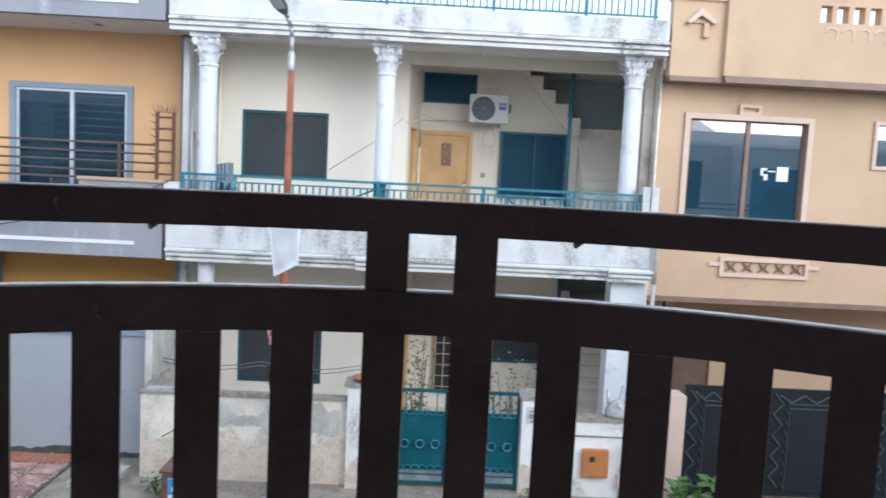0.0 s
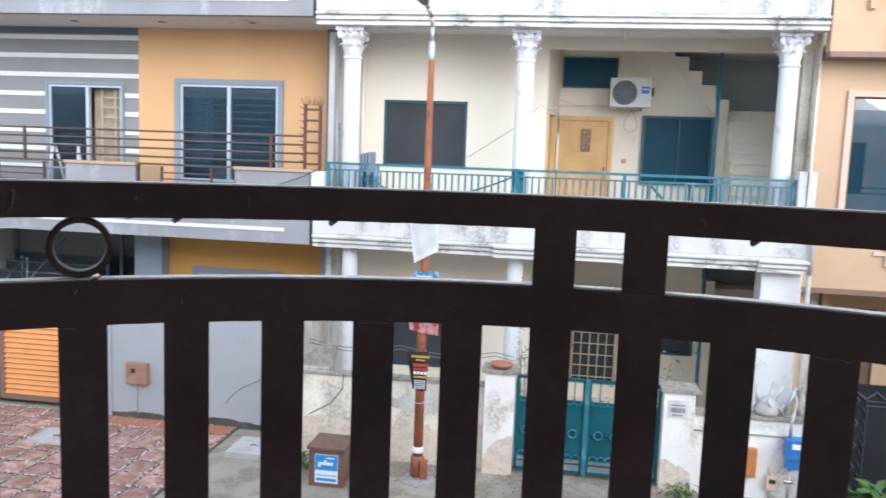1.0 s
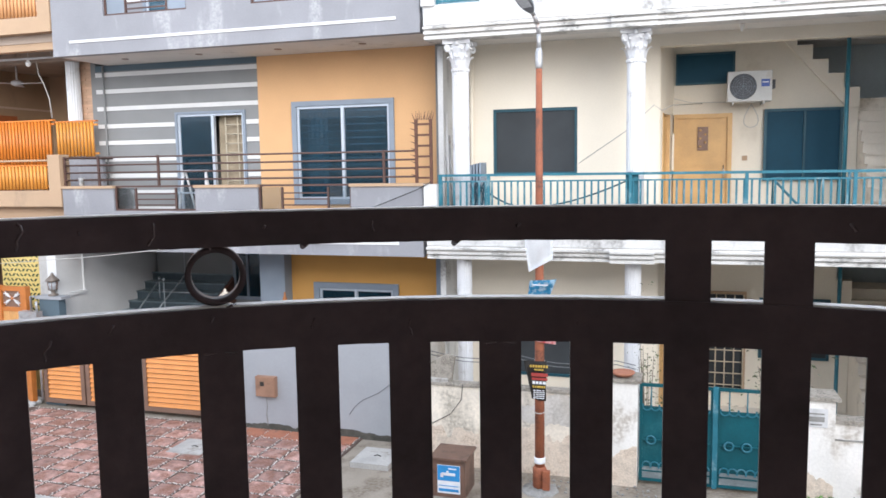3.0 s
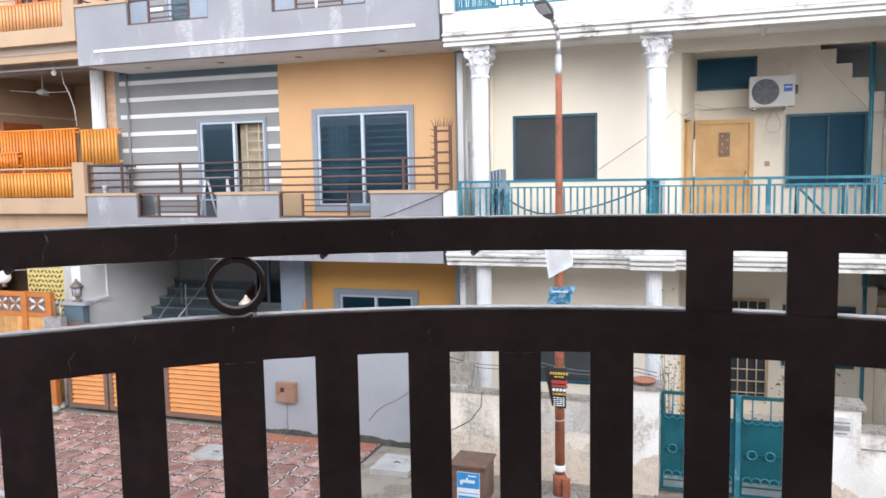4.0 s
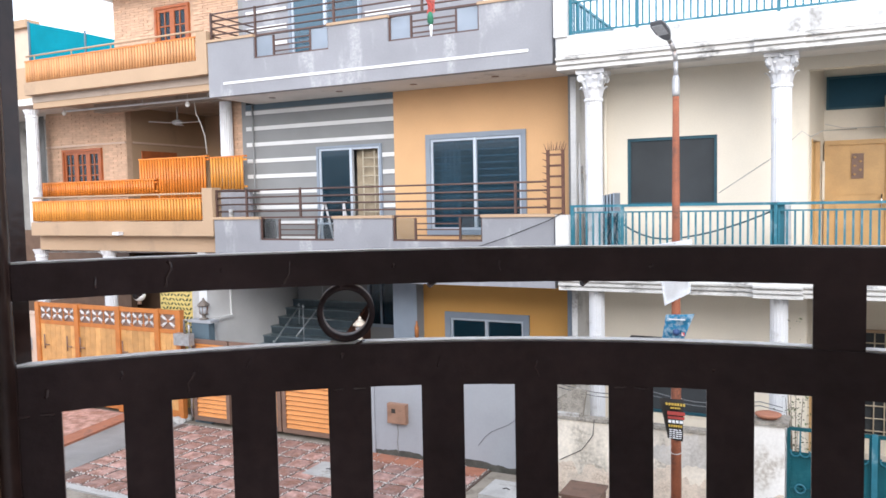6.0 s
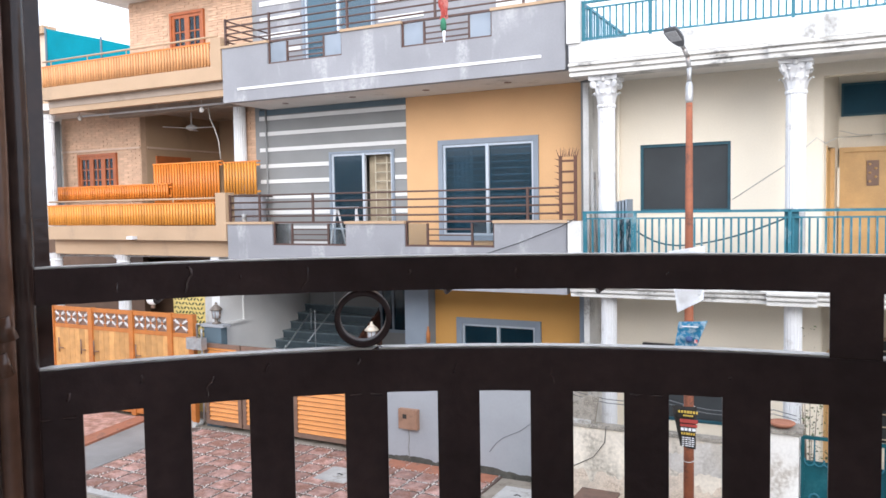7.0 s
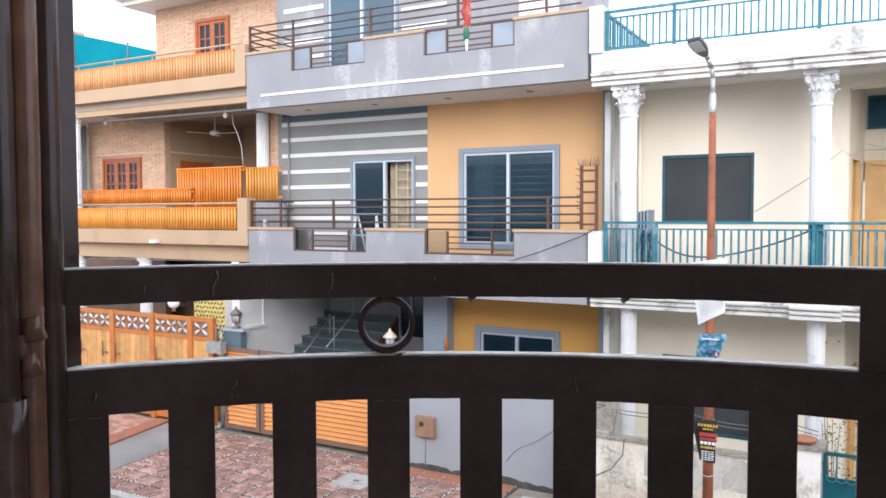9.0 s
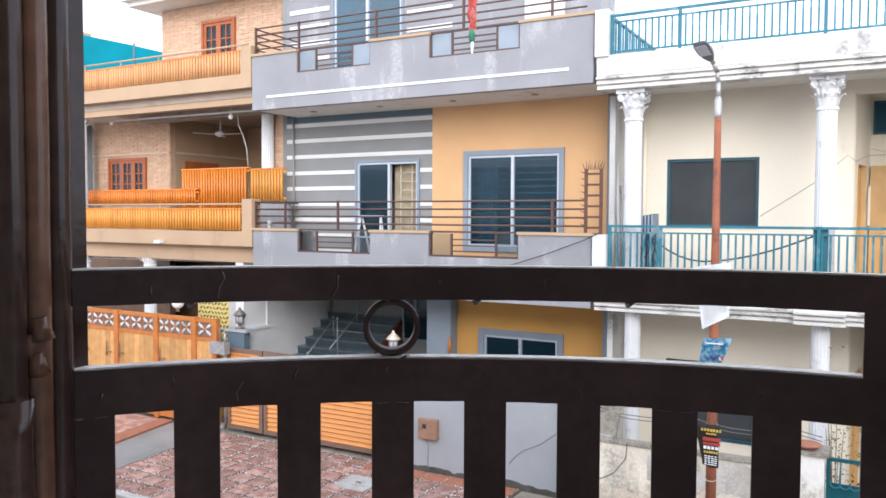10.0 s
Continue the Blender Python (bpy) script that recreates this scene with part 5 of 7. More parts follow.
# wooden gate and forecourt of the brick house
wg = thing("wooden_gate", "varnished pine board gate with carved white lattice panels", "gate", (-15, 12.4, 0))
GATE_Y, GT = 12.4, 2.47
posts = [-17.25, -15.87, -14.5, -13.28, -12.64]
for x in posts:
    part("post", boxes((x - 0.07, x + 0.07, GATE_Y - 0.025, GATE_Y + 0.1, 0.05, GT), bevel=0.008), gate_frame, wg)
for a, b in zip(posts, posts[1:]):
    f = part("panel_frame", boxes((a + 0.07, b - 0.07, GATE_Y, GATE_Y + 0.06, GT - 0.1, GT - 0.004)), gate_frame, wg)
    part("middle_rail", boxes((a + 0.07, b - 0.07, GATE_Y, GATE_Y + 0.06, GT - 0.52, GT - 0.43)), gate_frame, f)
    part("bottom_rail", boxes((a + 0.07, b - 0.07, GATE_Y, GATE_Y + 0.06, 0.1, 0.25)), gate_frame, f)
    n = max(2, round((b - a - 0.14) / 0.17))
    wd = (b - a - 0.14) / n
    me = mesh_of("board", boxes((-wd / 2 + 0.004, wd / 2 - 0.004, 0.012, 0.045, 0, GT - 0.77), bevel=0.006), gate_board)
    for i in range(n):
        piece("board", me, f, (a + 0.07 + (i + 0.5) * wd, GATE_Y, 0.25))
    part("panel_back", boxes((a + 0.07, b - 0.07, GATE_Y + 0.035, GATE_Y + 0.05, GT - 0.43, GT - 0.08)), louvre_frame, f)
    m = max(1, round((b - a) / 0.44))
    w2 = (b - a - 0.14) / m
    zc = GT - 0.255
    bars, carved = bmesh.new(), bmesh.new()
    for i in range(m):
        xc = a + 0.07 + (i + 0.5) * w2
        for s in (-1, 1):
            tube(bars, (xc - w2 / 2, GATE_Y + 0.025, zc - s * 0.172), (xc + w2 / 2, GATE_Y + 0.025, zc + s * 0.172), 0.014, 5)
            # pairs of pointed leaves laid along the diagonals
            for cx in (-1, 1):
                for off in (-0.16, 0.2):
                    p = Vector((xc + cx * w2 * (0.44 - max(off, 0) * 0.5), GATE_Y + 0.016, zc + s * (0.145 + min(off, 0) * 0.3)))
                    q = Vector((xc + cx * w2 * 0.06, GATE_Y + 0.016, zc + s * 0.02))
                    mid = p.lerp(q, 0.45) + Vector((cx * off * 0.12, 0, -s * off * 0.12))
                    tube(carved, p, mid, 0.005, 6, 0.024)
                    tube(carved, mid, q, 0.024, 6, 0.005)
        tube(bars, (xc + w2 / 2, GATE_Y + 0.025, zc - 0.172), (xc + w2 / 2, GATE_Y + 0.025, zc + 0.172), 0.011, 5)
    part("lattice_frame", bars, gate_frame, f, "", "stuff")
    part("lattice", carved, white_paint, f, "white carved lattice leaves", "stuff")
for x in (-17.0, -16.2, -15.75, -14.35):
    part("bolt", tubes(((x, GATE_Y - 0.03, 1.35), (x, GATE_Y - 0.03, 1.7)), ((x, GATE_Y - 0.03, 1.45), (x + 0.16, GATE_Y - 0.03, 1.45)), r=0.014), louvre_frame, wg)
# back of the forecourt, its shade painted in as dark brown
part("inner_wall", boxes((-24, -12.4, 16.2, 16.4, 0, 3.9)), door_and_shade_brown, brick_house)
part("plain_return", boxes((-13.2, -12.42, 13.41, 13.5, 0, 3.3)), white_worn, brick_house)
single("patterned_wall", boxes((-14.2, -13.2, 13.4, 13.5, 0, 3.3)), mosaic, "yellow tiled wall with green leaf pattern", "wall", "structure")
bm = bmesh.new()
rng = random.Random(5)
for i in range(9):
    for k in range(16):
        x, z = -14.14 + i * 0.105 + 0.05 * (k % 2), 1.6 + k * 0.105
        s = rng.choice((-1, 1))
        prism(bm, [(x - 0.05, z - 0.02 * s), (x, z - 0.03), (x + 0.05, z + 0.035 * s), (x - 0.01, z + 0.03)], 13.396, 13.4)
single("leaf_print", bm, mosaic_leaf, "dark green leaf print on the yellow tiles", "tile print", "structure")
yw = thing("boundary_wall", "cream plastered boundary wall beside the wooden gate", "wall", (-20, 12.5, 0), kind="structure")
part("wall", boxes((-24, -17.34, 12.4, 12.6, 0, 2.16), bevel=0.01), peach_trim, yw)
part("coping", boxes((-24, -17.34, 12.37, 12.63, 2.16, 2.2), bevel=0.01), peach_trim, yw)
ym = thing("electric_meter", "blue-gray electric meter box on the cream wall", "meter", (-17.62, 12.36, 1.3), "wall meters")
part("body", boxes((-17.74, -17.5, 12.26, 12.4, 1.28, 1.58), bevel=0.02), gray_wall, ym)
part("dial", boxes((-17.68, -17.57, 12.252, 12.26, 1.42, 1.52)), screen, ym)
part("conduit", tubes(((-17.68, 12.36, 1.58), (-17.72, 12.36, 2.0)), ((-17.62, 12.34, 1.28), (-17.62, 12.34, 0.2)), r=0.02, seg=6), rust_dark, ym)
gl = thing("globe_lamp", "white glass globe lamp on a gate post", "lamp", (-14.0, 12.6, 2.52))
part("neck", lathe(bmesh.new(), -14.0, 12.6, [(0.05, 2.52), (0.04, 2.6)], 10), louvre_frame, gl)
part("globe", lathe(bmesh.new(), -14.0, 12.6, [(0.14 * math.sin(math.pi * i / 10) + 0.002, 2.73 - 0.14 * math.cos(math.pi * i / 10)) for i in range(11)], 18), white_glass, gl)
gm = thing("gas_meter", "gray gas meter with bent pipes beside the gate", "meter", (-12.28, 12.35, 1.3))
part("body", boxes((-12.6, -12.16, 12.2, 12.36, 1.75, 2.0), bevel=0.03), galvanised, gm)
part("pipes", tubes(((-12.35, 12.28, 2.0), (-12.35, 12.28, 2.3), (-12.25, 12.28, 2.3)), ((-12.22, 12.28, 1.75), (-12.22, 12.28, 0.2)), ((-12.22, 12.28, 2.0), (-12.22, 12.28, 2.2)), r=0.025, seg=8), galvanised, gm)

fan = thing("ceiling_fan", "white three-blade ceiling fan at rest", "fan", (-15.03, 15.0, 7.3))
part("rod", tubes(((-15.03, 15.0, 7.3), (-15.03, 15.0, 6.92)), r=0.02, seg=8), white_column, fan)
part("motor", lathe(bmesh.new(), -15.03, 15.0, [(0.03, 6.95), (0.13, 6.9), (0.14, 6.84), (0.05, 6.79)], 16), white_column, fan)
for a in (0.1, 2.2, 4.3):
    bm = boxes((0.1, 0.72, -0.06, 0.06, 6.845, 6.855))
    bmesh.ops.rotate(bm, verts=bm.verts[:], cent=(0, 0, 0), matrix=Matrix.Rotation(a, 3, "Z"))
    bmesh.ops.translate(bm, verts=bm.verts[:], vec=(-15.03, 15.0, 0))
    part("blade", bm, white_column, fan)

# neighbour far behind with the turquoise sheet
far = thing("far_house", "pale house with a turquoise terrace sheet", "house", (-27, 20, 0))
part("wall", boxes(*wall_cells(-40, -27.4, 20, 20.2, 0, 11.6, [(-31, -29.2, 9.3, 10.9)])), peach_trim, far)
w = part("window", boxes(*frame_boxes(-31, -29.2, 19.98, 20.1, 9.3, 10.9, 0.08), (-30.15, -30.05, 20, 20.08, 9.38, 10.82)), white_stripe, far)
part("pane", boxes((-30.92, -29.28, 20.04, 20.05, 9.38, 10.82)), dark_glass, w)
part("roof_edge", boxes((-40, -27.35, 19.8, 20.4, 11.6, 11.9)), tan, far)
part("terrace_wall", boxes((-40, -19, 18.0, 18.2, 0, 9.6)), tan, far)
sheet = thing("terrace_sheet", "bright turquoise plastic sheet stretched round a terrace", "tarpaulin", (-23, 18, 9.4))
part("sheet", prism(bmesh.new(), [(-24.7, 9.4), (-20.2, 9.4), (-20.2, 9.98), (-22.2, 10.5), (-24.7, 11.1)], 17.98, 18.0), tarp, sheet)
part("post", tubes(((-21.9, 17.96, 9.4), (-21.9, 17.96, 10.5)), r=0.035), slate_paint, sheet)
part("post", tubes(((-24.66, 17.96, 9.4), (-24.66, 17.96, 11.12)), r=0.04), slate_paint, sheet)

# ---- peach house ----
PX, YU = 3.80, 12.35
ph = thing("peach_house", "peach textured-plaster house with a mirrored window", "house", (6, 12.8, 0))
PW = (4.33, 6.29, 4.15, 5.93)
part("wall", boxes(*wall_cells(PX, 13.0, 12.8, 13.0, 2.95, 6.5, [PW, (7.45, 9.0, 5.27, 5.96)])), peach, ph)
part("cornice", boxes((PX + 0.02, 4.68, YU + 0.06, 12.8, 6.45, 6.53), (4.68, 13, YU - 0.04, 12.8, 6.45, 6.5), (4.68, 13, YU, 12.8, 6.5, 6.56), bevel=0.008), louvre_frame, ph, "brown cornice line")
part("parapet", boxes((PX + 0.02, 4.66, YU + 0.1, YU + 0.3, 6.53, 7.72)), peach, ph)
HOLES = [(6.12 + i * 0.262, 6.30 + i * 0.262, 7.46, 7.72) for i in range(14)]
part("parapet", boxes(*wall_cells(4.66, 13, YU, YU + 0.2, 6.56, 7.95, HOLES)), peach, ph)
part("coping", boxes((PX, 4.66, YU + 0.06, YU + 0.34, 7.72, 7.78), bevel=0.01), peach_trim, ph)
part("hood_moulding", prism(bmesh.new(), [(4.02, 7.36), (4.08, 7.34), (4.24, 7.47), (4.44, 7.35), (4.50, 7.37), (4.24, 7.59)], YU, YU + 0.1), peach_trim, ph, "small peach hood moulding")
part("niche", boxes((4.13, 4.36, YU + 0.07, YU + 0.1, 7.36, 7.42), (4.3, 4.38, YU + 0.03, YU + 0.1, 7.14, 7.36), bevel=0.008), peach, ph)
for h in HOLES:
    xc, bm = (h[0] + h[1]) / 2 + 0.1, bmesh.new()
    for k in range(8):
        a0, a1 = math.pi * k / 8, math.pi * (k + 1) / 8
        tube(bm, (xc + 0.085 * math.cos(a0), YU, 7.31 + 0.07 * math.sin(a0)), (xc + 0.085 * math.cos(a1), YU, 7.31 + 0.07 * math.sin(a1)), 0.018, 5)
    tube(bm, (xc + 0.085, YU, 7.2), (xc + 0.085, YU, 7.31), 0.018, 5)
    part("arch_relief", bm, peach_trim, ph)
w = part("window", boxes(*frame_boxes(PW[0] - 0.09, PW[1] + 0.09, 12.75, 12.82, PW[2] - 0.05, PW[3] + 0.07, 0.09), *frame_boxes(5.12, 5.48, 12.74, 12.8, 6.0, 6.17, 0.05), bevel=0.01), peach_trim, ph, "mirrored window in a pale moulded surround")
part("sash_frame", boxes(*frame_boxes(*PW[:2], 12.84, 12.9, *PW[2:], 0.045), (5.29, 5.36, 12.83, 12.9, PW[2], PW[3])), louvre_frame, w)
part("pane", boxes((4.375, 5.29, 12.865, 12.872, 4.195, 5.885)), mirror_glass, w)
part("pane", boxes((5.36, 6.245, 12.875, 12.882, 4.195, 5.885)), mirror_glass, w)
part("sticker", boxes((5.87, 6.06, 12.866, 12.870, 4.95, 5.19)), poster_white, w, "white paper stuck on the glass")
part("sticker_mark", boxes((5.6, 5.7, 12.866, 12.870, 5.12, 5.16), (5.6, 5.64, 12.866, 12.870, 5.04, 5.12), (5.62, 5.72, 12.866, 12.870, 5.03, 5.06), (5.66, 5.72, 12.866, 12.870, 4.96, 5.03), (5.72, 5.85, 12.866, 12.870, 5.1, 5.12)), poster_white, w, "remains of a torn white sticker")
w = part("window", boxes(*frame_boxes(7.4, 9.05, 12.76, 12.82, 5.22, 6.01, 0.06)), peach_trim, ph)
part("pane", boxes((7.45, 9.0, 12.87, 12.88, 5.27, 5.96)), mirror_glass, w)
part("relief_panel", boxes(*frame_boxes(5.0, 6.5, 12.75, 12.8, 3.33, 3.65, 0.06), (4.82, 5.0, 12.76, 12.8, 3.5, 3.56), (6.5, 6.68, 12.76, 12.8, 3.5, 3.56), bevel=0.008), peach_trim, ph)
for i in range(5):
    x = 5.2 + i * 0.275
    bm = bmesh.new()
    for s_ in (-1, 1):
        tube(bm, (x - s_ * 0.09, 12.79, 3.42), (x + s_ * 0.02, 12.775, 3.5), 0.014, 6, 0.024)
        tube(bm, (x + s_ * 0.02, 12.775, 3.5), (x + s_ * 0.07, 12.785, 3.57), 0.024, 6, 0.01)
    part("relief_carving", bm, louvre_frame, ph, "brown carved relief")
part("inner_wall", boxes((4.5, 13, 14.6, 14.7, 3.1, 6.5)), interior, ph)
# lower edge line, its brown standing for the shadow below the wall
part("under_moulding", boxes((PX, 13, 12.74, 13.0, 2.87, 2.95), bevel=0.01), louvre_frame, ph)
part("floor_slab", boxes((PX + 0.01, 13, 13.0, 13.55, 2.9, 3.1), (4.4, 13, 13.55, 20, 2.9, 3.1)), peach, ph)
part("ground_wall", boxes(*wall_cells(4.5, 13, 14.4, 14.6, 0, 2.9, [(4.6, 5.6, 0, 2.4)])), peach, ph)
part("door", boxes((4.6, 5.6, 14.45, 14.5, 0, 2.4)), door_and_shade_brown, ph)
part("side_wall", boxes((3.87, 4.0, 13.0, 13.55, 0, 6.5), (4.4, 4.5, 13.55, 20, 0, 6.5)), peach, ph)
part("roof", boxes((PX + 0.03, 13, 12.66, 13.55, 6.57, 6.66), (4.4, 13, 13.55, 20, 6.5, 6.6)), peach, ph)
part("back_wall", boxes((4.5, 13, 19.9, 20, 0, 6.5)), peach, ph)
pp = thing("gate_pillar", "peach plastered gate pillar", "pillar", (4.02, 11.55, 0), "gate pillars")
part("shaft", boxes((3.9, 4.14, 11.4, 11.8, 0, 1.62), bevel=0.012), peach_trim, pp)
bg_ = thing("metal_gate", "charcoal sheet-metal gate with twisted border ornament", "gate", (6, 11.6, 0))
for x0, x1 in ((4.18, 5.42), (5.5, 7.1), (7.14, 8.7)):
    lf = part("gate_leaf", boxes(*frame_boxes(x0, x1, 11.58, 11.63, 0.06, 1.76, 0.05), (x0 + 0.05, x1 - 0.05, 11.6, 11.61, 0.1, 1.72)), gate_black, bg_)
    bm = bmesh.new()
    for i in range(9):
        z = 0.2 + i * 0.165
        s = 1 if i % 2 else -1
        tube(bm, (x0 + 0.14 - s * 0.07, 11.59, z), (x0 + 0.14 + s * 0.07, 11.585, z + 0.165), 0.016, 6)
        tube(bm, (x0 + 0.3, 11.59, z), (x0 + 0.26, 11.585, z + 0.08), 0.012, 6)
    for i in range(7):
        x = x0 + 0.15 + i * (x1 - x0 - 0.25) / 7
        s = 1 if i % 2 else -1
        tube(bm, (x, 11.59, 1.6 - s * 0.06), (x + (x1 - x0 - 0.25) / 7, 11.585, 1.6 + s * 0.06), 0.016, 6)
    for z in (1.45, 1.52):
        tube(bm, (x0 + 0.3, 11.59, z), (x1 - 0.05, 11.59, z), 0.012, 6)
    tube(bm, (x0 + 0.32, 11.59, 0.1), (x0 + 0.32, 11.59, 1.5), 0.012, 6)
    part("ornament", bm, gate_gray, lf)

# ---- house on the near side of the street, mirrored in the peach house's window ----
neighbour_cream = mat("neighbour_gray_plaster", (0.45, 0.45, 0.44), 0.9, 0.1, 1.2, 30, 0.1)
nh = thing("neighbour_house", "pale house across the street with a white column", "house", (12, -1, 0))
part("wall", boxes(*wall_cells(8.6, 17.0, -1.2, -1.0, 0, 6.3, [(8.95, 9.55, 4.1, 5.75), (11.3, 13.6, 3.6, 5.6)])), neighbour_cream, nh)
part("roof", boxes((8.5, 17.1, -2.6, -0.95, 6.3, 6.42)), soffit, nh)
part("balcony_slab", boxes((8.6, 17.0, -1.0, -0.1, 3.45, 3.6)), soffit, nh)
part("column", lathe(bmesh.new(), 10.5, -0.35, [(0.19, 3.6), (0.17, 6.1), (0.22, 6.3)], 24), white_column, nh)
part("window", boxes((8.95, 9.55, -1.15, -1.1, 4.1, 5.75)), teal_dark, nh)
part("door", boxes((11.3, 13.6, -1.15, -1.1, 3.6, 5.6)), teal_dark, nh)
for z in (4.15, 4.32):
    part("rail", tubes(((8.65, -0.2, z), (16.9, -0.2, z)), r=0.025, seg=8), teal_dark, nh)

# ---- street lamp with its torn notices ----
PXY = (-1.88, 10.9)
pole = thing("street_lamp", "rusty brown street lamp pole with a gray lamp head", "street lamp", (PXY[0], PXY[1], 0))
bm = lathe(bmesh.new(), *PXY, [(0.072, 0.3), (0.068, 2.0), (0.056, 4.0), (0.043, 6.08)], 14)
part("pole", bm, rust, pole)
part("base_sleeve", lathe(bmesh.new(), *PXY, [(0.105, 0.0), (0.105, 0.33), (0.09, 0.36), (0.078, 0.37)], 8), rust, pole)
part("hatch", boxes((PXY[0] + 0.06, PXY[0] + 0.16, PXY[1] - 0.13, PXY[1] - 0.05, 0.06, 0.34), bevel=0.01), rust, pole)
part("footing", lathe(bmesh.new(), *PXY, [(0.3, -0.02), (0.26, 0.03), (0.1, 0.06)], 9), cement, pole)
part("white_band", lathe(bmesh.new(), *PXY, [(0.082, 0.42), (0.084, 0.44), (0.083, 0.5), (0.079, 0.51)], 14), poster_white, pole)
part("joint_sleeve", lathe(bmesh.new(), *PXY, [(0.043, 6.08), (0.052, 6.12), (0.052, 6.3), (0.034, 6.36)], 12), galvanised, pole)
arm = [(PXY[0], PXY[1], 6.34), (PXY[0], PXY[1] - 0.01, 6.55), (PXY[0] - 0.01, PXY[1] - 0.07, 6.68), (PXY[0] - 0.04, PXY[1] - 0.18, 6.78), (PXY[0] - 0.07, PXY[1] - 0.30, 6.84)]
bm = bmesh.new()
for p, q in zip(arm, arm[1:]):
    tube(bm, p, q, 0.03, 10)
part("arm", bm, galvanised, pole)
bm = bmesh.new()
prof = [(0.0, 0.05, 0.05), (0.08, 0.1, 0.07), (0.2, 0.155, 0.07), (0.38, 0.16, 0.06), (0.46, 0.125, 0.035)]
rings = []
for d, wdt, hgt in prof:
    rings.append([bm.verts.new((sx * wdt, -d, sz * hgt)) for sx, sz in ((-1, -0.5), (1, -0.5), (0.85, 0.6), (-0.85, 0.6))])
for p, q in zip(rings, rings[1:]):
    for i in range(4):
        bm.faces.new((p[i], p[(i + 1) % 4], q[(i + 1) % 4], q[i]))
bm.faces.new(rings[0][::-1])
bm.faces.new(rings[-1])
bmesh.ops.bevel(bm, geom=bm.edges[:], offset=0.012, segments=2, affect="EDGES", clamp_overlap=True)
lens_bm = boxes((-0.11, 0.11, -0.39, -0.16, -0.047, -0.038), bevel=0.004)
aim = Vector((-0.17, -0.36, 0.30)).normalized()
across = aim.cross(Vector((0, 0, 1))).normalized()
up = across.cross(aim).normalized()
head_m = Matrix.Translation((PXY[0] - 0.05, PXY[1] - 0.26, 6.80)) @ Matrix((across, -aim, up)).transposed().to_4x4() @ Matrix.Scale(0.74, 4)
for b in (bm, lens_bm):
    bmesh.ops.transform(b, matrix=head_m, verts=b.verts[:])
head = part("lamp_head", bm, lamp_gray, pole, "gray flat lamp head")
part("lens", lens_bm, lamp_led, head)


def notice(corners, material, label, bend=0.03, n=8):
    """A torn sheet wrapped loosely on the pole: corners in x, z from lower left, counter-clockwise."""
    t = thing("notice", label, "notice", (corners[0][0], PXY[1] - 0.1, corners[0][1]), "notices tied to the lamp pole")
    b = bmesh.new()
    (ax, az), (bx, bz), (cx, cz), (dx, dz) = corners
    grid = []
    for j in range(n + 1):
        v = j / n
        row = []
        for i in range(n + 1):
            u = i / n
            x = (1 - v) * ((1 - u) * ax + u * bx) + v * ((1 - u) * dx + u * cx)
            z = (1 - v) * ((1 - u) * az + u * bz) + v * ((1 - u) * dz + u * cz)
            y = PXY[1] - 0.085 + bend * (abs(x - PXY[0]) / 0.2) ** 2 + 0.012 * math.sin(9 * u + 5 * v) + 0.01 * math.sin(14 * v)
            row.append(b.verts.new((x, y, z)))
        grid.append(row)
    for j in range(n):
        for i in range(n):
            b.faces.new((grid[j][i], grid[j][i + 1], grid[j + 1][i + 1], grid[j + 1][i])).smooth = True
    back = bmesh.ops.solidify(b, geom=b.faces[:], thickness=0.003)
    part("sheet", b, material, t)
    return t


notice([(-2.02, 3.24), (-1.68, 3.43), (-1.66, 4.16), (-2.14, 4.08)], cloth_white, "crumpled white plastic sheet tied to the lamp pole", 0.02)
nb = notice([(-2.06, 2.78), (-1.76, 2.80), (-1.63, 3.14), (-2.0, 3.12)], banner_blue, "torn blue and white printed banner on the lamp pole")
part("print", boxes((-1.96, -1.74, 10.797, 10.80, 3.055, 3.07)), poster_white, nb)
part("print", lathe(bmesh.new(), -1.86, 10.80, [(0.001, 2.84), (0.04, 2.86), (0.05, 2.89), (0.04, 2.92), (0.001, 2.93)], 12), poster_navy, nb)
part("print", boxes((-1.79, -1.75, 10.795, 10.80, 2.84, 2.89), bevel=0.002), banner_red, nb)
notice([(-2.05, 2.27), (-1.64, 2.20), (-1.64, 2.62), (-2.13, 2.60)], banner_red, "torn red and white printed banner on the lamp pole")
nr = notice([(-1.98, 1.40), (-1.775, 1.37), (-1.765, 1.96), (-2.1, 1.95)], poster_black, "torn black, yellow and red notice on the lamp pole", 0.02)
rng = random.Random(31)
ROWS = [(1.885, 0.035, 0.27, poster_yellow, 7), (1.835, 0.022, 0.14, poster_yellow, 5), (1.76, 0.05, 0.25, poster_red, 1), (1.70, 0.035, 0.24, poster_red, 1), (1.645, 0.04, 0.2, poster_white, 4), (1.585, 0.03, 0.19, poster_yellow, 6)]
ROWS += [(1.53 - 0.028 * i, 0.012, 0.17, poster_white, 4) for i in range(5)]
for zc, h, wdt, m, n in ROWS:
    cells, x = [], -1.92 - wdt / 2 + 0.05
    for i in range(n):
        step = wdt / n
        cells.append((x + 0.06 * step, x + step * rng.uniform(0.7, 0.94) if n > 1 else x + step, 10.798, 10.803, zc - h / 2, zc + h / 2))
        x += step
    part("print", boxes(*cells), m, nr, "", "stuff")
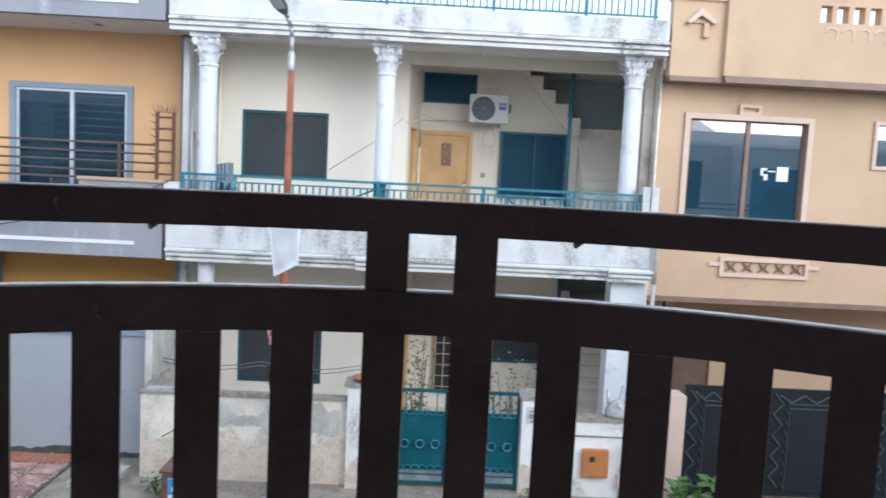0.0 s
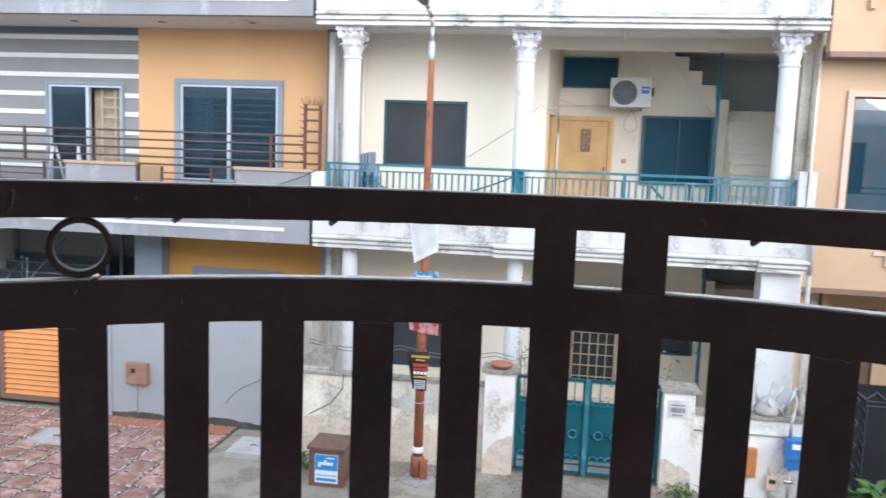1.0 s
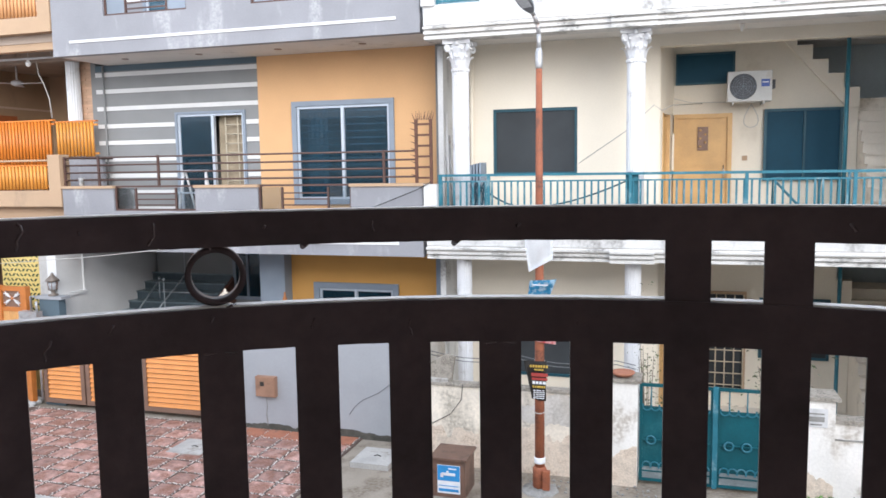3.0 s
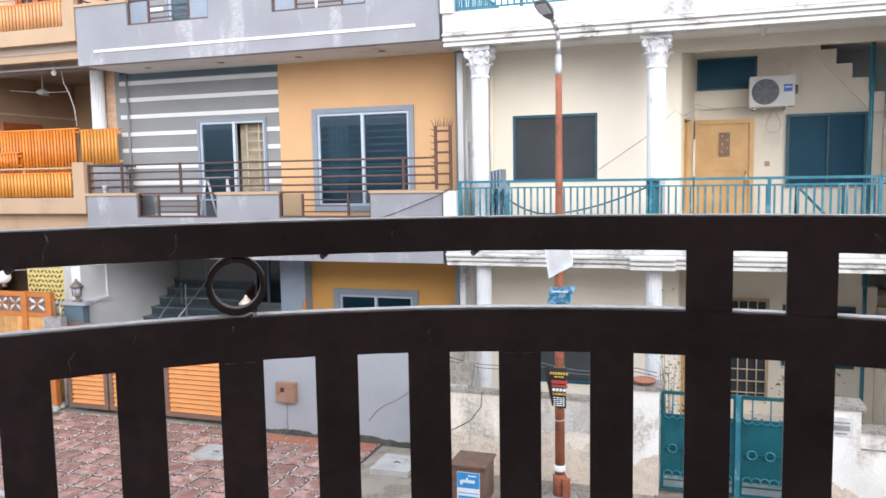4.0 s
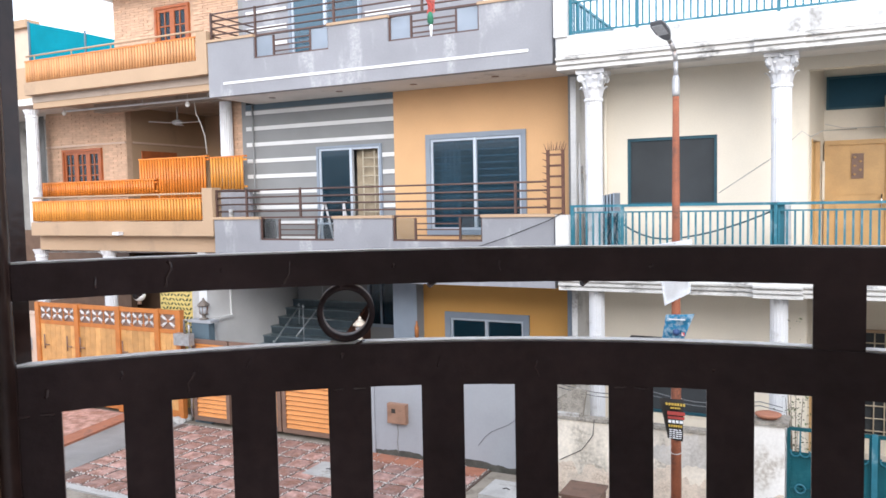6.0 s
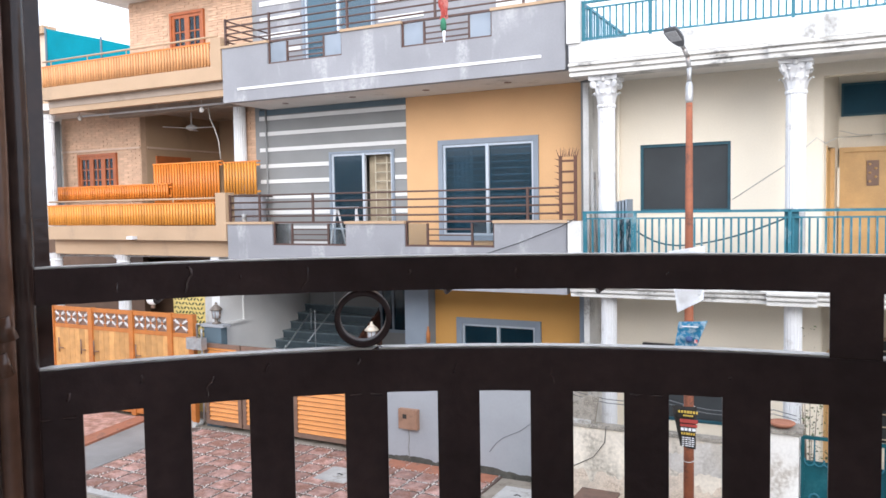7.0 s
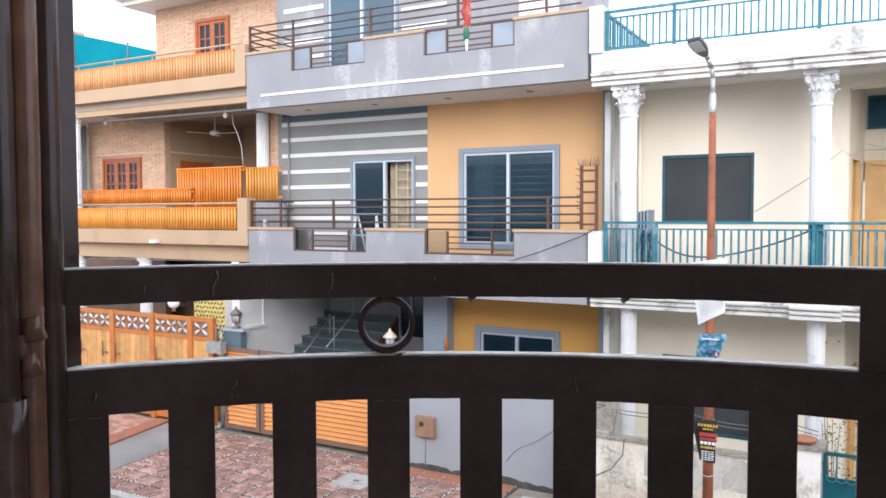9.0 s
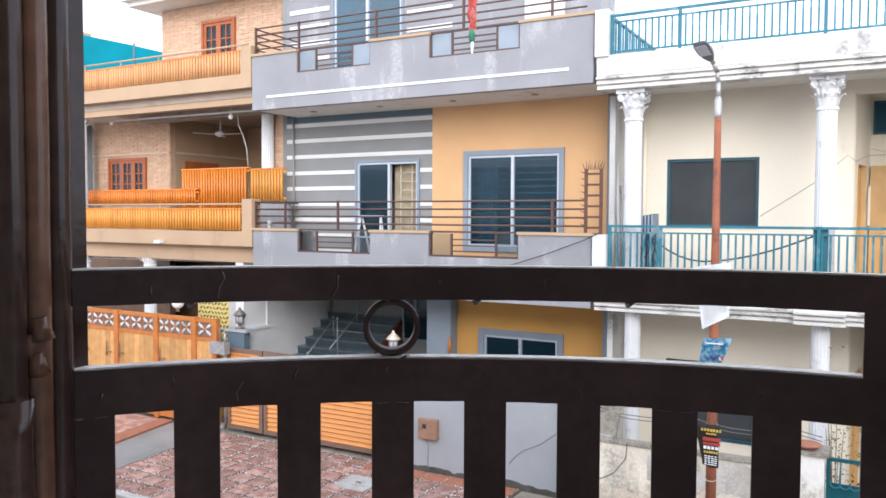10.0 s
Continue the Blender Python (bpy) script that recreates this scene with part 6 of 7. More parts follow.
for k, z in enumerate((4.12, 3.1, 1.93, 1.2)):
    b = bmesh.new()
    for i in range(12):
        a0, a1 = 2 * math.pi * i / 12, 2 * math.pi * (i + 1) / 12
        tube(b, (PXY[0] + 0.078 * math.cos(a0), PXY[1] + 0.078 * math.sin(a0), z + 0.02 * math.sin(a0)), (PXY[0] + 0.078 * math.cos(a1), PXY[1] + 0.078 * math.sin(a1), z + 0.02 * math.sin(a1)), 0.006, 5)
    part("tie_wire", b, pale_cable, pole)

# ---- street cabinet, meters and boxes ----
cab = thing("street_cabinet", "brown steel street cabinet with a blue and white poster", "cabinet", (-3.07, 10.6, 0))
part("body", boxes((-3.36, -2.86, 10.32, 10.85, 0.0, 0.55), bevel=0.008), cabinet_brown, cab)
part("lid", boxes((-3.39, -2.83, 10.29, 10.88, 0.55, 0.585), bevel=0.008), cabinet_brown, cab)
ps = part("poster", boxes((-3.27, -2.93, 10.312, 10.318, 0.06, 0.48)), poster_white, cab, "blue and white poster with white marks")
part("poster_field", boxes((-3.265, -2.935, 10.307, 10.312, 0.25, 0.475)), poster_blue, ps)
part("poster_marks", boxes((-3.2, -3.0, 10.302, 10.307, 0.33, 0.37), (-3.13, -3.1, 10.302, 10.307, 0.36, 0.40), (-3.22, -3.18, 10.302, 10.307, 0.30, 0.36), (-3.1, -2.98, 10.302, 10.307, 0.425, 0.44)), poster_white, ps)
part("poster_marks", boxes((-3.25, -2.95, 10.307, 10.312, 0.09, 0.13), (-3.25, -2.95, 10.307, 10.312, 0.17, 0.18)), poster_blue, ps)


def meter_box(x0, x1, y, z0, z1, label, paint):
    t = thing("meter_box", label, "meter box", ((x0 + x1) / 2, y, z0), "wall meter boxes")
    part("body", boxes((x0, x1, y - 0.1, y, z0, z1), bevel=0.008), paint, t)
    part("door", boxes((x0 + 0.015, x1 - 0.015, y - 0.112, y - 0.1, z0 + 0.015, z1 - 0.015), bevel=0.003), paint, t)
    part("peep_window", boxes((x0 + 0.1, x0 + 0.18, y - 0.117, y - 0.112, z1 - 0.17, z1 - 0.09)), poster_black, t)


meter_box(-7.28, -6.89, 12.25, 0.66, 1.03, "tan-brown steel meter box on the gray wall", box_tan)
meter_box(2.6, 2.99, 11.4, 0.34, 0.76, "orange-brown steel meter box on the white wall", orange_box)
wm = thing("gas_meter", "bright blue gas meter with gray pipes on the white wall", "meter", (3.5, 11.3, 0.5))
part("body", boxes((3.34, 3.68, 11.12, 11.32, 0.72, 1.0), bevel=0.04), blue_plastic, wm)
part("lower_body", boxes((3.36, 3.56, 11.15, 11.3, 0.56, 0.74), bevel=0.04), blue_plastic, wm)
part("dial", boxes((3.40, 3.58, 11.105, 11.12, 0.88, 0.95), bevel=0.008), poster_white, wm)
part("pipes", tubes(((3.40, 11.25, 1.0), (3.40, 11.25, 1.2), (3.46, 11.3, 1.5)), ((3.62, 11.25, 1.0), (3.62, 11.25, 1.22), (3.55, 11.42, 1.62)), ((3.42, 11.22, 0.56), (3.42, 11.22, 0.0)), ((3.6, 11.26, 0.72), (3.6, 11.26, 0.0)), r=0.022, seg=8), galvanised, wm)
part("valve", tubes(((3.36, 11.22, 0.36), (3.48, 11.22, 0.36)), r=0.03, seg=8), steel, wm)
em = thing("electric_meter", "small beige electric meter on the white wall", "meter", (3.22, 11.35, 0.2))
part("body", boxes((3.15, 3.3, 11.3, 11.4, 0.18, 0.38), bevel=0.015), peach_trim, em)
part("window", boxes((3.18, 3.27, 11.293, 11.3, 0.28, 0.34)), poster_black, em)
part("conduit", tubes(((3.2, 11.36, 0.38), (3.18, 11.36, 0.5)), ((3.22, 11.36, 0.18), (3.22, 11.36, 0.0)), r=0.012), galvanised, em)
scrap = thing("scrap_pipes", "bundle of old gray pipes and rags on the wall top", "scrap", (3.3, 11.5, 1.24))
rng = random.Random(5)
for i in range(9):
    x, y = 3.0 + rng.uniform(0, 0.6), 11.42 + rng.uniform(0, 0.16)
    part("pipe", tube(bmesh.new(), (x, y, 1.24), (x + rng.uniform(-0.2, 0.25), y + rng.uniform(-0.1, 0.1), 1.3 + rng.uniform(0.1, 0.42)), rng.uniform(0.012, 0.03), 8), galvanised, scrap)
part("sacking", lathe(bmesh.new(), 3.12, 11.52, [(0.17, 1.24), (0.19, 1.3), (0.13, 1.42), (0.04, 1.5)], 7), slab_stone, scrap)
dp = thing("drainpipe", "pale plastic drainpipe on the house corner", "pipe", (3.82, 12.4, 0))
part("pipe", tubes(((3.80, 12.38, 0), (3.80, 12.38, 3.2)), ((3.80, 12.36, 3.2), (3.80, 12.36, 4.2)), r=0.035, seg=10), slab_stone, dp)
part("clip", boxes((3.75, 3.85, 12.33, 12.42, 2.2, 2.24), (3.75, 3.85, 12.33, 12.42, 1.4, 1.44)), galvanised, dp)

# ---- air conditioner in the recess ----
ac = thing("air_conditioner", "white outdoor air conditioner unit with a round fan grille", "air conditioner", (1.2, 15.2, 5.8))
part("body", boxes((0.82, 1.56, 15.05, 15.36, 5.83, 6.36), bevel=0.015), ac_white, ac)
b = bmesh.new()
lathe(b, 0, 0, [(0.215, 0.0), (0.225, 0.012), (0.20, 0.02)], 28)
bmesh.ops.transform(b, matrix=Matrix.Translation((1.08, 15.052, 6.09)) @ Matrix.Rotation(radians(90), 4, "X"), verts=b.verts[:])
part("fan_opening", b, ac_dark, ac)
b = bmesh.new()
for r in (0.06, 0.1, 0.14, 0.18, 0.21):
    for i in range(20):
        a0, a1 = 2 * math.pi * i / 20, 2 * math.pi * (i + 1) / 20
        tube(b, (1.08 + r * math.cos(a0), 15.025, 6.09 + r * math.sin(a0)), (1.08 + r * math.cos(a1), 15.025, 6.09 + r * math.sin(a1)), 0.0035, 4)
for i in range(8):
    a = math.pi * i / 4
    tube(b, (1.08, 15.025, 6.09), (1.08 + 0.215 * math.cos(a), 15.025, 6.09 + 0.215 * math.sin(a)), 0.0035, 4)
part("grille", b, gray_trim, ac)
part("badge", boxes((1.38, 1.52, 15.042, 15.05, 6.08, 6.21)), ac_blue, ac)
part("badge_mark", boxes((1.40, 1.50, 15.038, 15.042, 6.15, 6.165)), poster_white, ac)
part("valve_cover", boxes((1.56, 1.62, 15.12, 15.3, 6.05, 6.2), bevel=0.015), ac_dark, ac)
for x in (0.9, 1.42):
    part("bracket", boxes((x, x + 0.03, 15.1, 15.6, 5.79, 5.83)), galvanised, ac)
b = bmesh.new()
run = [(1.3 + 0.14 * math.sin(i / 12 * math.pi * 2) * 0.9 - 0.05, 15.4, 5.8 - 0.42 * math.sin(i / 12 * math.pi)) for i in range(13)]
part("drain_hose", tubes(run, r=0.009), pale_cable, ac)
part("pipe_cover", tubes(((0.84, 15.5, 5.86), (0.2, 15.5, 5.87), (-0.1, 15.4, 5.95)), r=0.007), pale_cable, ac)
sw = thing("bell_switch", "small beige bell switch beside the door", "switch", (1.18, 15.6, 4.75))
part("plate", boxes((1.13, 1.22, 15.6, 15.62, 4.78, 4.87), bevel=0.006), tan, sw)
tb = thing("wall_thermometer", "pale narrow tube fitting on the side wall", "fitting", (-0.1, 15.3, 4.6))
part("body", boxes((-0.128, -0.09, 15.35, 15.42, 4.62, 5.3), bevel=0.01), cream, tb)
bulb = thing("ceiling_lamp", "small dusty ceiling lamp holder under the slab", "lamp", (0.9, 13.3, 6.93), "soffit lamps")
part("holder", lathe(bmesh.new(), 0.9, 13.1, [(0.05, 6.93), (0.045, 6.88), (0.03, 6.8), (0.012, 6.76)], 10), soffit, bulb)

# ---- loose things on the balconies ----
st = thing("folding_chairs", "stack of folded gray plastic chairs behind the teal railing", "chair stack", (-3.3, 13.0, 3.5))
for i in range(5):
    part("chair_back", boxes((-3.46 + i * 0.055, -3.43 + i * 0.055, 12.85, 13.25, 3.52, 4.76 + 0.012 * i), bevel=0.008), gray_trim, st)
for i in range(10):
    a = random.Random(i).uniform(-0.25, 0.25)
    part("chair_leg", tube(bmesh.new(), (-3.5 + 0.05 * i, 12.8, 3.9), (-3.4 + 0.02 * i + a, 12.8, 4.5), 0.012, 5), teal_dark, st)
pl = thing("leaning_pipes", "pale plastic pipes leaning in the corner of the balcony", "pipe", (-3.9, 13.4, 3.5))
part("pipe", tubes(((-3.86, 13.2, 3.5), (-3.98, 13.4, 5.7)), r=0.03, seg=8), white_paint, pl)
part("pipe", tubes(((-3.80, 13.25, 3.5), (-3.93, 13.42, 5.3)), r=0.025, seg=8), galvanised, pl)
vp = thing("wall_pipe", "cream painted pipe on the wall beside the column", "pipe", (-3.62, 13.9, 3.5))
part("pipe", tubes(((-3.64, 13.93, 3.5), (-3.64, 13.93, 6.92)), r=0.035, seg=8), cream, vp)
ldr = thing("teal_frames", "teal iron frames leaning inside the railing", "frame", (1.6, 12.7, 3.5))
part("frame", tubes(((1.36, 12.68, 3.86), (1.36, 12.68, 4.5), (2.25, 12.68, 4.5), (2.25, 12.68, 3.86)), ((1.4, 12.68, 4.45), (1.85, 12.68, 3.95)), ((2.0, 12.68, 3.9), (2.0, 12.68, 4.5)), ((2.4, 12.68, 3.9), (2.4, 12.68, 4.6)), r=0.022, seg=6), teal, ldr)
barrel = thing("blue_cloth", "blue-gray cloth hung over the balcony railing", "cloth", (-0.7, 12.5, 4.0))
part("cloth", boxes((-0.80, -0.60, 12.56, 12.575, 3.95, 4.6), bevel=0.006), teal, barrel)
hose = thing("garden_hose", "dark blue hose hanging in a swag behind the railing", "hose", (-2.4, 12.6, 4.1))
run = [(-3.25 + 2.5 * i / 14, 12.6, 4.5 - 0.44 * (1 - ((i - 5) / 5) ** 2 if i < 5 else 1 - ((i - 5) / 9) ** 1.7)) for i in range(15)]
part("hose", tubes(run, r=0.014), teal_dark, hose)
wr = thing("wall_wire", "thin gray service wire along the cream wall", "wire", (-1, 13.3, 5), "loose wires")
part("wire", tubes(((-1.62, 13.3, 4.77), (-0.86, 13.3, 5.28), (-0.4, 13.3, 5.70), (-0.28, 13.5, 5.62), (-0.12, 14.2, 5.75), (0.4, 15.5, 5.85)), r=0.008, seg=5), pale_cable, wr)
wr = thing("wall_wire", "thin black service wire across the gray parapet", "wire", (-5, 12.4, 4), "loose wires")
part("wire", tubes(((-7.4, 12.38, 3.5), (-5.65, 12.4, 3.87), (-4.96, 12.4, 4.09), (-4.21, 12.4, 4.37), (-3.95, 12.38, 4.5)), r=0.009, seg=5), cable, wr)
wr = thing("wall_wire", "black loose wire looped along the boundary wall", "wire", (-2.5, 11.9, 1.6), "loose wires")
for dz in (0.0, 0.06):
    part("wire", tubes([(-4.0 + 0.31 * i, 12.2, 1.62 + dz - 0.1 * math.sin(math.pi * ((i % 5) / 5))) for i in range(12)], r=0.007, seg=5), lamp_gray, wr)
part("wire", tubes(((-3.2, 11.48, 1.34), (-3.22, 11.48, 1.1), (-3.4, 11.48, 0.85), (-3.75, 11.48, 0.65)), r=0.006, seg=5), cable, wr)
wr = thing("wall_wire", "thin dark wire stain on the gray wall", "wire", (-5, 12.24, 0.4), "loose wires")
part("wire", tubes(((-5.49, 12.245, 0.43), (-5.36, 12.245, 0.60), (-5.23, 12.245, 0.71), (-4.92, 12.245, 0.86), (-4.61, 12.245, 1.10)), r=0.005, seg=5), lamp_gray, wr)
part("wire", tubes(((-7.12, 12.245, 0.62), (-7.11, 12.245, 0.45), (-7.13, 12.245, 0.3), (-7.11, 12.245, 0.1)), r=0.008, seg=5), cement, wr)
wr = thing("wall_wire", "thin pale wires crossing below the gray slab", "wire", (-12, 12.3, 3), "loose wires")
part("wire", tubes(((-17.0, 12.45, 2.5), (-13.6, 12.35, 2.9), (-11.0, 12.38, 3.1), (-9.0, 12.52, 3.3)), r=0.007, seg=5), pale_cable, wr)
wl_ = thing("wall_ledge_line", "dark horizontal bracket on the cream wall", "bracket", (-2.9, 13.95, 2.2))
part("bracket", boxes((-3.2, -2.66, 13.9, 14.0, 2.19, 2.235)), cable, wl_)

stool = thing("folding_stool", "pale metal folding stool on the gray balcony", "stool", (-9.1, 13.3, 3.5))
for s in (-1, 1):
    part("leg", tubes(((-9.12 + s * 0.36, 13.1, 3.5), (-9.12 + s * 0.25, 13.3, 4.74)), r=0.026), white_column, stool)
    part("leg", tubes(((-9.12 + s * 0.18, 13.7, 3.5), (-9.12 + s * 0.23, 13.32, 4.74)), r=0.022), white_column, stool)
part("seat", boxes((-9.38, -8.86, 13.24, 13.4, 4.72, 4.76), bevel=0.012), aluminium, stool)
part("step", boxes((-9.42, -8.82, 13.14, 13.24, 4.3, 4.33), bevel=0.008), aluminium, stool)
pot = thing("white_cup", "small white cup on the gray parapet", "cup", (-11.2, 12.58, 4.48))
part("cup", lathe(bmesh.new(), -11.2, 12.58, [(0.045, 4.48), (0.05, 4.56), (0.06, 4.64)], 12), white_paint, pot)
cl = thing("hanging_cloth", "red and green cloth hung over the upper railing", "cloth", (-6.4, 12.54, 7.6))
b = bmesh.new()
prev = None
for i in range(9):
    z = 8.75 - i * 0.085
    wdt = 0.105 - 0.004 * i + 0.018 * math.sin(i * 1.7)
    o = 0.02 * math.sin(i * 1.1)
    row = [b.verts.new((-6.4 + o + s * wdt, 12.53 + 0.02 * math.sin(3 * s + i), z)) for s in (-1, -0.4, 0.2, 1)]
    if prev:
        for k in range(3):
            b.faces.new((prev[k], prev[k + 1], row[k + 1], row[k]))
    prev = row
bmesh.ops.solidify(b, geom=b.faces[:], thickness=0.006)
part("cloth", b, cloth_red, cl)
part("tassel", lathe(bmesh.new(), -6.41, 12.53, [(0.03, 7.86), (0.06, 7.92), (0.055, 8.02), (0.03, 8.09)], 8), cloth_green, cl)
part("tail", lathe(bmesh.new(), -6.4, 12.53, [(0.008, 7.62), (0.022, 7.72), (0.03, 7.87)], 8), cloth_white, cl)
for x, z in ((-17.1, 7.16), (-13.0, 7.08)):
    bl = thing("hanging_bulb", "white bulb hanging under the balcony soffit", "bulb", (x, 13.3, z), "soffit lamps")
    part("cord", tubes(((x, 13.3, 7.3), (x, 13.3, z)), r=0.008, seg=5), pale_cable, bl)
    part("bulb", lathe(bmesh.new(), x, 13.3, [(0.02, z - 0.13), (0.05, z - 0.1), (0.055, z - 0.06), (0.025, z)], 10), white_glass, bl)
pr = thing("curtain_rod", "white rod hung under the balcony soffit", "rod", (-14.5, 13.3, 7.12))
part("rod", tubes(((-17.0, 13.3, 7.13), (-12.1, 13.3, 7.11)), r=0.025, seg=8), white_column, pr)
part("hanger", tubes(((-16.5, 13.3, 7.13), (-16.5, 13.3, 7.3)), ((-14.4, 13.3, 7.13), (-14.4, 13.3, 7.3)), ((-12.4, 13.3, 7.12), (-12.4, 13.3, 7.3)), r=0.008, seg=5), pale_cable, pr)
wr = thing("hanging_wire", "pale wire hanging from the soffit beside the column", "wire", (-12.9, 13.6, 6.5), "loose wires")
part("wire", tubes(((-13.08, 13.6, 7.1), (-13.05, 13.6, 6.85), (-12.91, 13.6, 6.6), (-12.8, 13.6, 6.3), (-12.76, 13.6, 5.9)), r=0.012, seg=6), pale_cable, wr)
cam_box = thing("security_camera", "small white camera on the tan fascia", "camera", (-14.4, 12.65, 4.05))
part("body", boxes((-14.5, -14.3, 12.36, 12.49, 4.1, 4.17), bevel=0.008), white_column, cam_box)
cb = thing("soffit_pipes", "old pipes fixed under the lower fascia", "pipe", (-15, 12.9, 3.7))
part("pipe", tubes(((-17.4, 12.85, 3.66), (-15.6, 12.85, 3.68), (-12.0, 12.85, 3.72)), ((-15.7, 12.8, 3.78), (-15.4, 12.8, 3.64)), r=0.025, seg=6), galvanised, cb)
gcur = thing("roller_curtain", "gray hanging curtain beside the white column", "curtain", (-17.2, 13.6, 4.3))
b = bmesh.new()
prev = None
for i in range(13):
    x, y = -19.3 + i * 0.03, 14.1 + 0.03 * math.sin(i * 2.1)
    cur = (b.verts.new((x, y, 4.4)), b.verts.new((x, y, 7.2)))
    if prev:
        b.faces.new((prev[0], cur[0], cur[1], prev[1])).smooth = True
    prev = cur
bmesh.ops.solidify(b, geom=b.faces[:], thickness=0.01)
part("curtain", b, gray_dark, gcur)

# ---- plants ----
def plant(name, label, at, size, count, leaf_len, seed, material, stems=5, category="plant"):
    t = thing(name, label, category, at)
    b = bmesh.new()
    rng = random.Random(seed)
    for _ in range(stems):
        tube(b, at, (at[0] + rng.uniform(-1, 1) * size[0] * 0.5, at[1] + rng.uniform(-1, 1) * size[1] * 0.5, at[2] + size[2] * rng.uniform(0.7, 1.1)), 0.012, 5, 0.004)
    part("stems", b, twig, t, "", "stuff")
    b = foliage(bmesh.new(), (at[0], at[1], at[2] + size[2] * 0.6), size, count, leaf_len, seed)
    part("leaves", b, material, t, "", "stuff")
    return t


plant("climbing_vine", "thin climbing vine with sparse leaves behind the teal gate", (-0.42, 12.1, 0.0), (0.3, 0.25, 1.9), 420, 0.055, 3, leaf_dull, 9)
plant("potted_shrub", "leafy green shrub behind the teal gate", (0.05, 12.3, 0.0), (0.3, 0.3, 1.7), 380, 0.075, 4, leaf_dull, 6)
plant("potted_shrub", "dry yellowish shrub behind the teal gate", (0.1, 12.9, 0.0), (0.25, 0.25, 1.9), 120, 0.12, 9, leaf_dry, 6)
plant("potted_shrub", "broad green shrub behind the gate pillar", (1.55, 12.4, 0.0), (0.75, 0.3, 1.55), 420, 0.085, 5, leaf_dull, 9)
plant("weeds", "small clump of green weeds at the pillar foot", (1.95, 11.15, 0.0), (0.35, 0.16, 0.16), 130, 0.09, 6, leaf, 6)
plant("weeds", "small clump of green weeds beside the street cabinet", (-3.62, 10.9, 0.0), (0.2, 0.15, 0.22), 70, 0.09, 7, leaf, 5)
bush = thing("leafy_bush", "broad-leaved green bush in front of the charcoal gate", "plant", (4.2, 10.8, 0))
b = bmesh.new()
rng = random.Random(21)
for i in range(7):
    tube(b, (4.2, 10.8, 0), (4.2 + rng.uniform(-0.4, 0.4), 10.8 + rng.uniform(-0.2, 0.2), rng.uniform(0.3, 0.5)), 0.018, 6, 0.008)
part("stems", b, twig, bush)
big_leaf = bmesh.new()
pts = [(0, 0, 0), (0.05, 0.07, 0.012), (0.055, 0.15, 0.01), (0, 0.24, -0.03), (-0.055, 0.15, 0.01), (-0.05, 0.07, 0.012)]
v = [big_leaf.verts.new(p) for p in pts]
mid = big_leaf.verts.new((0, 0.12, -0.008))
for i in range(6):
    big_leaf.faces.new((v[i], v[(i + 1) % 6], mid)).smooth = True
me = mesh_of("leaf", big_leaf, leaf)
for i in range(70):
    ob = piece("leaf", me, bush, (4.2 + rng.gauss(0, 0.22), 10.8 + rng.gauss(0, 0.14), rng.uniform(0.22, 0.52)))
    ob.rotation_euler = (rng.uniform(-0.3, 0.7), rng.uniform(-0.5, 0.5), rng.uniform(0, 6.3))
dish = thing("clay_saucer", "reddish clay saucer on the pillar cap", "saucer", (-0.74, 11.5, 1.64))
part("saucer", lathe(bmesh.new(), -0.74, 11.5, [(0.12, 1.64), (0.17, 1.68), (0.175, 1.70), (0.16, 1.705)], 18), terracotta, dish)

sheet_ob = thing("leaning_sheet", "old gray cement sheet leaning on the boundary wall top", "sheet", (-3.8, 11.85, 1.335))
part("sheet", prism(bmesh.new(), [(-4.04, 1.335), (-3.42, 1.335), (-3.36, 1.74), (-3.5, 1.78), (-3.72, 1.66), (-4.02, 1.44)], 11.6, 11.68), old_cement, sheet_ob)
part("rubble_lump", plan_prism(bmesh.new(), [(-4.0, 11.5), (-3.5, 11.52), (-3.46, 11.62), (-3.98, 11.66)], 1.33, 1.39), slab_stone, sheet_ob)
bottle = thing("orange_bottle", "small orange-red bottle on a ledge by the gray pier", "bottle", (-7.42, 13.62, 2.0))
part("ledge", boxes((-7.52, -7.3, 13.55, 13.7, 1.97, 2.0)), gray_trim, bottle)
part("bottle", lathe(bmesh.new(), -7.42, 13.62, [(0.04, 2.0), (0.045, 2.2), (0.02, 2.27), (0.018, 2.33)], 10), orange_box, bottle)

# ---- covers and litter on the street ----
for x0, x1, y0, y1, z, label in ((-8.2, -7.55, 10.75, 11.4, 0.05, "pale square manhole slab in the pink paving"), (-4.95, -4.3, 11.0, 11.7, 0.09, "raised pale concrete manhole slab")):
    mh = thing("manhole_cover", label, "manhole cover", ((x0 + x1) / 2, (y0 + y1) / 2, 0), "manhole covers")
    part("slab", boxes((x0, x1, y0, y1, 0.0, z), bevel=0.012), slab_stone, mh)
    part("handle", tubes(((x0 + 0.28, (y0 + y1) / 2, z), (x0 + 0.34, (y0 + y1) / 2, z + 0.02), (x0 + 0.4, (y0 + y1) / 2, z)), r=0.008), cable, mh)
b = bmesh.new()
rng = random.Random(8)
for i in range(260):
    x, y = rng.uniform(-4.4, 3.6), 11.36 - abs(rng.gauss(0, 0.35))
    r = rng.uniform(0.008, 0.028)
    lathe(b, x, y, [(r * 0.8, 0.0), (r, r * 0.5), (r * 0.4, r)], 5)
single("rubble", b, cement, "loose stones and dirt along the wall foot", "rubble", "stuff")
b = bmesh.new()
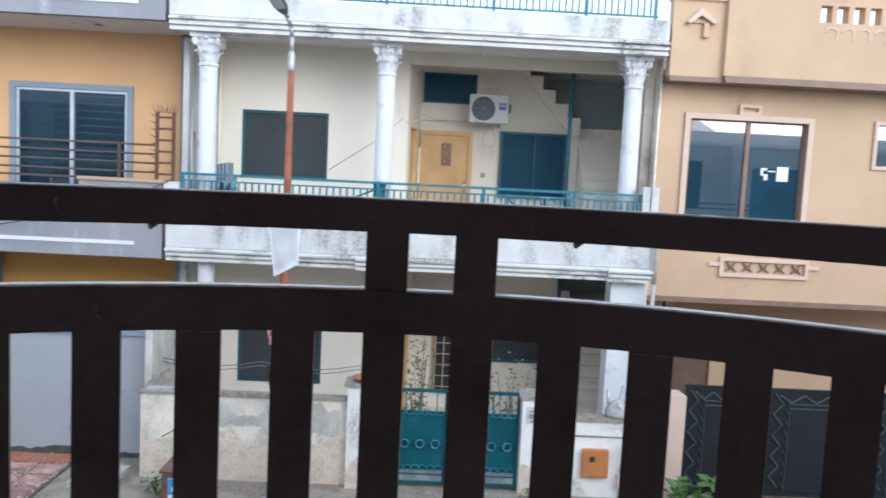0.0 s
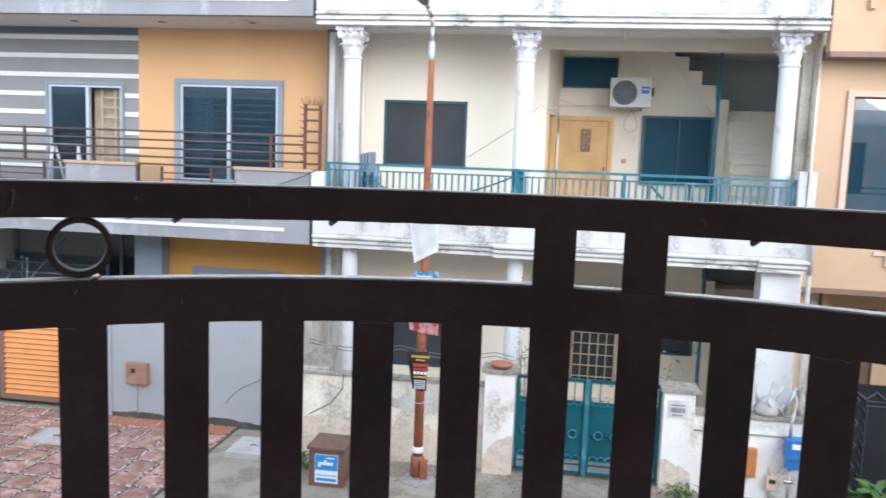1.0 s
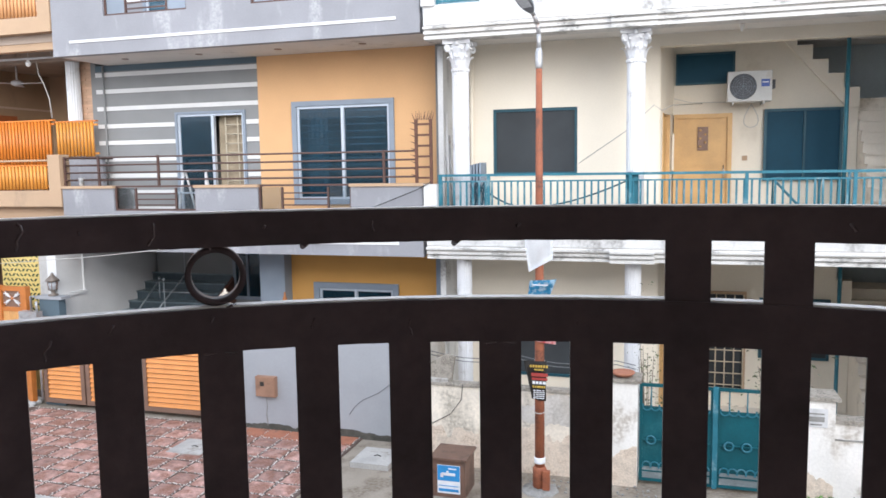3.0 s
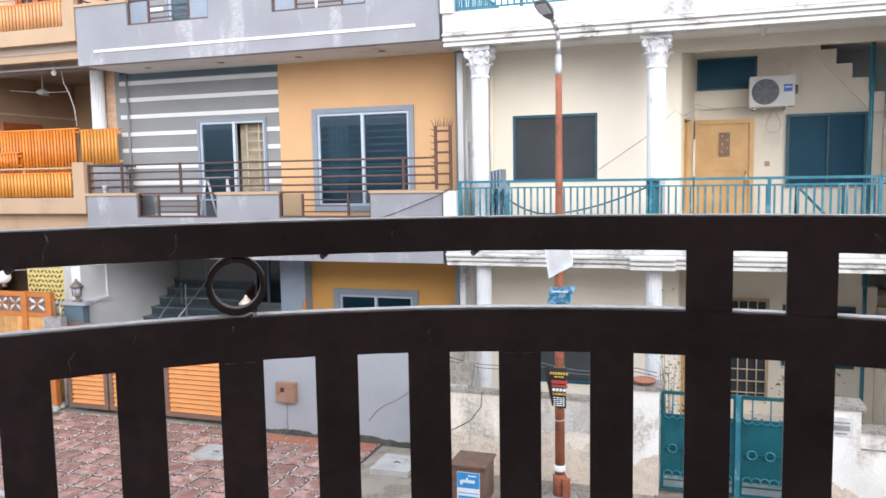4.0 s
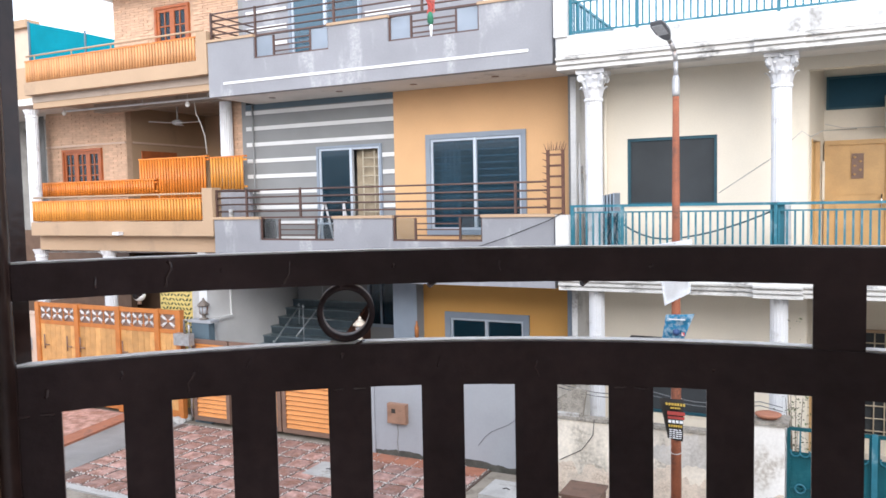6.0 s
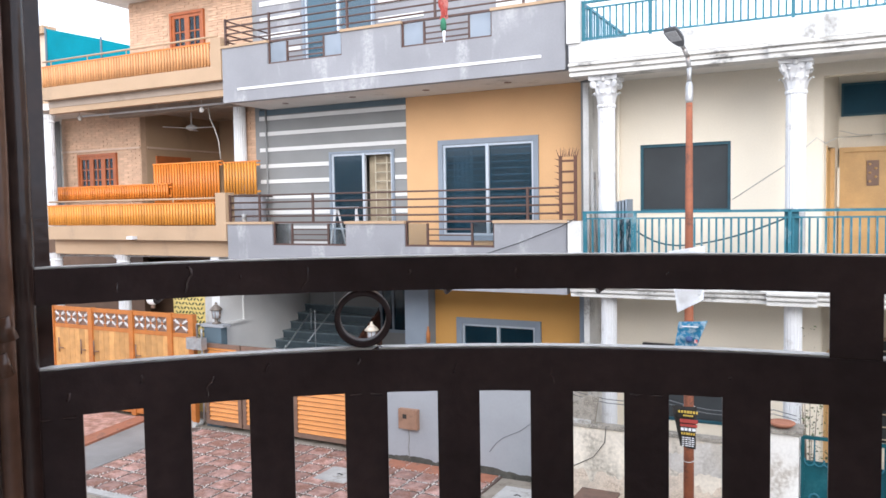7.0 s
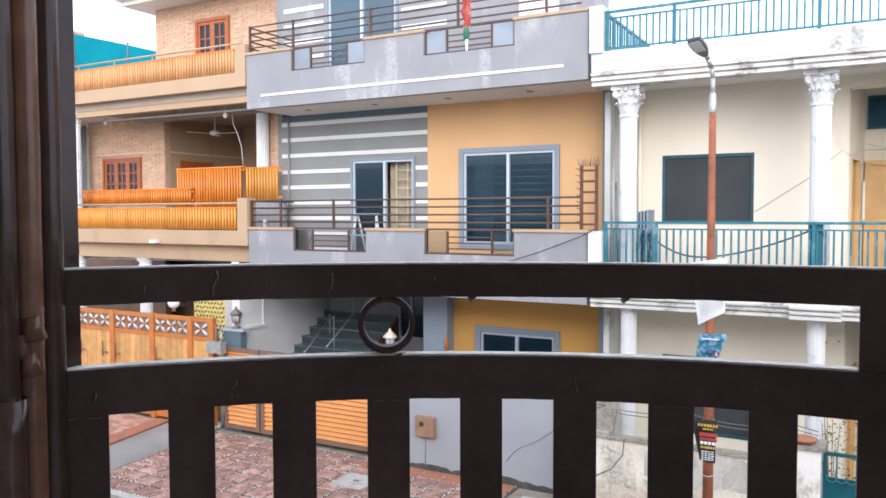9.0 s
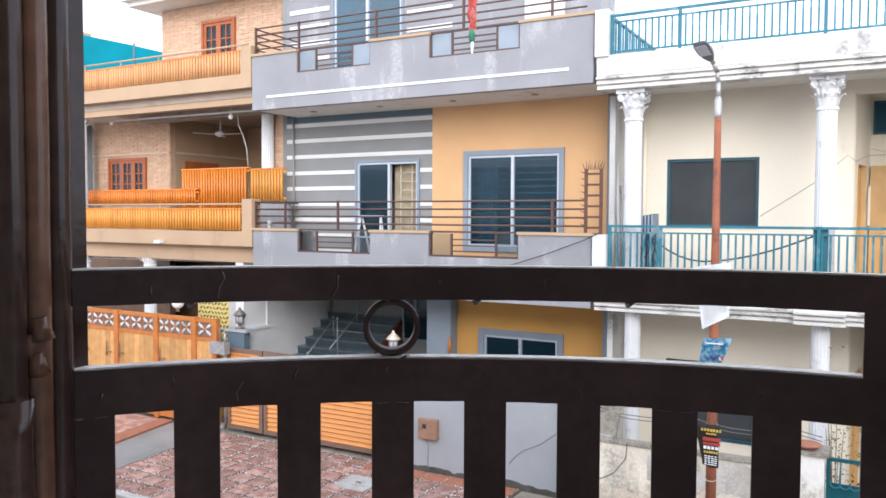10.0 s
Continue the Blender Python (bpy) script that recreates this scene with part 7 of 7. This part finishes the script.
for i in range(10):
    x, y = -12.75 + rng.uniform(-0.3, 0.35), 12.45 + rng.uniform(-0.2, 0.15)
    r = rng.uniform(0.05, 0.12)
    lathe(b, x, y, [(r, 0.0), (r * 1.1, r * 0.6), (r * 0.5, r * 1.2)], 7)
single("stone_heap", b, slab_stone, "heap of pale stones beside the gate", "stones", "stuff")

# ---- forecourt paving: pink slabs with pebble joints ----
apron = thing("pavement", "pink stamped paving slabs with pebble joints", "pavement", (-9.3, 9.2, 0), kind="structure")
PXA, PXB, PYA, PYB, PITCH = -12.7, -5.3, 8.78, 12.27, 0.435


def left_edge(y):
    """The skewed edge of the paving beside the drive."""
    return -12.12 - (y - 8.9) * 0.118


part("bed", plan_prism(bmesh.new(), [(left_edge(PYA), PYA), (PXB + 0.05, PYA), (PXB + 0.05, 12.3), (left_edge(12.3), 12.3)], 0.002, 0.02), joint, apron)
part("edge_strip", plan_prism(bmesh.new(), [(left_edge(PYA) - 0.1, PYA - 0.16), (PXB + 0.05, PYA - 0.16), (PXB + 0.05, PYA), (left_edge(PYA), PYA)], 0.002, 0.035), slab_stone, apron, "pale concrete edging strip")
tile_meshes = []
for k in range(4):
    rng = random.Random(40 + k)
    b = bmesh.new()
    h = PITCH / 2 - 0.03
    n = 7
    g = [[b.verts.new((-h + 2 * h * i / n + (rng.uniform(-0.006, 0.006) if 0 < i < n else 0), -h + 2 * h * j / n, 0.04 + rng.uniform(-0.004, 0.005) - (0.012 if i in (0, n) or j in (0, n) else 0))) for i in range(n + 1)] for j in range(n + 1)]
    for j in range(n):
        for i in range(n):
            b.faces.new((g[j][i], g[j][i + 1], g[j + 1][i + 1], g[j + 1][i]))
    edge = [g[0][i] for i in range(n + 1)] + [g[j][n] for j in range(1, n + 1)] + [g[n][i] for i in range(n - 1, -1, -1)] + [g[j][0] for j in range(n - 1, 0, -1)]
    low = [b.verts.new((p.co.x, p.co.y, 0.012)) for p in edge]
    for i in range(len(edge)):
        b.faces.new((edge[(i + 1) % len(edge)], edge[i], low[i], low[(i + 1) % len(edge)]))
    tile_meshes.append(mesh_of("paver", b, stone_tile))
border = mesh_of("border_paver", boxes((-0.208, 0.208, -0.19, 0.19, 0.0, 0.035), bevel=0.01), red_brick_paving)
rng = random.Random(77)
nx, ny = int((PXB - PXA) / PITCH), int((PYB - PYA) / PITCH)
for j in range(ny):
    for i in range(nx):
        if PXA + (i + 0.5) * PITCH < left_edge(PYB - (j + 0.5) * PITCH) + 0.12:
            continue
        if j == 0 and PXA + i * PITCH > -8.5:
            piece("border_paver", border, apron, (PXA + (i + 0.5) * PITCH, PYB - 0.25, 0.004))
            continue
        ob = piece("paver", tile_meshes[rng.randrange(4)], apron, (PXA + (i + 0.5) * PITCH, PYB - (j + 0.5) * PITCH, rng.uniform(-0.003, 0.003)), rng.choice((0, 1, 2, 3)) * math.pi / 2)
b = bmesh.new()
verts, faces = [], []
def pebble_at(x, y, r):
    if x < left_edge(y):
        return
    k = len(verts)
    s = rng.uniform(0.7, 1.3)
    verts.extend([(x - r * s, y, 0.03), (x, y - r, 0.03), (x + r * s, y, 0.03), (x, y + r, 0.03), (x, y, 0.03 + r * 0.9)])
    faces.extend([(k, k + 1, k + 4), (k + 1, k + 2, k + 4), (k + 2, k + 3, k + 4), (k + 3, k, k + 4)])
for i in range(nx + 1):
    for k in [k for k in range(int((PYB - PYA) / 0.042)) if rng.random() < 0.86]:
        pebble_at(PXA + i * PITCH + rng.uniform(-0.022, 0.022), PYA + k * 0.042 + rng.uniform(-0.01, 0.01), rng.uniform(0.012, 0.022))
for j in range(ny + 1):
    for k in [k for k in range(int((PXB - PXA) / 0.042)) if rng.random() < 0.86]:
        pebble_at(PXA + k * 0.042 + rng.uniform(-0.01, 0.01), PYB - j * PITCH + rng.uniform(-0.022, 0.022), rng.uniform(0.012, 0.022))
me = bpy.data.meshes.new("pebbles")
me.from_pydata([(x + 9.3, y - 9.2, z) for x, y, z in verts], [], faces)
me.materials.append(pebble)
b.free()
ob = new("pebbles", me)
ob.parent = apron
tagged(ob, "white and gray pebbles in the joints", kind="stuff")
single("drive", plan_prism(bmesh.new(), [(left_edge(8.9) - 0.1, 8.9), (left_edge(12.3), 12.3), (-13.95, 12.28), (-13.3, 8.9)], 0.002, 0.014), asphalt, "bare gray cement drive between the pavements", "drive", "structure")
single("pavement_edge", plan_prism(bmesh.new(), [(-13.3, 8.9), (-13.95, 12.36), (-14.33, 12.36), (-13.78, 8.9)], 0.003, 0.06), red_brick_paving, "red stamped edge of the side pavement", "kerb", "structure")
single("side_pavement", plan_prism(bmesh.new(), [(-24, 8.9), (-13.78, 8.9), (-14.33, 12.36), (-24, 12.36)], 0.003, 0.04), stone_tile, "red stamped pavement before the wooden gate", "pavement", "structure")
